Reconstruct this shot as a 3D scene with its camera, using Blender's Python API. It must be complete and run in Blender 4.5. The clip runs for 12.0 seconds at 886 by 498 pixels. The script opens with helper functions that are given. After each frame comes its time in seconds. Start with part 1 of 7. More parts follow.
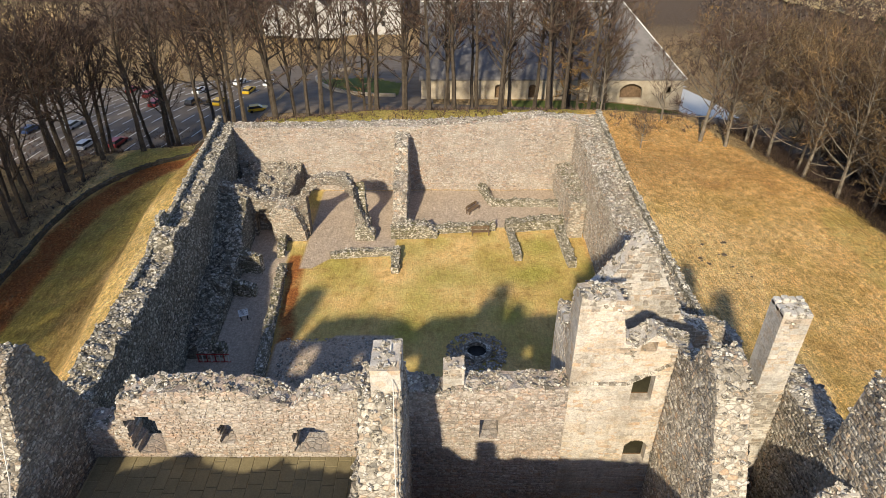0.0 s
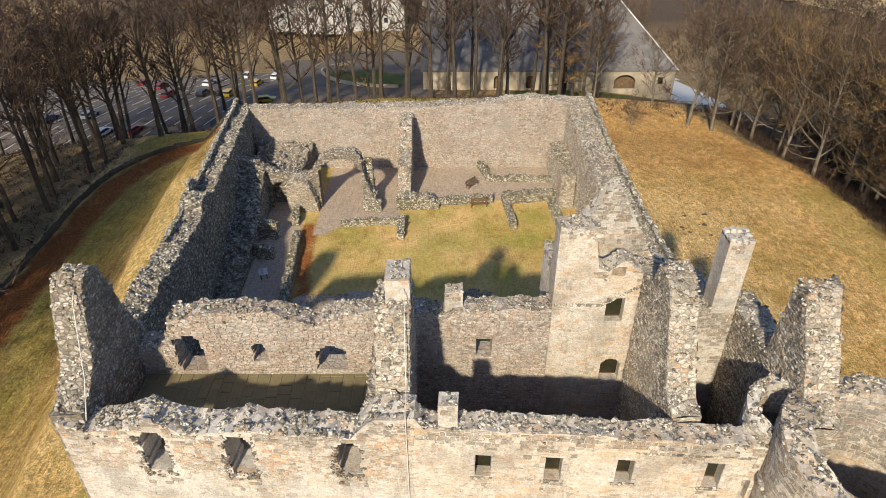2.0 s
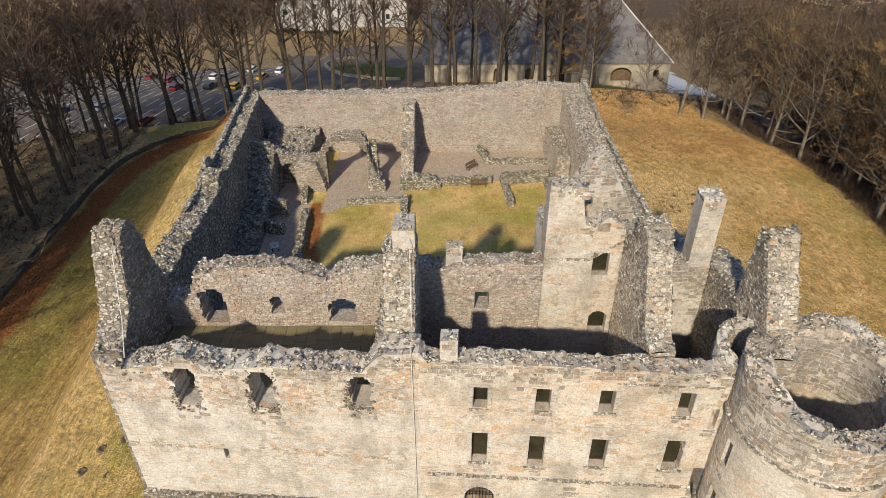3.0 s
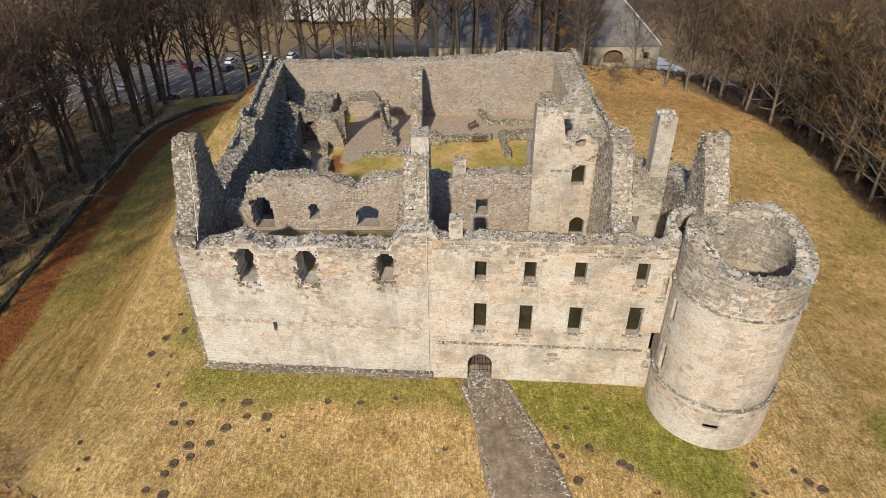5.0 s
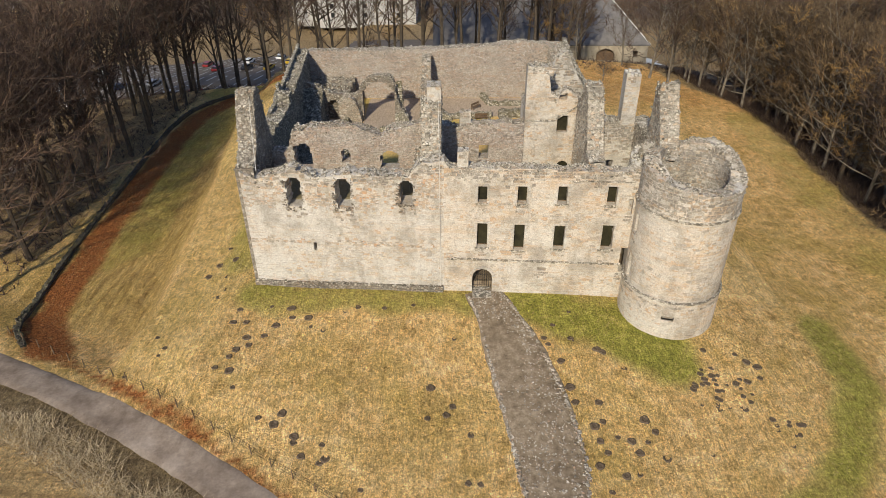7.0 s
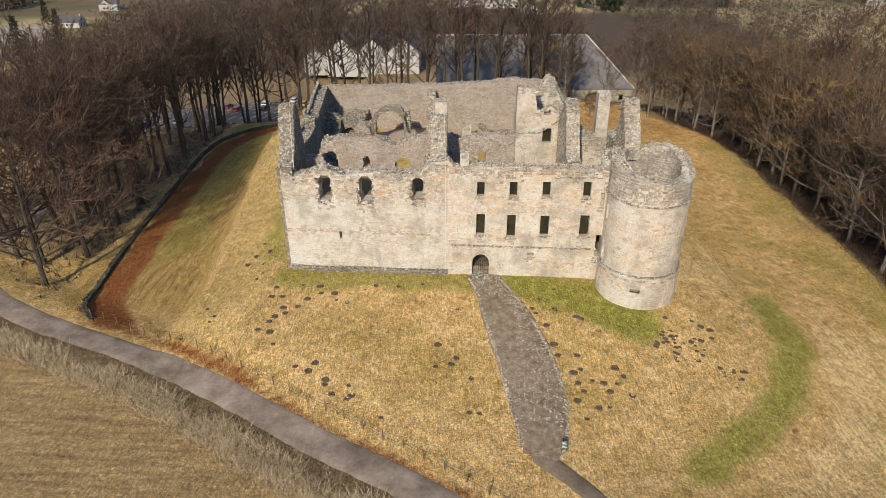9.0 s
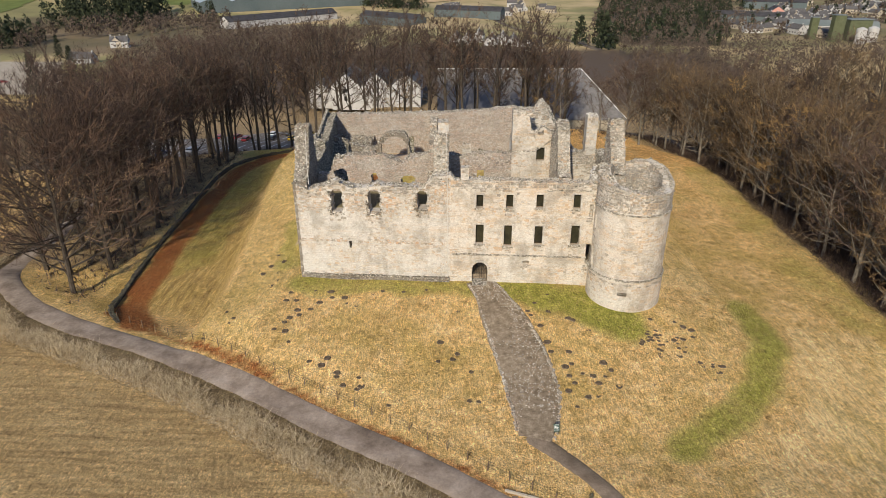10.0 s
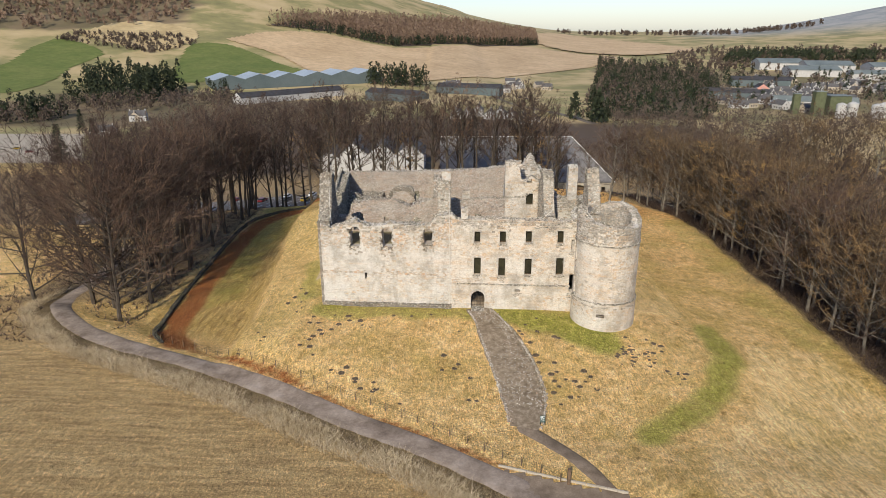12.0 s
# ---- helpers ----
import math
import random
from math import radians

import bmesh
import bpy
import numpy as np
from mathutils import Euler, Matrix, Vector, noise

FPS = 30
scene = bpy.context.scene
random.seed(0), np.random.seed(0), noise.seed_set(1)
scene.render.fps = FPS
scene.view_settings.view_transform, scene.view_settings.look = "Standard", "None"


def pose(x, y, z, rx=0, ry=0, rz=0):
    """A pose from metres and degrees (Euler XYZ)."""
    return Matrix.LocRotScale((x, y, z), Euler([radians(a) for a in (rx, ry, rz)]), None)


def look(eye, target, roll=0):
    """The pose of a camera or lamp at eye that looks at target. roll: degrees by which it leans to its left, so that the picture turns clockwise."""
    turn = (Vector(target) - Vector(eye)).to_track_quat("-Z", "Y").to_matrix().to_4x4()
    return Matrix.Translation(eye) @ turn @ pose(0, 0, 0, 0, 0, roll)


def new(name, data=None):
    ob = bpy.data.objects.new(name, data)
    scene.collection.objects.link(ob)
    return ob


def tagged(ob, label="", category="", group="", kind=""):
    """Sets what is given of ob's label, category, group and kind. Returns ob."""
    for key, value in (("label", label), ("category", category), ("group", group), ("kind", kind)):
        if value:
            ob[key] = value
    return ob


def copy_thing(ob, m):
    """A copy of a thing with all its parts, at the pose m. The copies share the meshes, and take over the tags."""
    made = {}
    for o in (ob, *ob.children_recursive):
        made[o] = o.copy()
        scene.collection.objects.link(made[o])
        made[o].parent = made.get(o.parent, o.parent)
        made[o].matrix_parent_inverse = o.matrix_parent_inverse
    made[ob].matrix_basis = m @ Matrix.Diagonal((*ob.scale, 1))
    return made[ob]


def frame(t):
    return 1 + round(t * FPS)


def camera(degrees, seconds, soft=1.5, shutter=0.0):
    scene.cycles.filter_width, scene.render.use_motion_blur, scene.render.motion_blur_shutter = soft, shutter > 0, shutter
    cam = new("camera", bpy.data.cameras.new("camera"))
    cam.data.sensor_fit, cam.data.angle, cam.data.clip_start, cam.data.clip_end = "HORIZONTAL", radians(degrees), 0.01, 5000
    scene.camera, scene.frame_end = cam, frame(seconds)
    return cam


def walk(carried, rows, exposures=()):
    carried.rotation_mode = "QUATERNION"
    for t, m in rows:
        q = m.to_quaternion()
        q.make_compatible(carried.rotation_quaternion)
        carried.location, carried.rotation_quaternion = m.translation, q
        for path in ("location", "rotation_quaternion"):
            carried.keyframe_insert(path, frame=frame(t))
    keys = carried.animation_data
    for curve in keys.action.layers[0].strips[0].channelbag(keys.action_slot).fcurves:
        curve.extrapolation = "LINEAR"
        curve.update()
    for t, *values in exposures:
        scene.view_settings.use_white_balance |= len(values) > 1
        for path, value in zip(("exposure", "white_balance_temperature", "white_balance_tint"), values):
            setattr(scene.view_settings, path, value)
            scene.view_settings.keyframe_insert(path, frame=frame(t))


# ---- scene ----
cam = camera(68.6, 12.0, soft=0.7)
METRES, EYE, TILT, LEAN, TURN = 70.0, 36.0, -33.8, 0.0, 0.0
ROWS = [
    (0.0, 0.0, 0.0, 0.0, -0.0, 0.0, -0.0),
    (0.5, -0.0001, -0.0147, -0.0076, 0.01, 0.01, 0.0),
    (1.0, -0.0002, -0.0334, -0.0189, 0.04, 0.02, 0.01),
    (1.5, -0.0004, -0.0556, -0.0324, 0.06, 0.03, 0.03),
    (2.0, -0.0004, -0.0804, -0.048, 0.1, 0.02, 0.04),
    (2.5, -0.0004, -0.1061, -0.065, 0.14, 0.01, 0.05),
    (3.0, -0.0008, -0.1336, -0.0843, 0.18, -0.0, 0.07),
    (5.0, -0.0073, -0.2697, -0.1809, 0.29, 0.01, 0.07),
    (5.5, -0.0102, -0.3091, -0.2077, 0.33, 0.05, 0.08),
    (6.0, -0.0127, -0.3497, -0.2345, 0.38, 0.06, 0.09),
    (6.5, -0.0143, -0.39, -0.261, 0.43, 0.4, 0.09),
    (7.0, -0.0163, -0.4301, -0.2884, 0.45, 1.23, 0.08),
    (9.0, -0.024, -0.592, -0.3941, 0.36, 5.83, -0.1),
    (9.5, -0.0251, -0.6315, -0.4219, 0.35, 7.36, -0.14),
    (10.0, -0.0267, -0.6713, -0.4482, 0.36, 8.9, -0.16),
    (10.5, -0.0281, -0.7103, -0.4757, 0.38, 10.49, -0.19),
    (11.0, -0.0288, -0.7496, -0.5021, 0.41, 12.06, -0.21),
    (11.5, -0.0286, -0.7893, -0.5286, 0.44, 13.62, -0.21),
    (12.0, -0.0287, -0.8298, -0.5565, 0.45, 15.21, -0.23),
]
walk(cam, [(t, pose(0, 0, EYE, TILT, LEAN, TURN) @ pose(METRES * x, METRES * y, METRES * z, 90 + pitch, roll, yaw)) for t, x, y, z, yaw, pitch, roll in ROWS],
     [(0.0, 0.42, 7150, 7), (2.0, 0.27, 7050, 7), (3.2, 0.02, 6850, 7), (7.0, -0.08, 6800, 6), (10.5, 0.02, 6700, 7), (12.0, 0.04, 6450, 7)])


# ---- light ----
SUN_TO = Vector((8.0, 28.0, -17.9)).normalized()
world = bpy.data.worlds.new("sky")
scene.world = world
world.use_nodes = True
wn = world.node_tree
sky = wn.nodes.new("ShaderNodeTexSky")
sky.sky_type = "NISHITA"
sky.sun_disc = False
sky.sun_elevation = math.asin(-SUN_TO.z)
sky.sun_rotation = math.atan2(-SUN_TO.x, -SUN_TO.y)
sky.dust_density = 0.5
sky.ozone_density = 2.2
tint = wn.nodes.new("ShaderNodeMix")
tint.data_type, tint.blend_type = "RGBA", "MULTIPLY"
tint.inputs[0].default_value = 1.0
tint.inputs[7].default_value = (0.935, 0.935, 1.09, 1)
wn.links.new(sky.outputs[0], tint.inputs[6])
wn.links.new(tint.outputs[2], wn.nodes["Background"].inputs[0])
wn.nodes["Background"].inputs[1].default_value = 0.125
sun = new("sun", bpy.data.lights.new("sun", "SUN"))
sun.data.energy = 4.5
sun.data.angle = radians(2.0)
sun.data.color = (1.0, 0.885, 0.72)
sun.matrix_world = look((0, -60, 90), Vector((0, -60, 90)) + SUN_TO)


# ---- materials ----
def mat(name, rough=0.9):
    m = bpy.data.materials.new(name)
    m.use_nodes = True
    b = m.node_tree.nodes["Principled BSDF"]
    b.inputs["Roughness"].default_value = rough
    b.inputs["Specular IOR Level"].default_value = 0.25
    return m, m.node_tree, b


def put(nt, sock, v):
    if isinstance(v, bpy.types.NodeSocket):
        nt.links.new(v, sock)
    elif isinstance(v, tuple) and len(v) == 3 and sock.type == "RGBA":
        sock.default_value = (*v, 1)
    else:
        sock.default_value = v


def tex_noise(nt, scale, detail=4.0, rough=0.6, vec=None, warp=0.0):
    n = nt.nodes.new("ShaderNodeTexNoise")
    n.inputs["Scale"].default_value = scale
    n.inputs["Detail"].default_value = detail
    n.inputs["Roughness"].default_value = rough
    n.inputs["Distortion"].default_value = warp
    if vec is None:
        vec = world_pos(nt)
    nt.links.new(vec, n.inputs["Vector"])
    return n.outputs["Fac"]


def world_pos(nt):
    for n in nt.nodes:
        if n.label == "place":
            return n.outputs["Position"]
    n = nt.nodes.new("ShaderNodeNewGeometry")
    n.label = "place"
    return n.outputs["Position"]


def island(nt):
    world_pos(nt)
    for n in nt.nodes:
        if n.label == "place":
            return n.outputs["Random Per Island"]


def stretch(nt, sx, sy, sz, turn=0):
    n = nt.nodes.new("ShaderNodeMapping")
    n.inputs["Rotation"].default_value = (0, 0, radians(turn))
    nt.links.new(world_pos(nt), n.inputs["Vector"])
    n.inputs["Scale"].default_value = (sx, sy, sz)
    return n.outputs[0]


def ramp(nt, fac, stops):
    n = nt.nodes.new("ShaderNodeValToRGB")
    el = n.color_ramp.elements
    while len(el) < len(stops):
        el.new(0.5)
    for e, (p, c) in zip(el, stops):
        e.position = p
        e.color = (*c, 1) if isinstance(c, tuple) else (c, c, c, 1)
    nt.links.new(fac, n.inputs[0])
    return n.outputs[0]


def mix(nt, fac, a, b, mode="MIX"):
    n = nt.nodes.new("ShaderNodeMix")
    n.data_type = "RGBA"
    n.blend_type = mode
    put(nt, n.inputs[0], fac)
    put(nt, n.inputs[6], a)
    put(nt, n.inputs[7], b)
    return n.outputs[2]


def calc(nt, op, a, b=0.0, clamp=False):
    n = nt.nodes.new("ShaderNodeMath")
    n.operation = op
    n.use_clamp = clamp
    put(nt, n.inputs[0], a)
    put(nt, n.inputs[1], b)
    return n.outputs[0]


def attr(nt, name):
    n = nt.nodes.new("ShaderNodeAttribute")
    n.attribute_name = name
    return n.outputs["Fac"]


def bump(nt, b, height, dist, strength=1.0):
    n = nt.nodes.new("ShaderNodeBump")
    n.inputs["Distance"].default_value = dist
    n.inputs["Strength"].default_value = strength
    nt.links.new(height, n.inputs["Height"])
    nt.links.new(n.outputs[0], b.inputs["Normal"])


def stone_mat(name, palette, mortar, stain, moss, cell=2.6, warm=(0.42, 0.27, 0.15), bleach=(0.55, 0.51, 0.45), joint=(0.10, 0.55), grain=(0.38, 1.45), wear=(0.5, 0.55, 0.42)):
    """Rubble masonry: stones by shape where they are modelled, smaller ones in the joints by cells. joint: width and strength; wear: warm, bleached and stained patches."""
    m, nt, b = mat(name, 0.92)
    vor = nt.nodes.new("ShaderNodeTexVoronoi")
    nt.links.new(stretch(nt, cell, cell, cell * 1.6), vor.inputs["Vector"])
    vor.inputs["Scale"].default_value = 1.0
    edge = nt.nodes.new("ShaderNodeTexVoronoi")
    edge.feature = "DISTANCE_TO_EDGE"
    nt.links.new(stretch(nt, cell, cell, cell * 1.6), edge.inputs["Vector"])
    edge.inputs["Scale"].default_value = 1.0
    sep = nt.nodes.new("ShaderNodeSeparateColor")
    nt.links.new(vor.outputs["Color"], sep.inputs[0])
    pick = calc(nt, "FRACT", calc(nt, "ADD", sep.outputs[0], calc(nt, "MULTIPLY", island(nt), 3.7)))
    steps = len(palette)
    col = ramp(nt, pick, [(i / steps, c) for i, c in enumerate(palette)])
    nt.nodes[-1].color_ramp.interpolation = "CONSTANT"
    col = mix(nt, calc(nt, "MULTIPLY", ramp(nt, tex_noise(nt, 0.55, 5, 0.7, stretch(nt, 0.6, 0.6, 1.5)), [(0.50, 0.0), (0.64, 1.0)]), wear[0]), col, warm)
    col = mix(nt, calc(nt, "MULTIPLY", ramp(nt, tex_noise(nt, 0.28, 5, 0.7, stretch(nt, 0.8, 0.8, 1.3)), [(0.46, 0.0), (0.60, 1.0)]), wear[1]), col, bleach)
    col = mix(nt, calc(nt, "MULTIPLY", ramp(nt, tex_noise(nt, 0.35, 5, 0.65), [(0.48, 0.0), (0.64, 1.0)]), wear[2]), col, stain)
    band = tex_noise(nt, 1.0, 5, 0.7, stretch(nt, 0.16, 0.16, 2.2))
    col = mix(nt, calc(nt, "MULTIPLY", ramp(nt, band, [(0.57, 0.0), (0.64, 1.0)]), wear[0]), col, warm)
    streak = tex_noise(nt, 1.0, 5, 0.7, stretch(nt, 1.3, 1.3, 0.30), 0.4)
    col = mix(nt, calc(nt, "MULTIPLY", ramp(nt, streak, [(0.52, 0.0), (0.70, 1.0)]), wear[2] * 0.8), col, stain)
    patch = tex_noise(nt, 1.3, 5, 0.7)
    col = mix(nt, calc(nt, "MULTIPLY", ramp(nt, patch, [(0.60, 0.0), (0.70, 1.0)]), moss[3]), col, moss[:3])
    pits = nt.nodes.new("ShaderNodeTexVoronoi")
    nt.links.new(stretch(nt, 1.5, 1.5, 4.5), pits.inputs["Vector"])
    pits.inputs["Scale"].default_value = 1.0
    psep = nt.nodes.new("ShaderNodeSeparateColor")
    nt.links.new(pits.outputs["Color"], psep.inputs[0])
    hole = calc(nt, "MULTIPLY", ramp(nt, pits.outputs["Distance"], [(0.16, 1.0), (0.26, 0.0)]), ramp(nt, psep.outputs[1], [(0.70, 0.0), (0.74, 1.0)]))
    col = mix(nt, calc(nt, "MULTIPLY", hole, 0.7), col, stain)
    gap = ramp(nt, edge.outputs["Distance"], [(0.0, 1.0), (joint[0], 0.0)])
    col = mix(nt, calc(nt, "MULTIPLY", gap, joint[1]), col, mortar)
    fine = tex_noise(nt, 9.0, 4, 0.75)
    col = mix(nt, 0.8, col, ramp(nt, fine, [(0.36, grain[0]), (0.64, grain[1])]), "MULTIPLY")
    nt.links.new(col, b.inputs["Base Color"])
    h = calc(nt, "ADD", calc(nt, "MULTIPLY", fine, 0.6), calc(nt, "MULTIPLY", gap, -0.9 * joint[1]))
    bump(nt, b, h, 0.05, 0.8)
    return m


M_FACE = stone_mat("pale_weathered_masonry", [(0.55, 0.515, 0.46), (0.52, 0.49, 0.45), (0.58, 0.55, 0.50), (0.53, 0.48, 0.405), (0.48, 0.455, 0.42), (0.57, 0.54, 0.485), (0.50, 0.385, 0.28), (0.56, 0.53, 0.48), (0.40, 0.375, 0.34), (0.55, 0.525, 0.485), (0.54, 0.50, 0.44), (0.55, 0.475, 0.375)],
                   (0.43, 0.395, 0.345), (0.31, 0.285, 0.245), (0.19, 0.17, 0.135, 0.4), 1.9, (0.52, 0.385, 0.265), (0.61, 0.59, 0.55), (0.05, 0.3), (0.68, 1.2), (0.42, 0.75, 0.7))
M_LODGE = stone_mat("creamy_weathered_masonry", [(0.56, 0.51, 0.44), (0.53, 0.485, 0.42), (0.59, 0.54, 0.47), (0.545, 0.47, 0.375), (0.48, 0.44, 0.39), (0.58, 0.53, 0.46), (0.51, 0.37, 0.25), (0.57, 0.52, 0.455), (0.37, 0.335, 0.285), (0.57, 0.525, 0.465), (0.56, 0.46, 0.345)],
                   (0.43, 0.38, 0.315), (0.31, 0.275, 0.225), (0.19, 0.165, 0.12, 0.45), 1.9, (0.54, 0.39, 0.255), (0.62, 0.59, 0.535), (0.05, 0.3), (0.68, 1.2), (0.5, 0.65, 0.75))
M_TANRUB = stone_mat("tan_coursed_rubble", [(0.50, 0.43, 0.345), (0.37, 0.33, 0.28), (0.55, 0.50, 0.43), (0.51, 0.37, 0.255), (0.29, 0.26, 0.22), (0.60, 0.555, 0.49), (0.45, 0.385, 0.31), (0.53, 0.33, 0.20)],
                     (0.30, 0.26, 0.21), (0.27, 0.24, 0.195), (0.18, 0.16, 0.11, 0.3), 2.6, (0.52, 0.36, 0.23), (0.56, 0.53, 0.475), (0.1, 0.5), (0.58, 1.3), (0.4, 0.35, 0.4))
M_GREYFACE = stone_mat("grey_stained_masonry", [(0.37, 0.34, 0.295), (0.29, 0.265, 0.23), (0.43, 0.40, 0.35), (0.33, 0.295, 0.245), (0.23, 0.21, 0.18), (0.47, 0.44, 0.39), (0.37, 0.285, 0.205)],
                       (0.25, 0.225, 0.19), (0.20, 0.18, 0.15), (0.17, 0.155, 0.105, 0.35), 2.4, (0.42, 0.30, 0.20), (0.45, 0.42, 0.37), (0.08, 0.5), (0.55, 1.3), (0.35, 0.4, 0.5))
M_RUB = stone_mat("grey_rubble_masonry", [(0.50, 0.445, 0.37), (0.27, 0.24, 0.20), (0.60, 0.55, 0.475), (0.42, 0.35, 0.275), (0.20, 0.18, 0.15), (0.54, 0.48, 0.405), (0.44, 0.30, 0.20), (0.66, 0.62, 0.55)],
                  (0.20, 0.172, 0.135), (0.19, 0.165, 0.13), (0.15, 0.14, 0.065, 0.3), 3.3, (0.50, 0.35, 0.245), (0.58, 0.53, 0.45), (0.16, 0.8), (0.55, 1.35), (0.35, 0.4, 0.35))
M_BACK = stone_mat("pinkish_grey_rubble_masonry", [(0.448, 0.392, 0.339), (0.352, 0.296, 0.249), (0.496, 0.448, 0.396), (0.416, 0.336, 0.273), (0.24, 0.212, 0.184), (0.464, 0.416, 0.363), (0.424, 0.312, 0.237), (0.528, 0.488, 0.441)],
                   (0.272, 0.236, 0.196), (0.232, 0.204, 0.171), (0.16, 0.144, 0.0898, 0.25), 2.8, (0.464, 0.336, 0.253), (0.504, 0.468, 0.416), (0.12, 0.65), (0.6, 1.28), (0.4, 0.5, 0.4))
M_CAP = stone_mat("lichened_wallhead_stone", [(0.47, 0.435, 0.365), (0.20, 0.18, 0.145), (0.66, 0.625, 0.545), (0.30, 0.265, 0.21), (0.74, 0.705, 0.625), (0.13, 0.12, 0.098), (0.56, 0.515, 0.43)],
                  (0.15, 0.132, 0.105), (0.16, 0.142, 0.112), (0.20, 0.18, 0.085, 0.25), 4.6, (0.46, 0.37, 0.25), (0.62, 0.58, 0.50), (0.14, 0.7), (0.55, 1.35), (0.25, 0.35, 0.3))
M_FOOT = stone_mat("mossy_pale_footing_stone", [(0.52, 0.48, 0.40), (0.15, 0.135, 0.095), (0.68, 0.64, 0.555), (0.26, 0.235, 0.165), (0.74, 0.70, 0.62), (0.18, 0.17, 0.09), (0.44, 0.40, 0.32)],
                   (0.10, 0.09, 0.06), (0.13, 0.115, 0.08), (0.14, 0.135, 0.045, 0.45), 3.6, (0.40, 0.33, 0.21), (0.62, 0.58, 0.50), (0.2, 0.85), (0.5, 1.35), (0.2, 0.25, 0.35))
M_WEATHER = stone_mat("grey_weathered_masonry", [(0.30, 0.27, 0.23), (0.17, 0.15, 0.125), (0.40, 0.365, 0.31), (0.22, 0.19, 0.155), (0.13, 0.115, 0.095), (0.50, 0.465, 0.40), (0.33, 0.25, 0.18)],
                      (0.12, 0.105, 0.085), (0.13, 0.115, 0.093), (0.13, 0.12, 0.065, 0.35), 3.2, (0.32, 0.235, 0.155), (0.42, 0.39, 0.335), (0.16, 0.8), (0.55, 1.35), (0.3, 0.4, 0.4))
M_INNER = stone_mat("grey_cream_rubble_masonry", [(0.45, 0.41, 0.345), (0.30, 0.27, 0.225), (0.54, 0.50, 0.43), (0.37, 0.32, 0.255), (0.22, 0.20, 0.165), (0.59, 0.55, 0.475), (0.44, 0.31, 0.205)],
                    (0.23, 0.205, 0.168), (0.21, 0.187, 0.15), (0.17, 0.155, 0.095, 0.3), 2.8, (0.47, 0.335, 0.21), (0.56, 0.52, 0.445), (0.13, 0.7), (0.55, 1.32), (0.4, 0.45, 0.42))
M_MOSS = stone_mat("dark_mossy_masonry", [(0.32, 0.295, 0.235), (0.15, 0.137, 0.105), (0.45, 0.415, 0.335), (0.22, 0.20, 0.148), (0.11, 0.10, 0.08), (0.56, 0.525, 0.44)],
                   (0.09, 0.081, 0.06), (0.11, 0.10, 0.078), (0.14, 0.132, 0.05, 0.45), 3.0, (0.30, 0.225, 0.14), (0.46, 0.425, 0.345), (0.18, 0.8), (0.5, 1.4), (0.25, 0.35, 0.35))
# mossy stone, its palette darkened to carry the shade of the dyke's side
M_DYKE = stone_mat("dark_mossy_drystone", [(0.13, 0.12, 0.095), (0.08, 0.07, 0.055), (0.19, 0.165, 0.125), (0.11, 0.11, 0.06)], (0.03, 0.026, 0.02), (0.04, 0.035, 0.025), (0.06, 0.065, 0.025, 0.6), 3.0,
                   (0.09, 0.06, 0.035), (0.12, 0.11, 0.09))


# ---- ground ----
def sm(u):
    u = np.clip(u, 0, 1)
    return u * u * (3 - 2 * u)


def terrain(x, y):
    """Height of the ground: the castle's mound, its ditch, the valley behind and the hills."""
    x, y = np.asarray(x, float), np.asarray(y, float)
    left = np.clip(-20 - 0.104 * (np.clip(y, 16, 68) - 16) - x, 0, None)
    front, right, back = np.clip(15 - y, 0, None), np.clip(x - 17, 0, None), np.clip(y - 69, 0, None)
    drop = np.sqrt((4.9 * (0.30 * sm(left / 9) + 0.70 * sm((left - 9.0) / 4.0))) ** 2 * (1 - 0.75 * sm(front / 22)) + (2.9 * sm(front / 28)) ** 2
                   + (2.4 * sm(right / 26)) ** 2 + (2.6 * sm(back / 18)) ** 2)
    z = -1.3 - drop + 0.11 * np.clip(-13 - y, 0, 45)
    off = -3.6 - 0.6 * (x + 22) - y
    plain = sm((off + 9) / 9) * sm((40 - y) / 20)
    z = z * (1 - plain) + (-4.6 + 0.05 * np.clip(off - 4, 0, 40)) * plain
    z = z + 0.8 * sm((x + 24) / 3) * sm((16.5 - x) / 2) * sm((y - 23.0) / 1.5) * sm((68.5 - y) / 1.2)
    z = z - 15 * sm((x - 49 + 0.35 * np.clip(y - 68, 0, 40)) / 32) * sm((y + 30) / 40) * (1 - 0.72 * sm((y - 72) / 22))
    z = z - 8 * sm((y - 98 + 0.25 * np.clip(-x - 10, 0, 60)) / 22)
    z = z - 16 * sm((y - 108) / 120)
    z = z - 3 * sm((-55 - x) / 40)
    r, a = np.hypot(x, y + 70), x / np.clip(y + 70, 60, None)
    far = sm((y - 250) / 300)
    return z + far * (60 * sm((r - 800) / 2500) + 320 * sm((r - 700) / 1900) * sm((0.22 - a) / 0.6)
                      + 150 * sm((r - 2000) / 1700) * sm((a - 0.36) / 0.4))


def tz(x, y):
    return float(terrain(x, y))


def lines(fine, step, reach, grow):
    """Grid lines: even between the ends of fine, then wider and wider to the ends of reach."""
    out = list(np.arange(fine[0], fine[1] + 1e-6, step))
    d, p = step, out[-1]
    while p < reach[1]:
        d = min(d * grow, 20 if p < 1150 else (50 if p < 2300 else 400))
        p += d
        out.append(p)
    d, p = step, out[0]
    while p > reach[0]:
        d = min(d * grow, 20 if p > -850 else (60 if p > -1500 else 400))
        p -= d
        out.insert(0, p)
    return np.array(out)


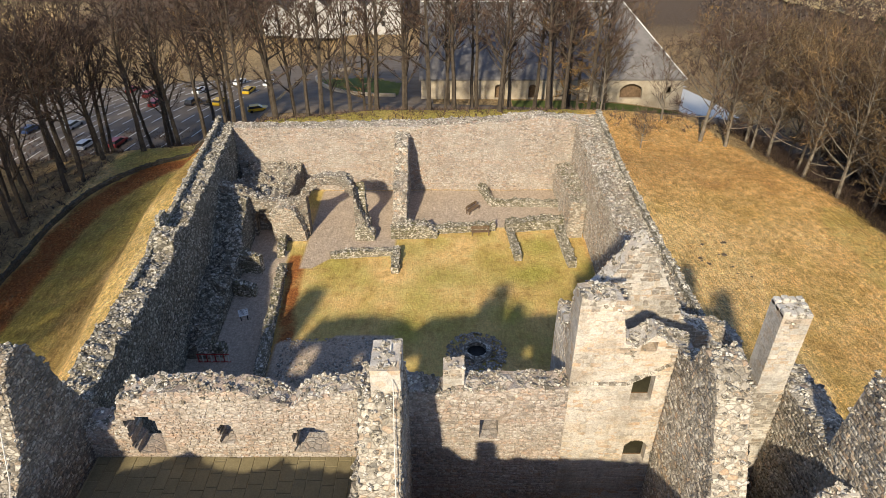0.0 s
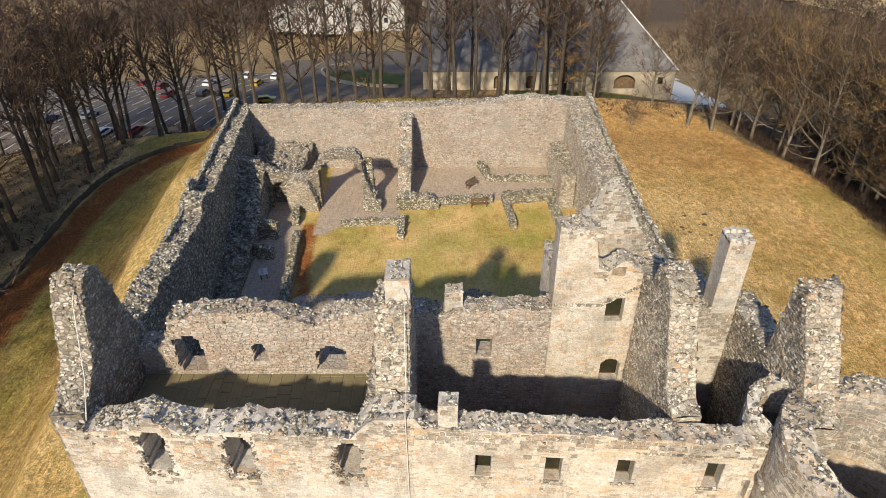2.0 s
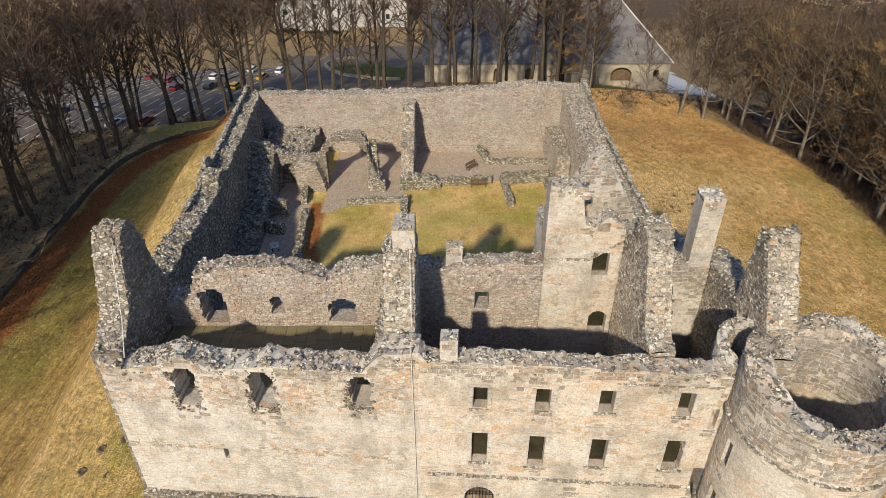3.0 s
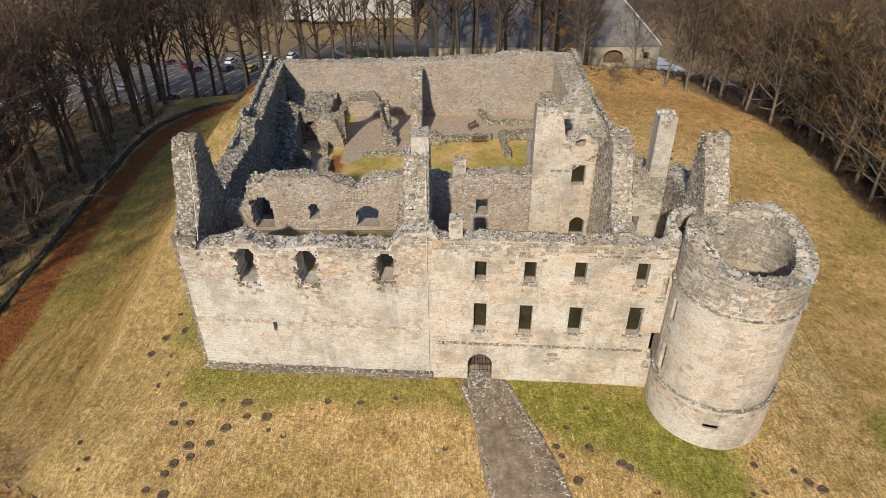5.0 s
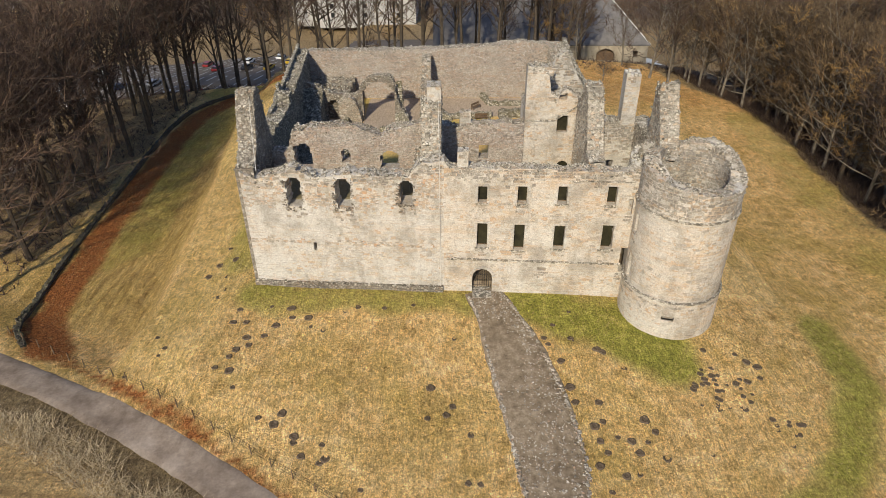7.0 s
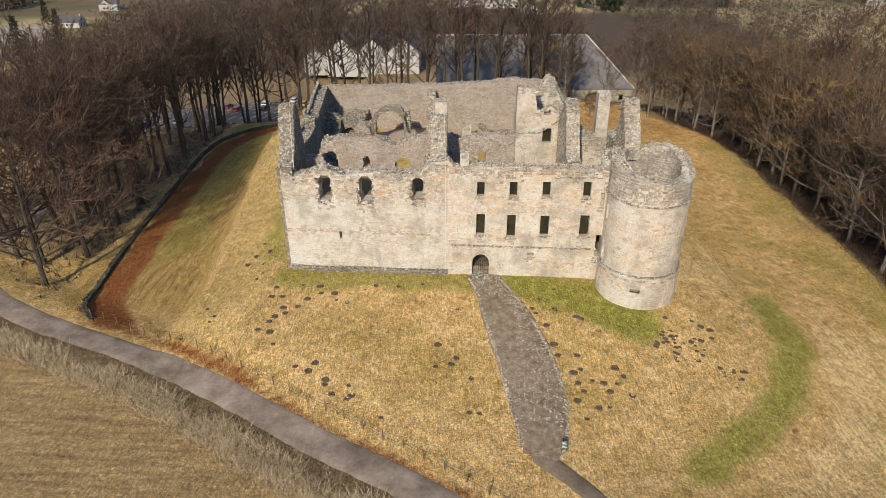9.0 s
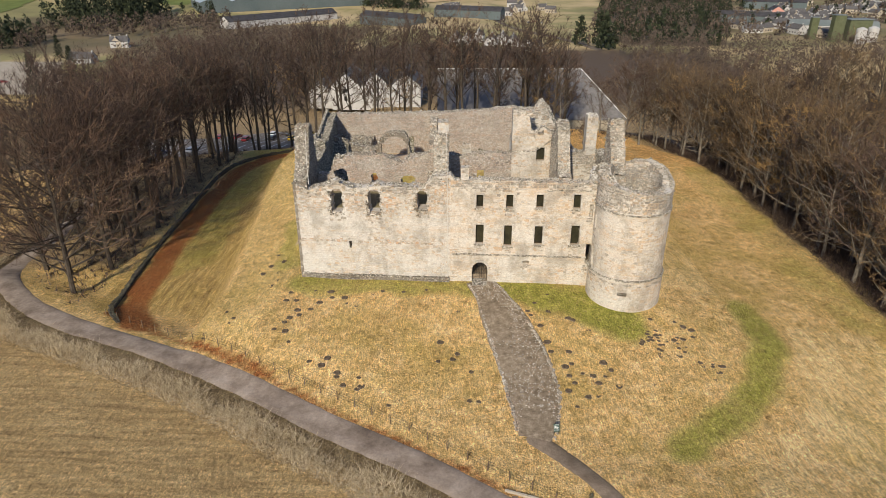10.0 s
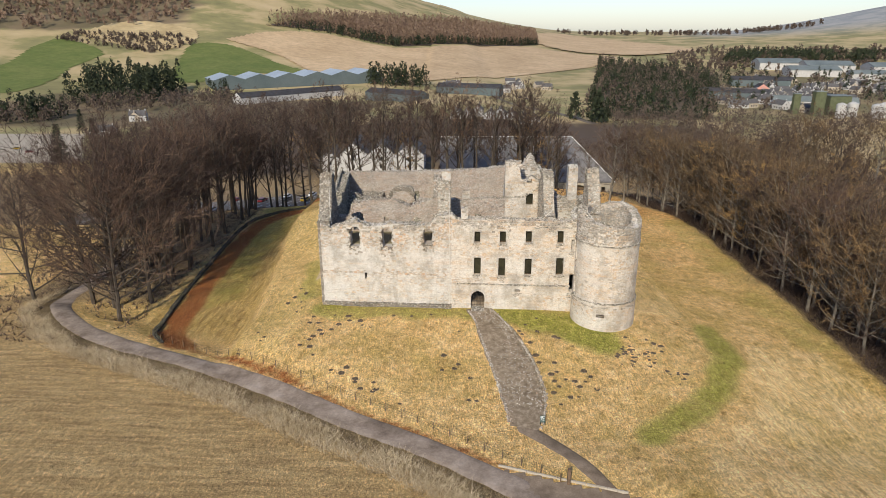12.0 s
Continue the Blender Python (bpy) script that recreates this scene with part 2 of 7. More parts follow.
def away(P, pts):
    """Distance of each point from a line of points in plan."""
    best = np.full(len(P), 1e9)
    for (ax, ay), (bx, by) in zip(pts[:-1], pts[1:]):
        d = np.array((bx - ax, by - ay))
        k = np.clip(((P - (ax, ay)) @ d) / (d @ d), 0, 1)
        best = np.minimum(best, np.hypot(*(P - (ax, ay) - k[:, None] * d).T))
    return best


def bend(pts, cuts=4):
    """A smooth curve through plan points."""
    out = []
    q = [np.array(p, float) for p in pts]
    q = [2 * q[0] - q[1]] + q + [2 * q[-1] - q[-2]]
    for i in range(1, len(q) - 2):
        for k in range(cuts):
            t = k / cuts
            out.append(tuple(0.5 * (2 * q[i] + (q[i + 1] - q[i - 1]) * t + (2 * q[i - 1] - 5 * q[i] + 4 * q[i + 1] - q[i + 2]) * t * t + (3 * q[i] - q[i - 1] - 3 * q[i + 1] + q[i + 2]) * t ** 3)))
    return out + [tuple(pts[-1])]


def within(P, pts):
    """1 inside a polygon in plan, else 0."""
    inside = np.zeros(len(P), bool)
    for (ax, ay), (bx, by) in zip(pts, pts[1:] + pts[:1]):
        with np.errstate(divide="ignore", invalid="ignore"):
            cut = ((ay > P[:, 1]) != (by > P[:, 1])) & (P[:, 0] < (bx - ax) * (P[:, 1] - ay) / (by - ay if by != ay else 1e-9) + ax)
        inside ^= cut
    return inside.astype(float)


DITCH_WALL = [(-41.5, 10.5), (-44.5, 15.0), (-46.0, 25.0), (-46.8, 36.0), (-47.8, 54.0), (-48.0, 72.0), (-44.0, 84.0), (-34.0, 92.0)]
ROAD = [(16.0, -26.5), (8.0, -22.0), (2.0, -17.8), (-5.0, -13.0), (-13.5, -8.0), (-22.0, -2.6), (-32.0, 3.0), (-41.0, 7.0), (-49.0, 10.8),
        (-56.0, 15.5), (-62.0, 22.0), (-66.0, 30.0), (-66.0, 40.0), (-69.0, 60.0)]
PATH = [(2.1, 14.6), (3.4, 11.0), (5.0, 5.0), (6.0, 0.0), (6.6, -5.0), (6.4, -9.0), (6.0, -10.6)]
TRACK = [(5.6, -10.2), (8.6, -13.2), (11.8, -18.2), (14.0, -23.0), (17.5, -30.0)]

gx = lines((-72, 66), 0.75, (-3200, 3600), 1.10)
gy = lines((-46, 112), 0.75, (-400, 4300), 1.08)
XX, YY = np.meshgrid(gx, gy, indexing="ij")
P2 = np.stack([XX.ravel(), YY.ravel()], 1)
ZZ = terrain(P2[:, 0], P2[:, 1])
near = (np.abs(P2[:, 0]) < 75) & (P2[:, 1] > -60) & (P2[:, 1] < 112)
for k in np.nonzero(near)[0]:
    px, py = P2[k]
    ZZ[k] += 0.16 * noise.noise((px * 0.16, py * 0.16, 0.0)) + 0.07 * noise.noise((px * 0.7, py * 0.7, 3.0))
n1, n2 = len(gx), len(gy)
idx = np.arange(n1 * n2).reshape(n1, n2)
quads = np.stack([idx[:-1, :-1], idx[1:, :-1], idx[1:, 1:], idx[:-1, 1:]], -1).reshape(-1, 4)
gm = bpy.data.meshes.new("ground")
gm.from_pydata(np.column_stack([P2, ZZ]).tolist(), [], quads.tolist())
gm.polygons.foreach_set("use_smooth", np.ones(len(quads), bool))
wob = np.array([noise.noise((p[0] * 0.25, p[1] * 0.25, 7.0)) for p in P2]) 
R2, A2 = np.hypot(P2[:, 0], P2[:, 1] + 70), P2[:, 0] / np.clip(P2[:, 1] + 70, 60, None)


def zone(name, values):
    a = gm.attributes.new(name, "FLOAT", "POINT")
    a.data.foreach_set("value", np.clip(values, 0, 1).astype(np.float32))


court = within(P2, [(-23.6, 24), (15, 24), (15, 67), (-23.6, 67)])
rus = 0.9 * (1 - sm((away(P2 - (2.3, 0), DITCH_WALL) - 1.0 + wob) / 2.2))
rus = np.maximum(rus, 0.75 * (1 - sm((away(P2, [(-44, 13), (-27, 3.0), (-15, -5.1), (-5, -11.5), (4, -17)]) - 0.3 + 0.6 * wob) / 0.9)))
rus = np.maximum(rus, 0.4 * within(P2, [(17, 74), (26, 70), (45, 72), (40, 90), (20, 92)]) * sm(0.6 + wob))
rus = np.maximum(rus, 0.3 * (1 - sm((away(P2, [(-16, -1.5), (-20, 1.5)]) - 1.0 + wob) / 2.5)))
rus = np.maximum(rus, 0.85 * (1 - sm((away(P2, [(-13.0, 37), (-14.6, 53)]) - 0.5 + 0.5 * wob) / 0.9)) * court)
zone("russet", rus)
grn = 0.8 * (1 - sm((away(P2, [(33.3, 11), (33.2, 4), (29.5, -3.5), (23.5, -8.8), (19.7, -11.5)]) - 0.8 + wob) / 2.4))
grn = np.maximum(grn, 0.74 * (1 - sm((away(P2, [(-20, 13.8), (0, 13.0), (14, 11.5)]) - 0.6 + 1.8 * wob) / 3.6)))
grn = np.maximum(grn, 0.5 * court * (1 - sm((away(P2, [(-13, 41), (6, 42), (13, 40), (13.5, 55)]) - 1.5 + 2 * wob) / 4)))
grn = np.maximum(grn, 1.05 * (1 - sm((away(P2, [(7.0, 11.5), (13.5, 9.5), (18, 5.8)]) - 1.2 + 1.5 * wob) / 3.5)))
grn = np.maximum(grn, 0.5 * (1 - sm((away(P2, [(-40.5, 30), (-42, 60), (-38, 80)]) - 2.5 + 2 * wob) / 3.5)))
grn = np.maximum(grn, 0.8 * (1 - sm((away(P2, [(-23, 20), (-24.5, 34)]) - 0.8 + 2 * wob) / 2.5)))
grn = np.maximum(grn, 0.7 * (1 - sm((away(P2, [(-44, 88), (-20, 97), (18, 100)]) - 3 + 2 * wob) / 5)))
grn = np.maximum(grn, court * (0.47 + 0.5 * wob))
grn = np.maximum(grn, 0.5 * (1 - sm((away(P2, [(20, 28), (21, 66)]) - 0.8 + 2 * wob) / 3)))
grn = np.maximum(grn, 0.42 * (1 - sm((away(P2, [(47.5, 10), (47.5, 66)]) - 2.5 + 2 * wob) / 3)))
zone("green", grn)
BERM = [(-24.0, 3.0), (-27.8, 7.0), (-29.2, 12.0), (-30.6, 25.0), (-31.9, 37.0), (-32.4, 44.0), (-34.0, 49.0), (-36.0, 56.0), (-36.2, 61.0), (-34.8, 68.0), (-31.0, 73.5), (-27.0, 78.0)]
side = np.interp(P2[:, 1], [q[1] for q in BERM[:-1]], [q[0] for q in BERM[:-1]])
zone("ditch", sm((side - P2[:, 0] + 0.8 * wob) / 1.2) * sm((P2[:, 1] - 9.0 + 0.35 * (P2[:, 0] + 30)) / 5) * sm((86 - P2[:, 1]) / 8) * (P2[:, 0] > -48))
grv = within(P2, [(-14.0, 55.5), (-4.5, 55.5), (-4.5, 67), (-14, 67)])
grv = np.maximum(grv, within(P2, [(-4, 58.2), (15, 58.8), (15, 68), (-4, 68)]))
grv = np.maximum(grv, within(P2, [(-23, 25), (-14.6, 25), (-14.6, 40), (-16.0, 57), (-20, 62), (-24, 62)]))
grv = np.maximum(grv, within(P2, [(-14.2, 50.4), (-10.5, 53.0), (-5, 53.6), (-5, 57), (-14.2, 57)]))
grv = np.maximum(grv, within(P2, [(-14, 24), (-3.6, 24), (-3.4, 40), (-5, 41.5), (-14, 40.4)]))
zone("gravel", grv * court)
zone("court", court)
wood = sm((-48.5 - P2[:, 0] - 0.3 * np.clip(30 - P2[:, 1], 0, 40) + wob) / 2) * sm((P2[:, 1] - 24) / 8) * sm((P2[:, 0] + 78 + 0.5 * np.clip(P2[:, 1] - 60, 0, 80)) / 5)
wood = np.maximum(wood, sm((P2[:, 0] - 49 + 0.35 * np.clip(P2[:, 1] - 68, 0, 40) + wob) / 2) * sm((P2[:, 1] + 30) / 10))
wood = np.maximum(wood, sm((P2[:, 1] - 104 + 0.25 * np.clip(-P2[:, 0] - 10, 0, 60) + wob) / 3))
zone("wood", wood * (1 - sm((P2[:, 1] - 240) / 40)))
village = within(P2 + 25 * wob[:, None], [(250, 480), (900, 560), (1150, 1000), (430, 1060), (280, 700)])
firs_at = within(P2 + 12 * wob[:, None], [(120, 470), (215, 465), (330, 760), (415, 1010), (300, 1290), (215, 920), (150, 640)])
ridge_at = within(P2 + 25 * wob[:, None], [(-1400, 950), (-720, 960), (-590, 1050), (-470, 1150), (-560, 1500), (-900, 2000), (-1400, 1800)])
farm_at = within(P2 + 8 * wob[:, None], [(-480, 430), (-235, 420), (-190, 300), (-110, 300), (-60, 590), (-205, 650), (-420, 720)])
zone("far_wood", 0.45 * village + 0.9 * firs_at + 0.7 * ridge_at + 0.7 * farm_at + sm((P2[:, 1] - 225) / 40) * (1 - sm((P2[:, 1] - 430 + 30 * wob) / 30)) * (1 - sm((np.abs(P2[:, 0] - 20) - 190 + 0.1 * P2[:, 1]) / 30)))
zone("orange", sm((P2[:, 0] - 17) / 3) * sm((P2[:, 1] - 12) / 30) * sm((104 - P2[:, 1]) / 8) * (0.2 + 0.75 * sm((P2[:, 1] - 62) / 14) + 0.35 * wob))
pale = within(P2, [(14, -60), (60, -60), (46, 6), (37, 8), (33, -6), (24, -14)]) * (0.65 + 0.4 * wob)
pale = np.maximum(pale, within(P2, [(22, 14), (31, 14), (32, 60), (20, 66), (19, 30)]) * (0.45 + 0.5 * wob))
zone("pale", pale)
crest = within(P2 + 0.5 * wob[:, None], BERM + [(-25.5, 70), (-24.0, 56), (-22.0, 34), (-21.0, 17), (-22.5, 8)])
zone("crest", crest * (0.45 + 0.4 * sm((P2[:, 1] - 30) / 20) + 0.35 * wob))
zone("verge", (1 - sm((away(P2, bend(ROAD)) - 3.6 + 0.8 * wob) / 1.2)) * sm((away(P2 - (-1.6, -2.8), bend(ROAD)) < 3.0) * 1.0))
# where distance haze is painted on the far right hill
zone("moor", sm((R2 - 2300) / 600) * sm((A2 - 0.3) / 0.1))
zone("field", sm((-P2[:, 1] - 17 + 0.64 * -P2[:, 0] - 0.0) / 3) * sm((P2[:, 1] + 400) / 10) * (P2[:, 0] < 20))
zone("far", sm((P2[:, 1] - 250) / 60))
ground = tagged(new("ground", gm), "uneven grassy castle mound running out to fields and hills", "ground", kind="structure")

m, nt, b = mat("grass_and_earth", 0.95)
big, mid, fine = tex_noise(nt, 0.11, 6, 0.65), tex_noise(nt, 0.8, 6, 0.75), tex_noise(nt, 5.0, 5, 0.8)
grain = tex_noise(nt, 14.0, 3, 0.8)
clump = tex_noise(nt, 2.4, 5, 0.85, None, 0.6)
mow = tex_noise(nt, 1.0, 5, 0.65, stretch(nt, 1.9, 0.22, 1))
straw = ramp(nt, mid, [(0.32, (0.37, 0.225, 0.07)), (0.48, (0.70, 0.455, 0.18)), (0.66, (0.90, 0.665, 0.34))])
straw = mix(nt, ramp(nt, mow, [(0.42, 0.0), (0.62, 0.65)]), straw, (0.75, 0.525, 0.225))
olive = ramp(nt, mid, [(0.3, (0.28, 0.195, 0.045)), (0.55, (0.50, 0.35, 0.095)), (0.8, (0.66, 0.47, 0.17))])
col = mix(nt, ramp(nt, big, [(0.46, 0.0), (0.64, 0.7)]), straw, olive)
col = mix(nt, ramp(nt, tex_noise(nt, 0.3, 6, 0.75), [(0.52, 0.0), (0.68, 0.4)]), col, (0.32, 0.205, 0.075))
green = ramp(nt, mid, [(0.3, (0.19, 0.20, 0.03)), (0.52, (0.33, 0.305, 0.06)), (0.75, (0.56, 0.45, 0.135))])
edge = calc(nt, "ADD", calc(nt, "MULTIPLY", calc(nt, "SUBTRACT", mid, 0.5), 1.1), calc(nt, "MULTIPLY", calc(nt, "SUBTRACT", big, 0.5), 0.6))


def zoned(name, lo=0.25, hi=0.85):
    return ramp(nt, calc(nt, "ADD", attr(nt, name), edge), [(lo, 0.0), (hi, 1.0)])


col = mix(nt, calc(nt, "MULTIPLY", attr(nt, "ditch"), 0.75), col, ramp(nt, mow, [(0.35, (0.23, 0.145, 0.042)), (0.52, (0.42, 0.285, 0.085)), (0.68, (0.56, 0.405, 0.15))]))
col = mix(nt, calc(nt, "MULTIPLY", attr(nt, "orange"), 0.75), col, ramp(nt, mid, [(0.32, (0.37, 0.18, 0.05)), (0.5, (0.60, 0.32, 0.10)), (0.68, (0.78, 0.48, 0.19))]))
col = mix(nt, zoned("green"), col, green)
leaf = ramp(nt, fine, [(0.3, (0.13, 0.045, 0.014)), (0.55, (0.33, 0.12, 0.035)), (0.8, (0.48, 0.23, 0.08))])
col = mix(nt, zoned("russet", 0.35, 0.8), col, leaf)
grit = ramp(nt, fine, [(0.25, (0.37, 0.29, 0.225)), (0.5, (0.46, 0.37, 0.285)), (0.8, (0.56, 0.47, 0.37))])
col = mix(nt, ramp(nt, attr(nt, "gravel"), [(0.3, 0.0), (0.7, 1.0)]), col, grit)
litter = ramp(nt, mid, [(0.3, (0.19, 0.125, 0.065)), (0.55, (0.33, 0.235, 0.12)), (0.8, (0.46, 0.35, 0.185))])
col = mix(nt, zoned("wood"), col, litter)
crop = ramp(nt, tex_noise(nt, 1.0, 5, 0.65, stretch(nt, 0.16, 1.7, 1, 31)), [(0.3, (0.33, 0.215, 0.095)), (0.5, (0.50, 0.345, 0.155)), (0.7, (0.64, 0.47, 0.235))])
col = mix(nt, attr(nt, "field"), col, crop)
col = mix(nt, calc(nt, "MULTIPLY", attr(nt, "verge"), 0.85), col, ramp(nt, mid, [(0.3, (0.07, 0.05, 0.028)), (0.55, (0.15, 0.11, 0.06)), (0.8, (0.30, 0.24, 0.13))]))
col = mix(nt, calc(nt, "MULTIPLY", attr(nt, "pale"), ramp(nt, mow, [(0.42, 0.2), (0.58, 0.85)])), col, (0.88, 0.67, 0.34))
col = mix(nt, calc(nt, "MULTIPLY", attr(nt, "crest"), 0.8), col, ramp(nt, tex_noise(nt, 1.0, 5, 0.7, stretch(nt, 1.6, 0.5, 1, -20)), [(0.34, (0.50, 0.36, 0.11)), (0.5, (0.74, 0.53, 0.20)), (0.66, (0.90, 0.70, 0.34))]))
patchy = tex_noise(nt, 0.012, 5, 0.6)
farcol = ramp(nt, patchy, [(0.30, (0.19, 0.175, 0.08)), (0.46, (0.28, 0.25, 0.11)), (0.54, (0.42, 0.33, 0.17)), (0.72, (0.52, 0.40, 0.23))])
col = mix(nt, attr(nt, "far"), col, farcol)
# haze put into the far hill's colour as a grey-blue tint
col = mix(nt, calc(nt, "MULTIPLY", attr(nt, "moor"), 0.85), col, ramp(nt, patchy, [(0.4, (0.27, 0.29, 0.31)), (0.6, (0.34, 0.35, 0.36))]))
col = mix(nt, attr(nt, "far_wood"), col, (0.10, 0.072, 0.05))
tone = ramp(nt, fine, [(0.36, 0.58), (0.64, 1.55)])
rough_in = calc(nt, "SUBTRACT", calc(nt, "SUBTRACT", 1.0, attr(nt, "far")), calc(nt, "MULTIPLY", attr(nt, "court"), 0.62), True)
col = mix(nt, calc(nt, "MULTIPLY", rough_in, 0.85), col, tone, "MULTIPLY")
col = mix(nt, calc(nt, "MULTIPLY", rough_in, 0.7), col, ramp(nt, grain, [(0.36, 0.45), (0.64, 1.5)]), "MULTIPLY")
col = mix(nt, calc(nt, "MULTIPLY", rough_in, 0.75), col, ramp(nt, clump, [(0.40, 0.72), (0.5, 1.05), (0.60, 1.35)]), "MULTIPLY")
col = mix(nt, calc(nt, "MULTIPLY", rough_in, 0.8), col, ramp(nt, tex_noise(nt, 1.0, 5, 0.7, stretch(nt, 7.0, 1.3, 1, 32), 0.5), [(0.36, 0.66), (0.64, 1.42)]), "MULTIPLY")
nt.links.new(col, b.inputs["Base Color"])
bump(nt, b, calc(nt, "MULTIPLY", calc(nt, "ADD", calc(nt, "MULTIPLY", clump, 1.5), fine), rough_in), 0.22, 1.0)
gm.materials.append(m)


# ---- builders ----
def part(name, bm, material, parent, label="", smooth=False):
    """One mesh object out of a bmesh, or out of (verts, faces), under a thing."""
    me = bpy.data.meshes.new(name)
    if isinstance(bm, tuple):
        me.from_pydata(bm[0], [], bm[1])
        me.validate()
    else:
        bm.to_mesh(me)
        bm.free()
    me.materials.append(material)
    if smooth:
        me.polygons.foreach_set("use_smooth", np.ones(len(me.polygons), bool))
    ob = new(name, me)
    if parent:
        ob.parent = parent
    return tagged(ob, label)


def thing(name, label, category, at=(0, 0, 0), group="", kind=""):
    ob = new(name)
    ob.location = at
    ob.empty_display_size = 0.2
    return tagged(ob, label, category, group, kind)


def interp(pts, s):
    return float(np.interp(s, [p[0] for p in pts], [p[1] for p in pts]))


class Wall:
    """A ragged masonry wall: length along s, thickness across n, openings through it. openings: (middle, sill, head, width, arched, ragged)."""

    def __init__(self, length, thick, prof, base, openings=(), rough=0.3, seed=0, way=None, closed=False, step=0.45):
        self.L, self.T, self.prof, self.base, self.rough, self.seed = length, thick, prof, base, rough, seed
        self.openings, self.way, self.closed, self.step, self.sunk = openings, way, closed, step, 0.035

    def top(self, s, n):
        if self.closed:
            a = s / self.L * 2 * math.pi
            q = (math.cos(a) * self.L / 6.3, math.sin(a) * self.L / 6.3)
        else:
            q = (s, 0.0)
        r = noise.noise((q[0] * 0.9, q[1] * 0.9 + n * 0.8, self.seed)) * 0.9 + noise.noise((q[0] * 2.3, q[1] * 2.3 + n * 2.0, self.seed + 5)) * 0.6
        return max(self.base + 0.15, interp(self.prof, s) + self.rough * r)

    def open_at(self, s, z, grow=0.0):
        for mid, lo, hi, w, arched, ragged in self.openings:
            half = w / 2 + grow
            if ragged:
                half += ragged * noise.noise((s * 1.7, z * 1.7, self.seed + 9))
            u = abs(s - mid)
            if u >= half or z <= lo - grow:
                continue
            if arched:
                rise = min(w / 2, (hi - lo) * 0.5)
                spring = hi - rise
                if z <= spring or (u / half) ** 2 + ((z - spring) / (rise + grow)) ** 2 < 1:
                    return True
            elif z < hi + grow + (ragged * 0.7 * noise.noise((s * 2.1, 4.0, self.seed)) if ragged else 0):
                return True
        return False

    def mesh(self):
        S, Z = set(np.round(np.linspace(0, self.L, max(2, int(self.L / self.step) + 1)), 3)), {self.base}
        zmax = max(p[1] for p in self.prof) + 1
        Z |= set(np.round(np.arange(self.base, zmax, self.step * 1.15), 3))
        for mid, lo, hi, w, arched, ragged in self.openings:
            cuts = 12 if ragged else 22 if arched else 2
            mine = set(np.round(np.linspace(mid - w / 2, mid + w / 2, cuts + 1), 3))
            S = {s for s in S if min(abs(s - q) for q in mine) > 0.06 or s in (0, round(self.L, 3))} | {s for s in mine if 0 < s < self.L}
            top = lo + (hi - lo) * (0.5 if arched else 0.8)
            mine = {round(lo, 3), round(hi, 3)} | (set(np.round(np.linspace(lo, hi, 15), 3)) if ragged else set(np.round(np.linspace(top, hi, 16), 3)) if arched else set())
            Z = {z for z in Z if min(abs(z - q) for q in mine) > 0.05 or z == self.base} | mine
        S, Z = sorted(S), sorted(z for z in Z if z >= self.base)
        K = max(2, int(self.T / 0.5))
        N = [self.T * (k / K - 0.5) for k in range(K + 1)]
        verts, faces, key = [], [], {}
        tops = [[self.top(s, n) for n in N] for s in S]
        cnt = len(S) - 1 if self.closed else len(S)

        def v(i, k, z):
            i = i % cnt if self.closed else i
            z = min(z, tops[i][k])
            q = (i, k, round(z, 3))
            if q not in key:
                key[q] = len(verts)
                p = (S[i] * 0.8, N[k], z * 0.8)
                j = 0.07 * noise.noise((p[0], p[1] * 3 + self.seed, p[2]))
                verts.append(self.way(S[i], N[k] + ((self.sunk + self.sunk * 7 * j) * (1 if k == 0 else -1) if k in (0, K) else 0), z))
            return key[q]

        def quad(*q):
            q = list(dict.fromkeys(q))
            if len(q) > 2:
                faces.append(q)

        solid = {}
        for i in range(len(S) - 1):
            for j in range(len(Z) - 1):
                hole = self.open_at((S[i] + S[i + 1]) / 2, (Z[j] + Z[j + 1]) / 2)
                solid[i, j] = not hole
        i2 = (lambda i: (i + 1) % cnt) if self.closed else (lambda i: i + 1)
        for i in range(len(S) - 1):
            for j in range(len(Z) - 1):
                lo, hi = Z[j], Z[j + 1]
                if solid[i, j]:
                    quad(v(i, 0, lo), v(i2(i), 0, lo), v(i2(i), 0, hi), v(i, 0, hi))
                    quad(v(i2(i), K, lo), v(i, K, lo), v(i, K, hi), v(i2(i), K, hi))
                else:
                    if solid.get((i - 1, j), False):
                        quad(v(i, 0, lo), v(i, 0, hi), v(i, K, hi), v(i, K, lo))
                    if solid.get((i + 1, j), False):
                        quad(v(i2(i), 0, hi), v(i2(i), 0, lo), v(i2(i), K, lo), v(i2(i), K, hi))
                    if solid.get((i, j - 1), False):
                        quad(v(i, 0, lo), v(i2(i), 0, lo), v(i2(i), K, lo), v(i, K, lo))
                    if solid.get((i, j + 1), False):
                        quad(v(i, 0, hi), v(i, K, hi), v(i2(i), K, hi), v(i2(i), 0, hi))
            for k in range(K):
                quad(v(i, k, 99), v(i2(i), k, 99), v(i2(i), k + 1, 99), v(i, k + 1, 99))
        if not self.closed:
            for i in (0, len(S) - 1):
                for j in range(len(Z) - 1):
                    if solid[min(i, len(S) - 2), j]:
                        q = (v(i, 0, Z[j]), v(i, 0, Z[j + 1]), v(i, K, Z[j + 1]), v(i, K, Z[j]))
                        quad(*(q if i == 0 else q[::-1]))
        return [tuple(p) for p in verts], faces

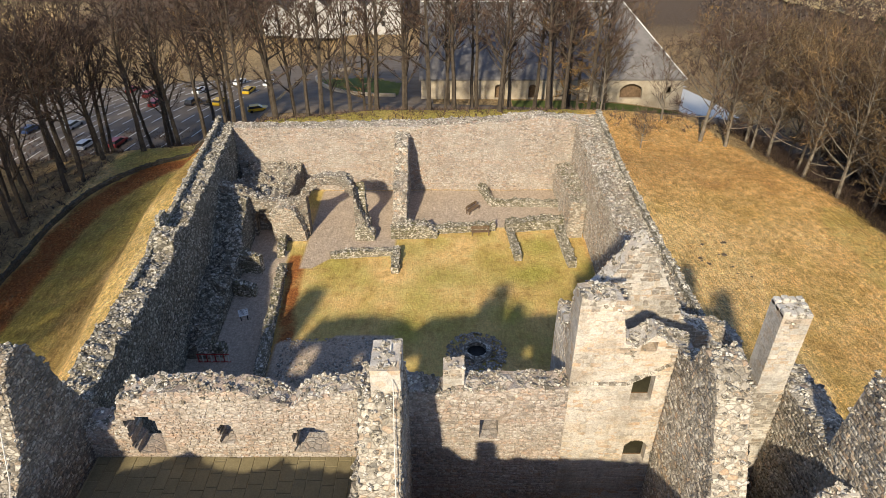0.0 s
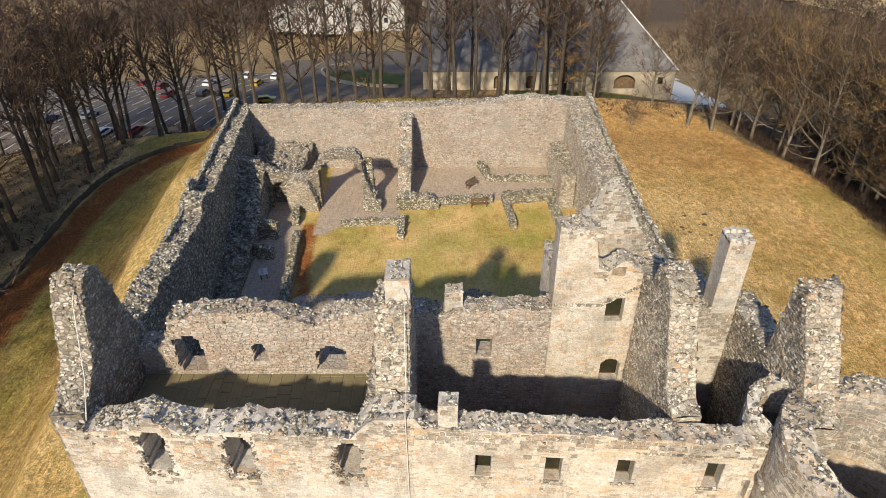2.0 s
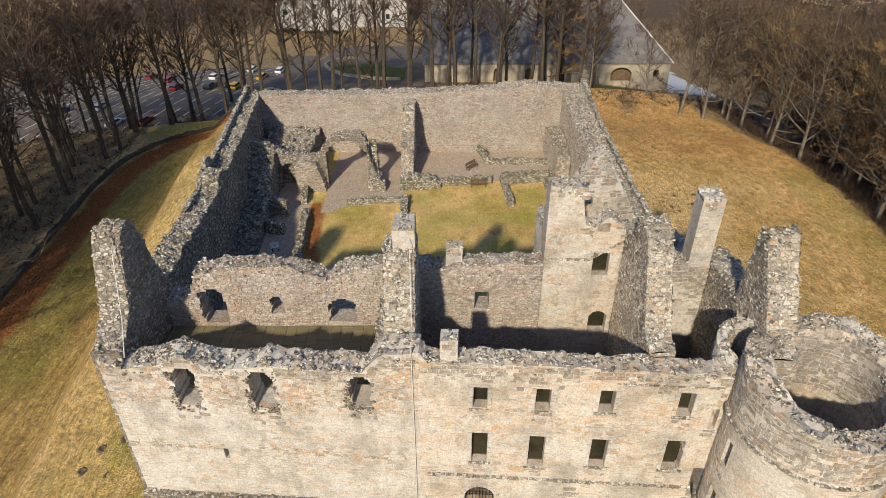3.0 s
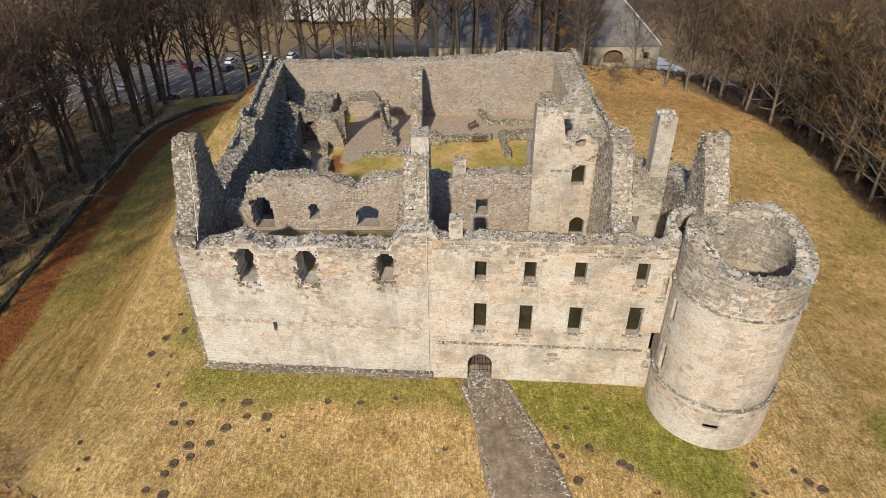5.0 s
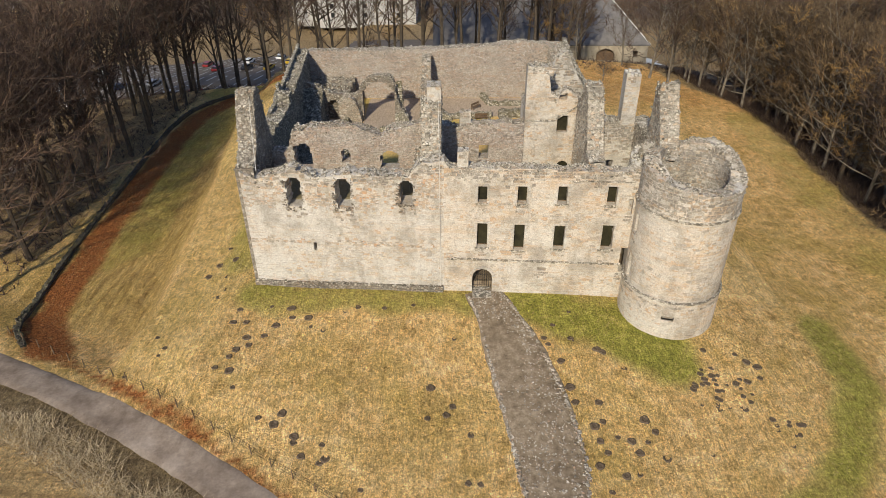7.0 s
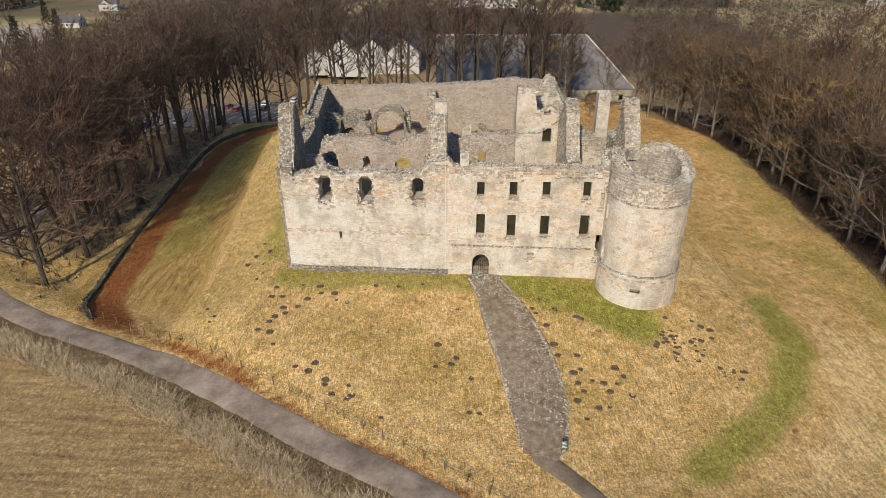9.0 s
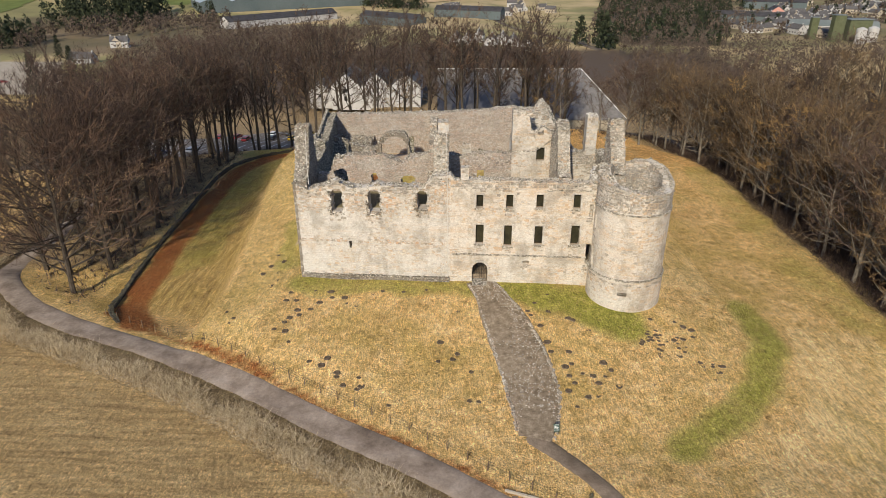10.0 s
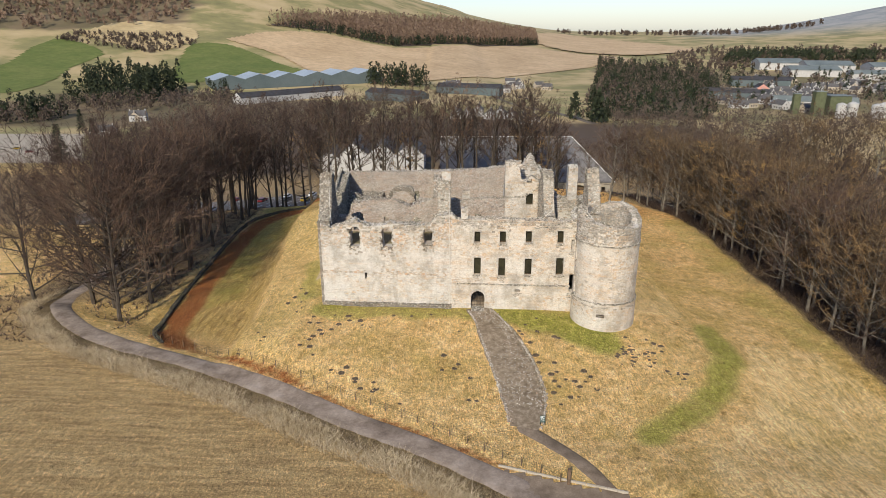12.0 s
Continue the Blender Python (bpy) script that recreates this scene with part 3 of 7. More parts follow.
    def stones(self, side, size=(0.35, 0.8), course=(0.22, 0.36), proud=(0.004, 0.03), seed=1, keep=0.92, lo=None, wave=0.1, flush=False):
        """Face stones laid in rough courses: low blocks with a chamfered face."""
        rng = random.Random(seed)
        out, z = [], (self.base if lo is None else lo)
        zmax = max(p[1] for p in self.prof) + 0.5
        n0 = side * self.T / 2
        while z < zmax:
            h = rng.uniform(*course)
            s = rng.uniform(-0.3, 0)
            while s < self.L:
                w = rng.uniform(*size)
                mid, zc = s + w / 2, z + h / 2
                lift = wave * noise.noise((s * 0.35, z * 0.4, self.seed)) * 1.6
                if rng.random() < keep and 0.05 < mid < self.L - 0.05 and z + h < self.top(mid, n0) + 0.06 and not any(
                        self.open_at(mid + q * w * 0.5, zc + e * h * 0.4, 0.02) for q in (-1, 0, 1) for e in (-1, 1)):
                    gap = 0.003 if flush else 0.01
                    a, c = max(s, 0) + gap, min(s + w, self.L) - gap
                    d, e = z + lift + gap, z + lift + h - gap
                    j = lambda k: rng.uniform(-k, k)
                    pr = side * rng.uniform(*proud)
                    outer = [(a + j(0.035), d + j(0.035)), (c + j(0.035), d + j(0.035)), (c + j(0.035), e + j(0.035)), (a + j(0.035), e + j(0.035))]
                    cut = 0.016 if flush else min(0.06, 0.2 * h)
                    inner = [(p + cut * u, q + cut * t) for (p, q), (u, t) in zip(outer, ((1, 1), (-1, 1), (-1, -1), (1, -1)))]
                    base = [self.way(p, n0 - side * 0.06, q) for p, q in outer]
                    face = [self.way(p, n0 + pr + j(0.012), q) for p, q in inner]
                    out.append((base + face, mid))
                s += w
            z += h
        return out


BLOCK = [(4, 5, 6, 7), (0, 1, 5, 4), (1, 2, 6, 5), (2, 3, 7, 6), (3, 0, 4, 7)]


def blocks(stones, flip=False):
    verts, faces = [], []
    for q in stones:
        o = len(verts)
        verts += [tuple(p) for p in q]
        faces += [tuple(o + i for i in (f[::-1] if flip else f)) for f in BLOCK]
    return verts, faces


def straight(p, q):
    p, q = Vector((*p, 0)), Vector((*q, 0))
    d = (q - p).normalized()
    n = Vector((-d.y, d.x, 0))
    return (q - p).length, lambda s, t, z: p + d * s + n * t + Vector((0, 0, z))


def ring(c, r):
    return 2 * math.pi * r, lambda s, t, z: Vector((c[0] + (r - t) * math.cos(s / r - math.pi / 2), c[1] + (r - t) * math.sin(s / r - math.pi / 2), z))


def rock_mesh(seed):
    rng = random.Random(seed)
    bm = bmesh.new()
    bmesh.ops.create_icosphere(bm, subdivisions=1, radius=1)
    for v in bm.verts:
        v.co *= rng.uniform(0.75, 1.12)
        v.co.z *= 0.72
    vs = [tuple(v.co) for v in bm.verts]
    fs = [tuple(v.index for v in f.verts) for f in bm.faces]
    bm.free()
    return vs, fs


def light_rock(seed):
    """A squarish stone of 12 triangles."""
    rng = random.Random(seed)
    vs = [(x * rng.uniform(0.7, 1.1), y * rng.uniform(0.7, 1.1), z * rng.uniform(0.6, 1.0) * 0.7) for x in (-1, 1) for y in (-1, 1) for z in (-1, 1)]
    return vs, [(0, 1, 3, 2), (4, 6, 7, 5), (0, 4, 5, 1), (2, 3, 7, 6), (0, 2, 6, 4), (1, 5, 7, 3)]


ROCKS = [rock_mesh(i) for i in range(5)] + [light_rock(i) for i in range(5)]


def scatter(spots, seed=0):
    """Joined loose stones at (place, size)."""
    rng = random.Random(seed)
    verts, faces = [], []
    for p, r in spots:
        vs, fs = ROCKS[rng.randrange(len(ROCKS))]
        m = Matrix.LocRotScale(p, Euler((rng.uniform(-0.5, 0.5), rng.uniform(-0.5, 0.5), rng.uniform(0, 6.28))),
                               Vector((r * rng.uniform(0.8, 1.4), r * rng.uniform(0.8, 1.2), r * rng.uniform(0.7, 1.1))))
        o = len(verts)
        verts += [tuple(m @ Vector(v)) for v in vs]
        faces += [tuple(o + i for i in f) for f in fs]
    return verts, faces


WALLS = []


def masonry(name, label, p, q, thick, prof, base=-1.6, openings=(), mat_in=None, rough=0.3, way=None, length=None, closed=False, faces=(-1, 1), caps=1.0,
            stone=(0.26, 0.7), course=(0.2, 0.34), category="wall", cap_mat=None, step=0.45):
    """A whole wall: shell, face stones and wallhead stones."""
    seed = len(WALLS) * 3.7 + 1
    if way is None:
        length, way = straight(p, q)
    w = Wall(length, thick, prof, base, openings, rough, seed, way, closed, step)
    me_mat = mat_in or M_RUB
    if me_mat in (M_FACE, M_LODGE):
        w.sunk = 0.010
    ob = part(name, w.mesh(), me_mat, None)
    tagged(ob, label, category, kind="structure")
    WALLS.append((ob, w, me_mat, faces, caps, stone, course, cap_mat or M_CAP))
    return ob


# ---- the castle ----
FD = Vector((0.99791, -0.0646, 0))


def fx(x):
    """Length along the front wall at the plan's x."""
    return (x + 19.75) / 0.99791


def fp(x, inward=0.0):
    s = fx(x)
    return (-19.75 + s * FD.x - FD.y * inward, 15.85 + s * FD.y + FD.x * inward)


front_open = [(fx(-15.0), 7.5, 10.45, 1.45, True, 0.3), (fx(-10.5), 7.5, 10.45, 1.45, True, 0.3), (fx(-4.85), 8.1, 10.4, 1.25, True, 0.2),
              (fx(-13.65), 2.8, 3.7, 0.3, False, 0), (fx(2.1), -1.5, 1.35, 1.9, True, 0),
              (fx(1.9), 8.4, 10.05, 0.8, False, 0), (fx(5.37), 8.45, 10.15, 0.8, False, 0), (fx(8.85), 8.55, 10.25, 0.82, False, 0), (fx(13.1), 8.55, 10.35, 0.8, False, 0),
              (fx(1.97), 3.8, 6.35, 0.92, False, 0), (fx(5.32), 3.6, 6.3, 0.92, False, 0), (fx(8.92), 3.9, 6.3, 0.95, False, 0), (fx(13.2), 4.0, 6.5, 1.0, False, 0.1),
              (fx(7.6), 1.4, 1.75, 0.8, False, 0), (fx(14.8), 7.6, 9.2, 0.4, False, 0), (fx(14.9), 1.6, 4.2, 0.6, False, 0)]
front_prof = [(fx(x), z) for x, z in ((-19.7, 10.9), (-18.4, 10.3), (-16.2, 10.9), (-15.2, 11.4), (-13, 10.5), (-10, 11.0), (-7, 10.9), (-4.6, 10.8), (-3.6, 12.2),
                                      (-1.5, 12.5), (-1.0, 11.7), (0.7, 11.9), (5, 11.9), (10, 11.8), (15.4, 11.8))]
cut = fx(-1.5)
masonry("wall_front", "pale weathered stone castle front with ragged upper windows", fp(-19.75, 0.85), fp(-1.5, 0.85), 1.7, [(s, z - 0.1) for s, z in front_prof if s < cut] + [(cut, 12.4)], -2.2,
        [o for o in front_open if o[0] < cut], M_FACE, 0.35, faces=(-1,))
masonry("wall_front_lodging", "pale weathered stone castle front with two rows of square windows and a doorway", fp(-1.5, 0.6), fp(15.4, 0.6), 1.2,
        [(max(0, s - cut), z - 0.1) for s, z in front_prof if s > cut - 0.1], -2.2, [(o[0] - cut, *o[1:]) for o in front_open if o[0] > cut], M_LODGE, 0.25, faces=(-1,))
masonry("wall_end", "tall ragged stump of the stone gable at the range's end", (-19.35, 16.2), (-19.35, 24.2), 1.75,
        [(0, 10.8), (1.4, 11.4), (2.4, 12.6), (3.0, 14.6), (3.5, 16.2), (4.2, 16.7), (5.2, 16.5), (5.9, 15), (6.6, 12.6), (7.6, 10.2), (8, 9.6)], -2.5, (), M_WEATHER, 0.35, faces=(-1,))
inner_open = [(19.5 - 15.4, 7.8, 10.6, 1.7, True, 0.35), (19.5 - 11.2, 8.6, 10.0, 0.9, True, 0.3), (19.5 - 6.9, 7.9, 9.8, 1.9, True, 0.35), (19.5 + 2.35, 9.0, 10.4, 0.95, False, 0)]
masonry("wall_inner_range", "ragged rubble wall between the range and the courtyard", (-19.5, 23.3), (6.2, 23.3), 1.4,
        [(19.5 + x, z) for x, z in ((-19.5, 9.6), (-16.8, 9.8), (-16.2, 11.9), (-13, 12.4), (-10, 12.3), (-8.6, 11.7), (-7.6, 11.4), (-6.6, 12.0), (-4, 12.5), (-1.4, 12.4),
                                    (-0.2, 12.2), (1.3, 12.5), (6.2, 12.6))], -1.6, inner_open, M_BACK, 0.3, faces=(-1,))
masonry("wall_merlon_front", "square stone stub standing on the front wallhead", fp(-0.35, 0.6), fp(0.6, 0.6), 0.9, [(0, 13.2), (0.95, 13.3)], 11.5, (), M_FACE, 0.12, caps=0.5)
masonry("wall_merlon_inner", "square stone stub standing on the inner wallhead", (0.0, 23.4), (1.05, 23.4), 0.9, [(0, 13.5), (1.05, 13.6)], 12.0, (), M_FACE, 0.12, caps=0.5)
masonry("wall_inner_far", "rubble wall between the end room and the courtyard", (11.9, 23.3), (18.0, 23.3), 1.4, [(0, 12.7), (6.1, 12.6)], -1.6, [(2.9, 7.4, 8.8, 0.7, False, 0.1)], M_FACE, 0.3)
masonry("wall_cross_chimney", "tall rubble cross wall with a steep sloping head", (-2.6, 16.6), (-2.6, 22.6), 1.8,
        [(0, 13.0), (0.8, 14.4), (1.6, 15.9), (2.2, 16.2), (4.4, 16.0), (4.9, 14.8), (6.0, 12.8)], -1.6, (), M_INNER, 0.2)
masonry("wall_cross_stack", "square stone chimney head on the cross wall", (-2.35, 19.0), (-2.35, 20.9), 1.25, [(0, 17.35), (1.9, 17.35)], 15.4, (), M_FACE, 0.1, caps=0.6)
masonry("wall_hall_end", "thick lower end wall of the open hall", (-3.85, 17.0), (-3.85, 22.6), 0.8, [(0, 10.4), (3, 10.0), (5.6, 10.3)], -1.6, (), M_INNER, 0.3)
masonry("wall_cross_far", "broken rubble cross wall with a steep sloping head", (11.8, 15.2), (11.8, 22.7), 1.5,
        [(0, 12.0), (1.3, 12.3), (2.2, 14), (3.3, 16.4), (4.3, 17.4), (5.4, 17.4), (6.0, 15.6), (7.5, 15.2)], -1.6, (), M_INNER, 0.25)
masonry("wall_end_far", "ragged stone end wall rising to a broken chimney", (17.6, 13.8), (17.6, 24.2), 1.7,
        [(0, 12.8), (1.2, 13.6), (1.9, 15.4), (3.0, 16.8), (3.5, 18.0), (4.5, 18.1), (4.7, 13.2), (6.5, 12.9), (10.4, 12.6)], -1.6, (), M_INNER, 0.3)
TC, TR = (19.05, 12.15), 4.1
tl, tway = ring(TC, TR - 0.65)
masonry("wall_round_tower", "pale round stone corner tower with a ragged open top", None, None, 1.3,
        [(0, 12.3), (tl * 0.15, 12.2), (tl * 0.28, 13.2), (tl * 0.4, 14.1), (tl * 0.5, 13.6), (tl * 0.6, 13.4), (tl * 0.7, 13.8), (tl * 0.85, 12.8), (tl, 12.3)], -2.0,
        [(tl * 0.955, 0.2, 0.65, 1.0, False, 0), (tl * 0.765, 7.0, 8.8, 0.5, False, 0), (tl * 0.765, 2.4, 4.8, 0.55, False, 0.1)], M_LODGE, 0.3, tway, tl, True)
masonry("wall_lodging_front", "tall pale lodging front with a chimney head and windows", (6.2, 23.45), (11.9, 23.45), 1.3,
        [(0, 18.0), (2.2, 18.0), (2.3, 15.4), (3.0, 15.2), (3.8, 15.9), (4.4, 15.5), (5.5, 15.0)], -1.6,
        [(3.5, 14.9, 15.5, 0.8, False, 0), (3.65, 11.6, 13.3, 1.05, False, 0), (4.0, 6.9, 8.6, 1.2, True, 0)], M_LODGE, 0.2)
masonry("wall_lodging_side", "pale lodging side wall down to the courtyard", (7.0, 24.1), (7.0, 28.4), 1.2, [(0, 17.2), (1.0, 17.0), (1.2, 14.0), (4.3, 13.5)], -1.6, (), M_LODGE, 0.2)
masonry("wall_lodging_gable", "pointed stone gable of the roofless lodging", (7.6, 27.8), (15.0, 27.8), 1.1,
        [(0, 14.6), (1.4, 16.2), (2.5, 18.1), (2.9, 18.2), (3.8, 16.4), (4.8, 14.4), (5.6, 13.0), (7.4, 11.8)], -1.6, (), M_FACE, 0.3)
sl_, sway = ring((16.2, 15.1), 1.35)
masonry("wall_stair_well", "curved broken wall of the stair beside the round tower", None, None, 0.55, [(0, 12.2), (sl_ * 0.5, 13.2), (sl_, 12.2)], 4.0, (), M_FACE, 0.4, sway, sl_, True)
rl, rway = ring((16.0, 29.4), 1.5)
masonry("wall_stair_turret", "round hollow stair turret with a broken rim", None, None, 0.6, [(0, 9.8), (rl * 0.5, 10.2), (rl, 9.8)], -1.6, (), M_RUB, 0.25, rway, rl, True)
masonry("wall_curtain_far", "thick grey rubble curtain wall with a ragged head", (16.1, 28.2), (16.1, 68.9), 3.0,
        [(0, 8.4), (4, 7.6), (14, 7.2), (30, 7.3), (41, 8.0)], -2.0, (), M_RUB, 0.3, faces=(1,))
masonry("wall_curtain_ditch", "thick mossy rubble curtain wall above the ditch", (-20.2, 24.2), (-24.4, 69.0), 2.0,
        [(0, 9.5), (5, 9.3), (16, 7.7), (17.5, 7.6), (18.0, 8.7), (20, 8.6), (20.6, 7.6), (45, 7.1)], -3.5, (), M_MOSS, 0.4, faces=(-1,))
masonry("wall_curtain_back", "long pale rubble curtain wall closing the courtyard", (-23.4, 68.0), (14.7, 68.0), 2.0,
        [(0, 7.1), (10, 7.2), (20, 7.4), (30, 7.9), (34, 8.5), (38, 8.0)], -2.0, (), M_BACK, 0.3, faces=(-1,))
masonry("wall_parapet_far", "narrow pale parapet along the curtain wall's outer edge", (17.35, 31.0), (17.35, 68.9), 0.42, [(0, 8.3), (10, 7.8), (26, 7.8), (37.9, 8.6)], 6.4, (), M_FOOT, 0.12, faces=())
masonry("wall_parapet_ditch", "narrow pale parapet along the ditch side of the curtain wall", (-22.1, 36.0), (-25.15, 69.0), 0.42, [(0, 8.6), (3, 8.4), (8, 7.9), (8.4, 9.2), (10, 9.1), (10.6, 8.1), (33.1, 7.8)], 6.2, (), M_FOOT, 0.2, faces=())


def slab(p0, p1, bevel=0.0):
    """A box from corner to corner, its edges cut by bevel."""
    bm = bmesh.new()
    bmesh.ops.create_cube(bm, size=1)
    c, d = (Vector(p0) + Vector(p1)) / 2, Vector(p1) - Vector(p0)
    for v in bm.verts:
        v.co = Vector((v.co.x * d.x, v.co.y * d.y, v.co.z * d.z)) + c
    if bevel:
        bmesh.ops.bevel(bm, geom=list(bm.edges), offset=bevel, segments=1, affect="EDGES")
    return bm


def tube(pts, radii, sides, out):
    """Adds a tapering tube along pts to out = (verts, faces)."""
    verts, faces = out
    o = len(verts)
    for i, (p, r) in enumerate(zip(pts, radii)):
        d = (pts[min(i + 1, len(pts) - 1)] - pts[max(i - 1, 0)]).normalized()
        u = d.orthogonal().normalized()
        w = d.cross(u)
        for k in range(sides):
            a = 2 * math.pi * k / sides
            verts.append(tuple(p + (u * math.cos(a) + w * math.sin(a)) * r))
    for i in range(len(pts) - 1):
        for k in range(sides):
            a, b2 = o + i * sides + k, o + i * sides + (k + 1) % sides
            faces.append((a, b2, b2 + sides, a + sides))


def chain(pts):
    """A way along a line of plan points, on the ground."""
    pts = [Vector((*p, 0)) for p in bend(pts)]
    run = [0.0]
    for a, c in zip(pts[:-1], pts[1:]):
        run.append(run[-1] + (c - a).length)

    def way(s, t, z):
        i = max(0, min(len(pts) - 2, int(np.searchsorted(run, s)) - 1))
        d = (pts[i + 1] - pts[i]).normalized()
        p = pts[i] + d * (s - run[i])
        n0 = Vector((-d.y, d.x, 0))
        if i + 1 < len(pts) - 1:
            e = (pts[i + 2] - pts[i + 1]).normalized()
            k = sm((s - run[i]) / (run[i + 1] - run[i])) * 0.5
            n0 = (n0 * (1 - k) + Vector((-e.y, e.x, 0)) * k).normalized()
        p = p + n0 * t
        return Vector((p.x, p.y, z + tz(p.x, p.y)))
    return run[-1], way


def ribbon(name, pts, widths, lift, material, label, category="road", cross=5, edge=0.12, step=0.8):
    """A strip laid on the ground along pts, slightly domed, its sides let into the ground."""
    length, way = chain(pts)
    run = np.linspace(0, length, len(pts))
    n = int(length / step)
    verts, faces = [], []
    for i in range(n + 1):
        s = length * i / n
        w = float(np.interp(s, run, widths)) * (1 + 0.06 * noise.noise((s * 0.5, lift * 50, 2)))
        for k in range(cross + 2):
            u = (min(max(k - 1, 0), cross - 1) / (cross - 1) - 0.5)
            p = way(s, u * (w + 1.2 if k in (0, cross + 1) else w), 0)
            if k in (0, cross + 1):
                verts.append((p.x, p.y, p.z - 0.25))
            else:
                verts.append((p.x, p.y, p.z + lift + edge * (0.25 - u * u) + 0.16 * noise.noise((p.x * 0.16, p.y * 0.16, 0.0))))
    c = cross + 2
    for i in range(n):
        for k in range(c - 1):
            faces.append((i * c + k + 1, i * c + k, (i + 1) * c + k, (i + 1) * c + k + 1))
    ob = part(name, (verts, faces), material, None, smooth=True)
    return tagged(ob, label, category, kind="structure")


def sheet(name, pts, lift, material, label, category, step=3.0):
    """A flat paved area draped on the ground, inside a polygon."""
    xs, ys = [p[0] for p in pts], [p[1] for p in pts]
    gx2, gy2 = np.arange(min(xs), max(xs) + step, step), np.arange(min(ys), max(ys) + step, step)
    H2 = terrain(*np.meshgrid(gx2, gy2, indexing="ij")) + lift
    verts, faces, key = [], [], {}

    def v(i, j):
        if (i, j) not in key:
            key[i, j] = len(verts)
            verts.append((gx2[i], gy2[j], H2[i, j]))
        return key[i, j]
    I, J = np.meshgrid(np.arange(len(gx2) - 1), np.arange(len(gy2) - 1), indexing="ij")
    keep = within(np.column_stack([gx2[I.ravel()] + step / 2, gy2[J.ravel()] + step / 2]), pts) > 0
    for i, j in zip(I.ravel()[keep], J.ravel()[keep]):
        faces.append((v(i, j), v(i + 1, j), v(i + 1, j + 1), v(i, j + 1)))
    return tagged(part(name, (verts, faces), material, None, smooth=True), label, category, kind="structure")


def simple(name, stops, scale=3.0, rough=0.9, bump_d=0.02, per_island=False, detail_scale=12.0, metallic=0.0, per_thing=0.0):
    """A plain material with two scales of variation."""
    m, nt, b = mat(name, rough)
    b.inputs["Metallic"].default_value = metallic
    f = tex_noise(nt, scale, 5, 0.65)
    if per_island:
        f = calc(nt, "ADD", calc(nt, "MULTIPLY", f, 0.45), calc(nt, "MULTIPLY", island(nt), 0.55))
    col = ramp(nt, f, stops)
    g = tex_noise(nt, detail_scale, 4, 0.7)
    col = mix(nt, 0.6, col, ramp(nt, g, [(0.25, 0.6), (0.75, 1.3)]), "MULTIPLY")
    if per_thing:
        info = nt.nodes.new("ShaderNodeObjectInfo")
        col = mix(nt, per_thing, col, ramp(nt, info.outputs["Random"], [(0.0, (0.55, 0.52, 0.50)), (0.5, (0.9, 0.88, 0.86)), (0.85, (1.15, 1.08, 1.0)), (1.0, (1.55, 1.38, 1.12))]), "MULTIPLY")
    nt.links.new(col, b.inputs["Base Color"])
    if bump_d:
        bump(nt, b, g, bump_d, 0.8)
    return m


M_TARMAC = simple("worn_tarmac", [(0.32, (0.16, 0.122, 0.094)), (0.5, (0.27, 0.215, 0.17)), (0.68, (0.37, 0.305, 0.25))], 0.35, 0.9, 0.02, False, 3.0)
M_CARPARK = simple("grey_tarmac", [(0.3, (0.12, 0.098, 0.078)), (0.7, (0.185, 0.155, 0.128))], 0.3, 0.9, 0.01)
M_COBBLE = simple("trodden_gravel", [(0.3, (0.15, 0.112, 0.075)), (0.5, (0.25, 0.195, 0.135)), (0.7, (0.38, 0.31, 0.225))], 1.5, 0.95, 0.06, False, 5.0)
M_TRODDEN = simple("trodden_brown_grit", [(0.3, (0.13, 0.095, 0.065)), (0.5, (0.19, 0.145, 0.105)), (0.7, (0.27, 0.21, 0.155))], 0.6, 0.95, 0.04, False, 7.0)
M_FLAG = simple("olive_flagstone", [(0.25, (0.16, 0.135, 0.075)), (0.5, (0.24, 0.205, 0.12)), (0.75, (0.31, 0.265, 0.165))], 0.8, 0.8, 0.015, True)
M_BARK = simple("grey_brown_bark", [(0.3, (0.045, 0.035, 0.027)), (0.7, (0.11, 0.09, 0.07))], 2.0, 0.95, 0.03)
M_PALEBARK = simple("grey_lichened_bark", [(0.3, (0.09, 0.076, 0.06)), (0.7, (0.26, 0.23, 0.185))], 1.2, 0.95, 0.03)
M_TWIG = simple("brown_twigs", [(0.2, (0.05, 0.034, 0.027)), (0.5, (0.095, 0.064, 0.05)), (0.8, (0.165, 0.12, 0.09))], 0.15, 0.9, 0, True, per_thing=0.8)
M_PALETWIG = simple("grey_lichened_twigs", [(0.2, (0.062, 0.042, 0.026)), (0.5, (0.115, 0.08, 0.047)), (0.85, (0.235, 0.18, 0.11))], 0.15, 0.9, 0, True, per_thing=1.0)
M_LARCH = simple("golden_larch_twigs", [(0.2, (0.16, 0.095, 0.035)), (0.5, (0.27, 0.165, 0.062)), (0.8, (0.38, 0.25, 0.11))], 0.15, 0.9, 0, True)
M_FIR = simple("dark_green_needles", [(0.2, (0.014, 0.020, 0.011)), (0.5, (0.027, 0.036, 0.018)), (0.8, (0.05, 0.058, 0.028))], 0.1, 0.85, 0, True)
M_SLATE = simple("dark_slate", [(0.3, (0.075, 0.07, 0.07)), (0.7, (0.135, 0.13, 0.128))], 0.6, 0.8, 0.02)
M_WHITE = simple("white_harling", [(0.3, (0.40, 0.39, 0.375)), (0.7, (0.52, 0.51, 0.49))], 0.4, 0.9, 0.01)
M_SAND = simple("pale_sandstone", [(0.3, (0.34, 0.29, 0.22)), (0.7, (0.50, 0.44, 0.35))], 0.7, 0.9, 0.03)
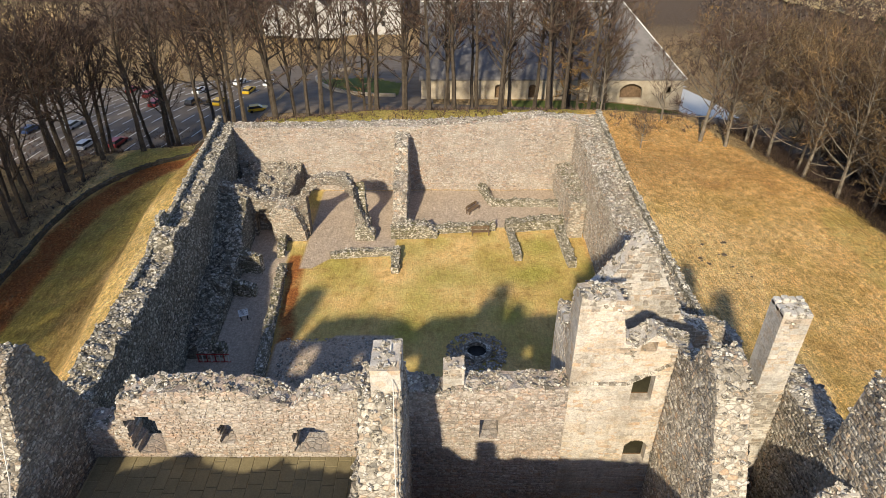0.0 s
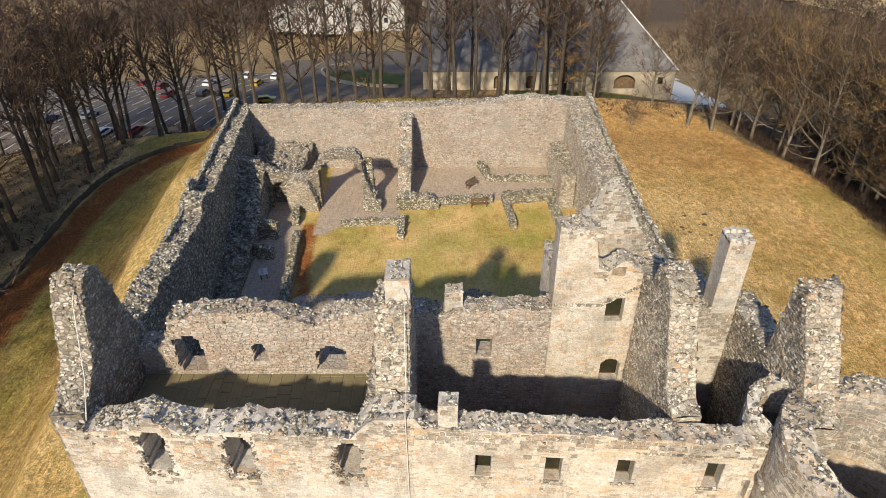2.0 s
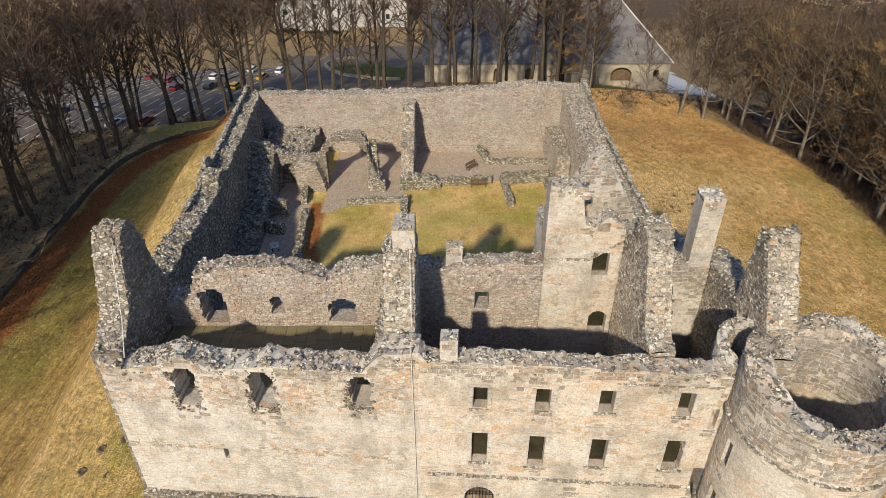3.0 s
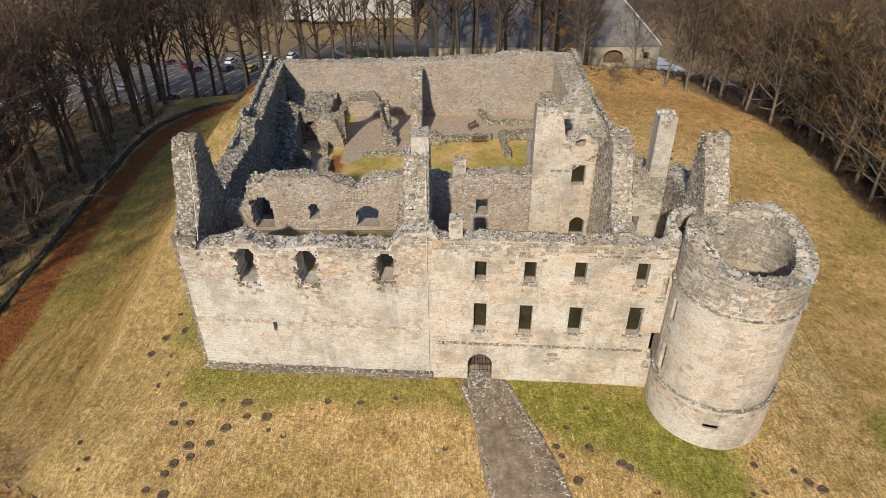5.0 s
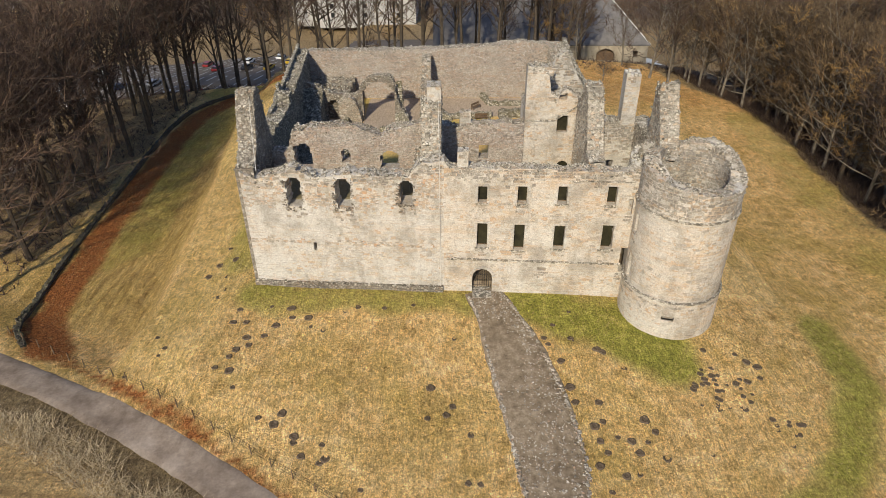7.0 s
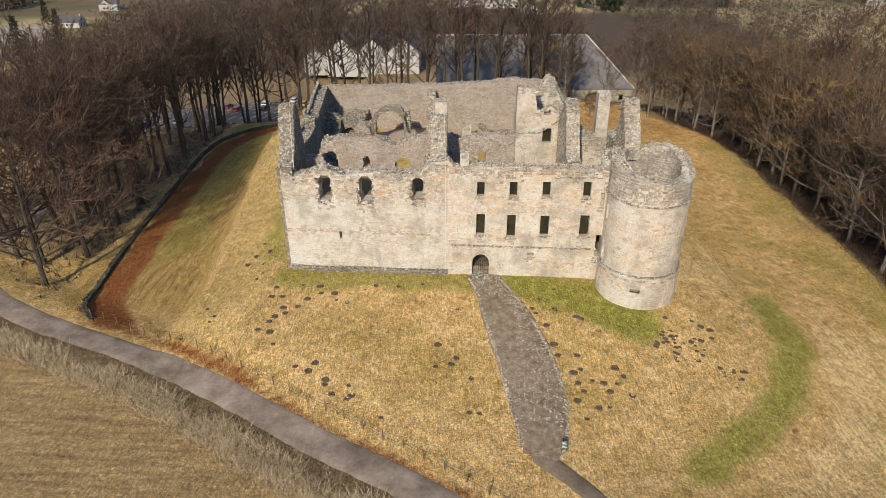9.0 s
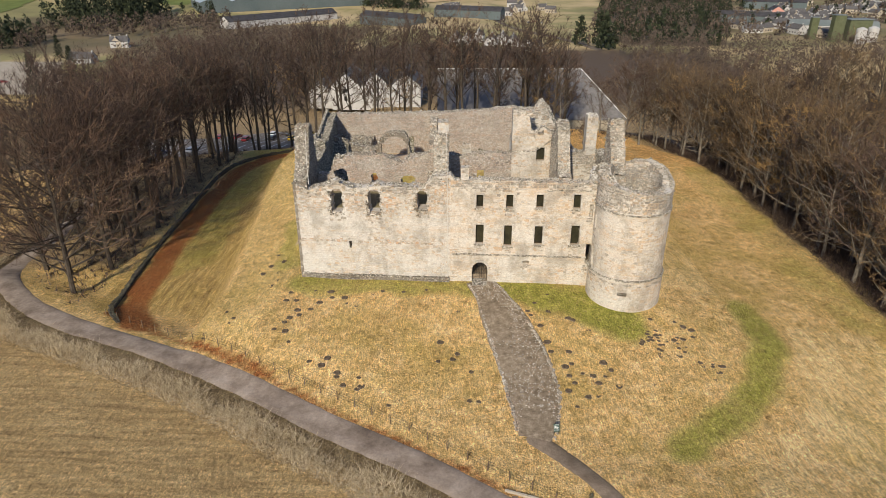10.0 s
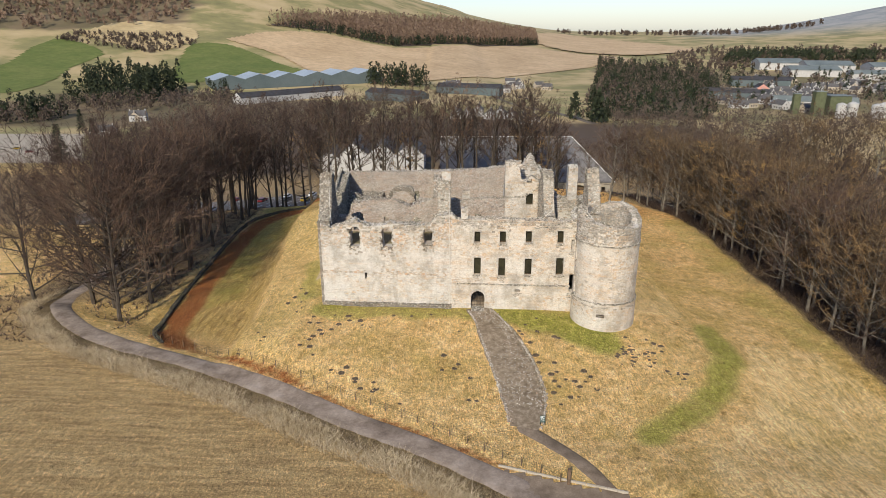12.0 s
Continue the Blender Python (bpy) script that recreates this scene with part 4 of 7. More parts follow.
M_GLASS = simple("dark_window_glass", [(0.3, (0.02, 0.022, 0.025)), (0.7, (0.04, 0.045, 0.05))], 0.5, 0.12, 0)
M_IRON = simple("black_iron", [(0.3, (0.02, 0.02, 0.02)), (0.7, (0.05, 0.045, 0.04))], 3.0, 0.5, 0, metallic=0.6)
M_WOOD = simple("weathered_brown_wood", [(0.3, (0.10, 0.065, 0.04)), (0.7, (0.20, 0.135, 0.085))], 2.0, 0.8, 0.01)
M_SHED = simple("blue_grey_sheeting", [(0.3, (0.30, 0.36, 0.42)), (0.7, (0.40, 0.46, 0.52))], 0.05, 0.5, 0)
M_SHEDWALL = simple("green_grey_cladding", [(0.3, (0.085, 0.11, 0.115)), (0.7, (0.12, 0.145, 0.15))], 0.05, 0.6, 0)
M_SOIL = simple("dark_mole_soil", [(0.3, (0.085, 0.062, 0.042)), (0.7, (0.19, 0.14, 0.095))], 4.0, 1.0, 0.05)
M_TUFT = simple("dry_grass_blades", [(0.15, (0.24, 0.155, 0.055)), (0.45, (0.46, 0.32, 0.13)), (0.8, (0.66, 0.50, 0.26))], 0.12, 0.95, 0, True)
M_REED = simple("dead_pale_stalks", [(0.2, (0.25, 0.185, 0.105)), (0.5, (0.50, 0.395, 0.24)), (0.8, (0.76, 0.63, 0.43))], 0.2, 0.95, 0, True)
M_PAINT = simple("white_road_paint", [(0.3, (0.6, 0.6, 0.58)), (0.7, (0.78, 0.78, 0.76))], 2.0, 0.7, 0)
M_PANEL = simple("white_notice_panel", [(0.3, (0.62, 0.62, 0.60)), (0.7, (0.75, 0.75, 0.73))], 3.0, 0.4, 0)
M_INK = simple("grey_print", [(0.3, (0.06, 0.07, 0.07)), (0.7, (0.12, 0.13, 0.13))], 3.0, 0.5, 0)
M_RED = simple("red_painted_metal", [(0.3, (0.36, 0.03, 0.02)), (0.7, (0.5, 0.06, 0.04))], 3.0, 0.5, 0)
M_LEAD = simple("pale_cable", [(0.3, (0.5, 0.48, 0.44)), (0.7, (0.65, 0.62, 0.57))], 3.0, 0.6, 0)

# the castle's ledges, plinth, chimney and floors
masonry("wall_chimney", "lone square pale stone chimney stack on the wallhead", (15.3, 23.2), (16.65, 23.2), 1.3, [(0, 17.25), (1.35, 17.35)], 12.4, (), M_FACE, 0.12, caps=0.5)
masonry("wall_plinth", "sloping grey rubble plinth along the castle's foot", fp(-20.0, -0.12), fp(-1.6, -0.12), 0.5, [(0, -0.75), (18.4, -0.75)], -2.4, (), M_WEATHER, 0.1, faces=(-1,), caps=0.6)
masonry("wall_tower_foot", "wider rounded stone foot of the corner tower", None, None, 0.4, [(0, 2.0), (100, 2.0)], -2.2,
        [(2 * math.pi * (TR - 0.03) * 0.955, 0.2, 0.65, 1.0, False, 0)], M_LODGE, 0.05, ring(TC, TR - 0.03)[1], ring(TC, TR - 0.03)[0], True, faces=(-1,), caps=0)
front_wall = bpy.data.objects["wall_front_lodging"]


def ledge(parent, p, q, z, depth, high, name="string_course"):
    """A string course of separate weathered slabs."""
    length, way = straight(p, q)
    rng = random.Random(int(z * 100))
    s = 0
    while s < length - 0.2:
        w = min(rng.uniform(0.5, 1.1), length - s)
        d, h = depth * rng.uniform(0.6, 1.2), high * rng.uniform(0.8, 1.1)
        base = [way(a, 0.1, b2) for a, b2 in ((s + 0.01, z), (s + w - 0.01, z), (s + w - 0.01, z + h), (s + 0.01, z + h))]
        face = [way(a, -d, b2) for a, b2 in ((s + 0.03, z + 0.02), (s + w - 0.03, z + 0.02), (s + w - 0.03, z + h * 0.7), (s + 0.03, z + h * 0.7))]
        part(name, blocks([base + face]), M_CAP, parent)
        s += w


ledge(front_wall, fp(-1.3), fp(14.9), 2.35, 0.16, 0.22)
ledge(front_wall, fp(9.2), fp(14.9), 10.75, 0.08, 0.16)
tower_wall = bpy.data.objects["wall_round_tower"]


def ring_ledge(z, r, depth, high):
    rng = random.Random(int(z * 10))
    a = 0
    while a < 2 * math.pi:
        w = rng.uniform(0.10, 0.17)
        d = depth * rng.uniform(0.7, 1.2)
        c = lambda ang, rad, h: Vector((TC[0] + rad * math.cos(ang), TC[1] + rad * math.sin(ang), h))
        base = [c(a + 0.003, r - 0.1, z), c(a + w - 0.003, r - 0.1, z), c(a + w - 0.003, r - 0.1, z + high), c(a + 0.003, r - 0.1, z + high)]
        face = [c(a + 0.006, r + d, z + 0.02), c(a + w - 0.006, r + d, z + 0.02), c(a + w - 0.006, r + d, z + high * 0.75), c(a + 0.006, r + d, z + high * 0.75)]
        part("string_course", blocks([base + face]), M_CAP, tower_wall)
        a += w


ring_ledge(9.85, TR, 0.14, 0.2)
ring_ledge(2.0, TR + 0.17, 0.08, 0.2)

# the door's arch ring, iron gate and step
arch_way = lambda x, n, z: Vector((*fp(x, n), z))
door = thing("door_1", "black barred iron gate standing in the arched doorway", "gate", kind="structure")
for i in range(9):
    x = 1.25 + i * 0.2125
    top = 1.25 - 0.9 * (1 - math.sqrt(max(0.0, 1 - ((x - 2.1) / 0.97) ** 2)))
    out = ([], [])
    tube([arch_way(x, 0.75, -1.35), arch_way(x, 0.75, top)], [0.025, 0.025], 5, out)
    part("bar", out, M_IRON, door)
for z in (-1.0, -0.4, 0.2, 0.75):
    out = ([], [])
    tube([arch_way(1.2, 0.72, z), arch_way(3.0, 0.72, z)], [0.022, 0.022], 5, out)
    part("cross_bar", out, M_IRON, door)
for i in range(11):
    a0, a1 = math.pi * i / 11 + 0.012, math.pi * (i + 1) / 11 - 0.012
    q = [(2.1 - math.cos(a) * r * 0.95, 0.4 + math.sin(a) * r * 0.98) for r in (0.96, 1.32) for a in (a0, a1)]
    o4 = [q[0], q[1], q[3], q[2]]
    mx, mz = sum(p[0] for p in o4) / 4, sum(p[1] for p in o4) / 4
    inner = [(mx + (p - mx) * 0.86, mz + (z - mz) * 0.86) for p, z in o4]
    part("arch_stone", blocks([[arch_way(p, 0.05, z) for p, z in o4] + [arch_way(p, -0.05, z) for p, z in inner]], True), M_FACE, front_wall)


def dress(x, lo, hi, w, sill=True):
    """Dressed jambs, lintel and sill round a window of the front."""
    for side in (-1, 1):
        z = lo
        while z < hi - 0.1:
            h = min(random.uniform(0.32, 0.5), hi - z)
            d = random.uniform(0.16, 0.34)
            a, c = sorted((x + side * w / 2, x + side * (w / 2 + d)))
            o4 = [(a, z + 0.01), (c, z + 0.01), (c, z + h - 0.01), (a, z + h - 0.01)]
            i4 = [(a + 0.015, z + 0.03), (c - 0.03, z + 0.03), (c - 0.03, z + h - 0.03), (a + 0.015, z + h - 0.03)]
            part("jamb_stone", blocks([[arch_way(p, 0.05, q) for p, q in o4] + [arch_way(p, -0.04, q) for p, q in i4]]), M_FACE, front_wall)
            z += h
    for lo2, hi2, name, out in ((hi, hi + 0.24, "lintel", 0.04), (lo - 0.2, lo, "sill", 0.09)):
        a, c = x - w / 2 - 0.22, x + w / 2 + 0.22
        o4 = [(a, lo2 + 0.01), (c, lo2 + 0.01), (c, hi2 - 0.01), (a, hi2 - 0.01)]
        i4 = [(a + 0.03, lo2 + 0.03), (c - 0.03, lo2 + 0.03), (c - 0.03, hi2 - 0.03), (a + 0.03, hi2 - 0.03)]
        part(name, blocks([[arch_way(p, 0.05, q) for p, q in o4] + [arch_way(p, -out, q) for p, q in i4]]), M_CAP if name == "sill" else M_FACE, front_wall)


for s, lo, hi, w, arched, ragged in front_open[5:13]:
    dress(-19.75 + s * 0.99791, lo, hi, w)

# broken jambs and sills of the ragged hall windows
rng = random.Random(17)
hall_wall = bpy.data.objects["wall_front"]
for s0, lo, hi, w, arched, ragged in front_open[:3]:
    x = -19.75 + s0 * 0.99791
    spots = []
    for k in range(70):
        if k < 34:
            p = (x - w / 2 - abs(rng.gauss(0.05, 0.13)), rng.uniform(lo - 0.2, hi - 0.3))
        elif k < 46:
            p = (x + w / 2 + abs(rng.gauss(0.0, 0.08)), rng.uniform(lo, hi - 0.4))
        else:
            p = (x + rng.uniform(-0.6, 0.6) * w, lo - abs(rng.gauss(0.0, 0.28)))
        spots.append((arch_way(p[0], rng.uniform(-0.02, 0.12), p[1]), rng.uniform(0.07, 0.15)))
    tagged(part("broken_jamb", scatter(spots, int(x * 10) + 900), M_WEATHER, hall_wall), kind="stuff")

# dark sheets added in the open windows, painted as the shade of the rooms
M_ROOM_SHADE = simple("dark_green_pane", [(0.3, (0.010, 0.010, 0.008)), (0.7, (0.05, 0.046, 0.025))], 0.9, 0.4, 0)


def shade_panel(k, corner, w, lo, hi):
    """A dark sheet for the room's shade, set deep on a low bar; corner(u, n, z) gives places along the wall."""
    ob = thing("window_%d" % k, "dark sheet standing in for the shade inside a stone window opening", "window", kind="structure")

    def bar(name, u0, u1, n0, n1, z0, z1, m0, over):
        q = [corner(u, n, z) for z in (z0, z1) for u, n in ((u0, n0), (u1, n0), (u1, n1), (u0, n1))]
        return part(name, ([tuple(p) for p in q], [(3, 2, 1, 0), (4, 5, 6, 7), (0, 1, 5, 4), (1, 2, 6, 5), (2, 3, 7, 6), (3, 0, 4, 7)]), m0, over)
    low_bar = bar("window_frame", -w / 2, w / 2, 0.50, 0.56, lo, lo + 0.07, M_WOOD, ob)
    bar("pane", -w / 2, w / 2, 0.52, 0.55, lo + 0.07, hi, M_ROOM_SHADE, low_bar)


for k, (s, lo, hi, w, arched, ragged) in enumerate(front_open[5:13]):
    shade_panel(k + 1, (lambda u, n, z, x=-19.75 + s * 0.99791: arch_way(x + u, n + (0.12 if z > 8 else 0), z)), w + 0.1, lo, hi)
for k, (x, lo, hi, w) in enumerate(((9.85, 11.6, 13.3, 1.05), (10.2, 6.9, 8.5, 1.2))):
    shade_panel(k + 9, (lambda u, n, z, x=x: Vector((x + u, 22.8 + n, z))), w + 0.1, lo, hi)
lodging = bpy.data.objects["wall_lodging_front"]
for k in range(12):
    x0, z0 = 6.3 + 0.45 * k, 12.75 + max(0, k - 6) * 0.3
    z1 = 12.75 + max(0, k - 5) * 0.3
    base = [(x0, 22.86, z0), (x0 + 0.43, 22.86, z1), (x0 + 0.43, 22.86, z1 + 0.2), (x0, 22.86, z0 + 0.2)]
    face = [(x0 + 0.02, 22.68, z0 + 0.02), (x0 + 0.41, 22.68, z1 + 0.02), (x0 + 0.41, 22.7, z1 + 0.14), (x0 + 0.02, 22.7, z0 + 0.14)]
    part("roof_course", blocks([[Vector(p) for p in base + face]]), M_CAP, lodging)
stack = bpy.data.objects["wall_chimney"]
M_PALECAP = simple("bleached_coping_stone", [(0.3, (0.44, 0.41, 0.35)), (0.7, (0.60, 0.56, 0.49))], 2.0, 0.9, 0.04)
rng = random.Random(12)
for i in range(4):
    for j in range(3):
        x0, y0 = 15.3 + 0.345 * i, 22.54 + 0.45 * j
        part("coping_stone", slab((x0, y0, 17.1), (x0 + rng.uniform(0.28, 0.33), y0 + rng.uniform(0.36, 0.43), 17.4 + rng.uniform(-0.1, 0.18)), 0.05), M_PALECAP if rng.random() < 0.4 else M_FACE, stack)

hall = part("floor_hall", slab((-18.4, 16.9, 7.2), (-4.0, 22.65, 7.52)), M_FLAG, None)
tagged(hall, "olive stone flags roofing the vault below the open hall", "floor", kind="structure")
rng = random.Random(4)
x = -18.3
while x < -4.2:
    w = rng.uniform(0.62, 0.8)
    y = 16.95 + rng.uniform(0, 0.3)
    while y < 22.5:
        d = min(rng.uniform(0.7, 1.3), 22.6 - y)
        if d > 0.15:
            e = rng.uniform(0, 0.012)
            o4 = [(x + 0.012, y + 0.012), (x + w - 0.012, y + 0.012), (x + w - 0.012, y + d - 0.012), (x + 0.012, y + d - 0.012)]
            i4 = [(x + 0.03, y + 0.03), (x + w - 0.03, y + 0.03), (x + w - 0.03, y + d - 0.03), (x + 0.03, y + d - 0.03)]
            part("flagstone", blocks([[(p, q, 7.5) for p, q in o4] + [(p, q, 7.555 + e) for p, q in i4]]), M_FLAG, hall)
        y += d
    x += w
disc = bmesh.new()
bmesh.ops.create_cone(disc, cap_ends=True, segments=32, radius1=TR - 1.2, radius2=TR - 1.2, depth=0.4, matrix=Matrix.Translation((TC[0], TC[1], 6.8)))
tagged(part("floor_tower", disc, M_COBBLE, None), "earth floor inside the open round tower", "floor", kind="structure")
tagged(part("floor_range", slab((-1.7, 15.2, -1.2), (16.8, 22.7, -0.6)), M_COBBLE, None), "earth floor at the bottom of the roofless rooms", "floor", kind="structure")

# ruins in the courtyard
RC = -0.9
masonry("wall_vault", "dark rubble wall of the vaulted kitchen with a doorway and a broken arch", (-22.6, 57.6), (-7.5, 57.6), 1.3,
        [(0, 5.6), (2.5, 4.6), (4.2, 3.8), (5.5, 3.7), (7.4, 3.2), (8.2, 3.8), (9.0, 5.4), (9.8, 6.1), (11.5, 6.4), (13, 6.2), (13.6, 5.4), (13.8, 3.2), (14.4, 1.6), (15.1, 0.9)], RC,
        [(4.35, -0.6, 2.7, 1.9, True, 0.2), (11.2, -0.6, 5.5, 4.7, True, 0.25)], M_WEATHER, 0.35)
masonry("wall_vault_fill", "sloping rubble mass of the fallen vault", (-19.2, 58.2), (-19.2, 67.0), 6.4, [(0, 3.3), (3, 2.9), (6, 2.6), (8.8, 3.0)], RC, (), M_WEATHER, 0.9, caps=1.0, faces=(-1,))
masonry("wall_rubble_bank", "dark bank of fallen rubble against the curtain wall", (-20.4, 38.5), (-21.2, 57.2), 3.4, [(0, -0.2), (2, 0.9), (5, 0.3), (6.2, 1.4), (8, 2.0), (9, 0.9), (12, 1.6), (14, 2.6), (18.7, 4.6)], RC, (), M_MOSS, 0.8)
masonry("wall_kitchen_pier", "rounded rubble pier beside the kitchen doorway", (-17.3, 56.7), (-14.0, 56.7), 1.5, [(0, 2.7), (0.8, 3.6), (2.2, 3.4), (2.9, 2.0), (3.3, 0.2)], RC, (), M_RUB, 0.4, faces=(-1,))
masonry("wall_pier", "broken rubble pier beside the arch", (-8.4, 58.2), (-8.4, 60.4), 0.9, [(0, 5.2), (0.7, 3.4), (1.3, 1.0), (2.2, 0.3)], RC, (), M_FOOT, 0.3)
masonry("wall_pier_foot", "low rubble footing below the pier", (-9.0, 56.6), (-7.0, 56.6), 1.1, [(0, 0.6), (1.0, 1.2), (2.0, 0.3)], RC, (), M_FOOT, 0.3)
masonry("wall_cross_back", "rubble cross wall stepping down from the curtain wall", (-4.5, 57.0), (-4.5, 67.0), 1.5,
        [(0, 0.7), (1.2, 1.4), (2.6, 3.0), (4.5, 3.6), (6.0, 4.2), (7.0, 6.2), (10, 7.0)], RC, (), M_RUB, 0.45)
masonry("wall_cross_foot", "low rubble footing in front of the back rooms", (-5.4, 57.0), (-0.6, 57.2), 1.3, [(0, 0.7), (2, 1.1), (3.6, 0.9), (4.8, 0.1)], RC, (), M_FOOT, 0.3)
low = [("low overgrown footing along the grass", (-0.9, 57.7), (5.5, 58.4), 0.9, 0.25), ("low rubble footing at the paved edge", (-11.1, 53.0), (-4.7, 53.6), 0.75, 0.15),
       ("short low rubble footing in the grass", (-4.6, 53.9), (-4.6, 50.2), 0.75, 0.25), ("low rubble footing before the back rooms", (6.6, 58.0), (14.6, 59.4), 1.2, 0.6),
       ("low rubble footing running into the grass", (7.0, 57.4), (7.4, 52.4), 0.75, 0.1), ("broad low rubble footing running into the grass", (12.1, 57.8), (12.5, 51.2), 0.85, 0.3),
       ("low rubble partition footing", (4.4, 67.0), (5.4, 63.6), 0.7, 0.35), ("long low rubble partition footing", (5.4, 63.4), (14.4, 63.2), 0.7, 0.2),
       ("long low wall beside the sunken passage", (-13.7, 30.0), (-15.4, 51.0), 0.75, 0.35), ("low wall by the kitchen door", (-16.0, 53.0), (-16.4, 57.0), 0.7, 0.4),
       ("broken partition by the curtain wall", (-22.0, 51.2), (-17.2, 50.6), 0.9, 1.6), ("low partition in the sunken passage", (-21.6, 47.6), (-17.0, 47.0), 0.8, 0.7),
       ("low partition near the range", (-20.6, 39.6), (-17.6, 39.2), 0.8, 0.4), ("thick buttress of the curtain wall", (13.6, 56.6), (13.6, 67.0), 1.6, 3.6)]
for i, (label, p, q, t, h) in enumerate(low):
    masonry("wall_footing_%d" % (i + 1), label, p, q, t, [(0, h), (math.dist(p, q) * 0.5, h * 1.1), (math.dist(p, q), h * 0.8)], RC, (), M_FOOT if h < 3 else M_RUB, 0.28, step=0.4, cap_mat=M_FOOT)

well = thing("well", "round stone well head in a ring of cobbles", "well", (2.75, 39.3, -0.5))
out = ([], [])
for a in range(14):
    a0, a1 = 2 * math.pi * a / 14 + 0.02, 2 * math.pi * (a + 1) / 14 - 0.02
    c = lambda ang, r, z: (r * math.cos(ang), r * math.sin(ang), z)
    q = [c(a0, 0.8, -0.1), c(a1, 0.8, -0.1), c(a1, 1.25, -0.1), c(a0, 1.25, -0.1), c(a0, 0.82, 0.42), c(a1, 0.82, 0.42), c(a1, 1.2, 0.40), c(a0, 1.2, 0.40)]
    part("coping_stone", blocks([q]), M_CAP, well)
part("grating", slab((-0.8, -0.8, 0.02), (0.8, 0.8, 0.06)), M_IRON, well, "black shadowed well grating")
spots = []
rng = random.Random(8)
for k in range(620):
    a, r = rng.uniform(0, 6.283), 2.45 * math.sqrt(rng.random())
    if r > 1.2:
        spots.append((Vector((r * math.cos(a), r * math.sin(a), 0.03)), rng.uniform(0.08, 0.13)))
tagged(part("cobbles", scatter(spots, 3), M_RUB, well), kind="stuff")

for k, (x, y, rot) in enumerate(((3.9, 57.2, 3.0), (3.3, 62.0, 50.0))):
    bench = thing("bench", "brown slatted wooden bench in front of the footing" if k == 0 else "brown wooden picnic bench on the gravel", "bench", (x, y, -0.5))
    bench.rotation_euler = (0, 0, radians(rot))
    bench["group"] = "benches"
    for i in range(4):
        part("seat_slat", slab((-0.95, -0.25 + i * 0.13, 0.43), (0.95, -0.14 + i * 0.13, 0.46), 0.005), M_WOOD, bench)
    for i in range(3):
        part("back_slat", slab((-0.95, 0.27, 0.55 + i * 0.13), (0.95, 0.30, 0.65 + i * 0.13), 0.005), M_WOOD, bench)
    for sx in (-0.85, 0.85):
        part("leg", slab((sx - 0.04, -0.24, 0), (sx + 0.04, -0.16, 0.43)), M_WOOD, bench)
        part("leg", slab((sx - 0.04, 0.2, 0), (sx + 0.04, 0.28, 0.9)), M_WOOD, bench)


def notice(at, rot, label, w, h, high, tilt, panel):
    ob = thing("information_sign", label, "sign", at)
    ob.rotation_euler = (0, 0, radians(rot))
    for sx in (-w * 0.35, w * 0.35):
        part("post", slab((sx - 0.04, -0.03, 0), (sx + 0.04, 0.05, high)), M_IRON, ob)
    board = part("panel", slab((-w / 2, -h / 2, -0.025), (w / 2, h / 2, 0.025), 0.008), panel, ob)
    board.matrix_basis = pose(0, 0, high, 90 - tilt)
    for i in range(5):
        part("printed_bar", slab((-w * 0.4, h * (0.34 - i * 0.16), 0.028), (w * (0.4 - 0.25 * (i % 2)), h * (0.40 - i * 0.16), 0.031)), M_INK if panel is M_PANEL else M_PANEL, board)
    return ob


M_DKPANEL = simple("dark_green_panel", [(0.3, (0.02, 0.05, 0.04)), (0.7, (0.05, 0.09, 0.07))], 3.0, 0.4, 0)
notice((8.05, -9.95, tz(8.05, -9.95)), 5, "dark green notice panel on posts beside the path", 0.55, 0.72, 0.75, 25, M_DKPANEL)
notice((-17.2, 43.4, -0.5), 20, "white tilted information panel in the sunken passage", 0.8, 0.6, 0.85, 50, M_PANEL)
rail = thing("barrier", "red and white barrier across the passage", "barrier", (-18.3, 38.1, -0.5))
for i in range(8):
    part("bar", slab((-1.2 + i * 0.34, -0.02, 0.15), (-1.12 + i * 0.34, 0.02, 0.95)), M_PAINT if i % 2 else M_RED, rail)
for z in (0.15, 0.95):
    part("rail", slab((-1.25, -0.025, z - 0.03), (1.35, 0.025, z + 0.03)), M_RED, rail)

for pts in ([(-2.2, 20.4, 17.5), (-2.0, 18.6, 16.75), (-1.95, 17.2, 14.9), (-1.9, 16.2, 12.95), (-1.88, 14.6, 12.75), (-1.85, 14.6, 4.0), (-1.85, 14.55, -1.2)],
            [(-19.0, 20.6, 16.95), (-18.8, 19.2, 15.9), (-18.6, 17.6, 12.2), (-18.2, 16.0, 10.8)]):
    out = ([], [])
    tube([Vector(p) for p in pts], [0.03] * len(pts), 5, out)
    tagged(part("lightning_conductor", out, M_LEAD, None), "pale metal lightning tape run down over the masonry", "cable")

# roads, path, dyke and fence
ribbon("road_lane", ROAD, [2.6] * len(ROAD), 0.07, M_TARMAC, "narrow worn tarmac lane below the castle mound", edge=0.03)
ribbon("path_castle", PATH, [3.3, 4.0, 5.2, 5.6, 5.4, 4.4, 2.6], 0.05, M_COBBLE, "rough cobbled path up to the castle door", "path", 7)
ribbon("path_track", TRACK, [1.6, 1.5, 1.3, 1.3, 1.3], 0.02, M_TRODDEN, "thin tarmac footpath leading down to the lane", "path")
step = tagged(part("doorstep", slab((1.2, 13.4, -1.55), (3.0, 15.8, -1.22), 0.03), M_CAP, None), "worn stone step below the arched door", "step")
length, way = chain(DITCH_WALL)
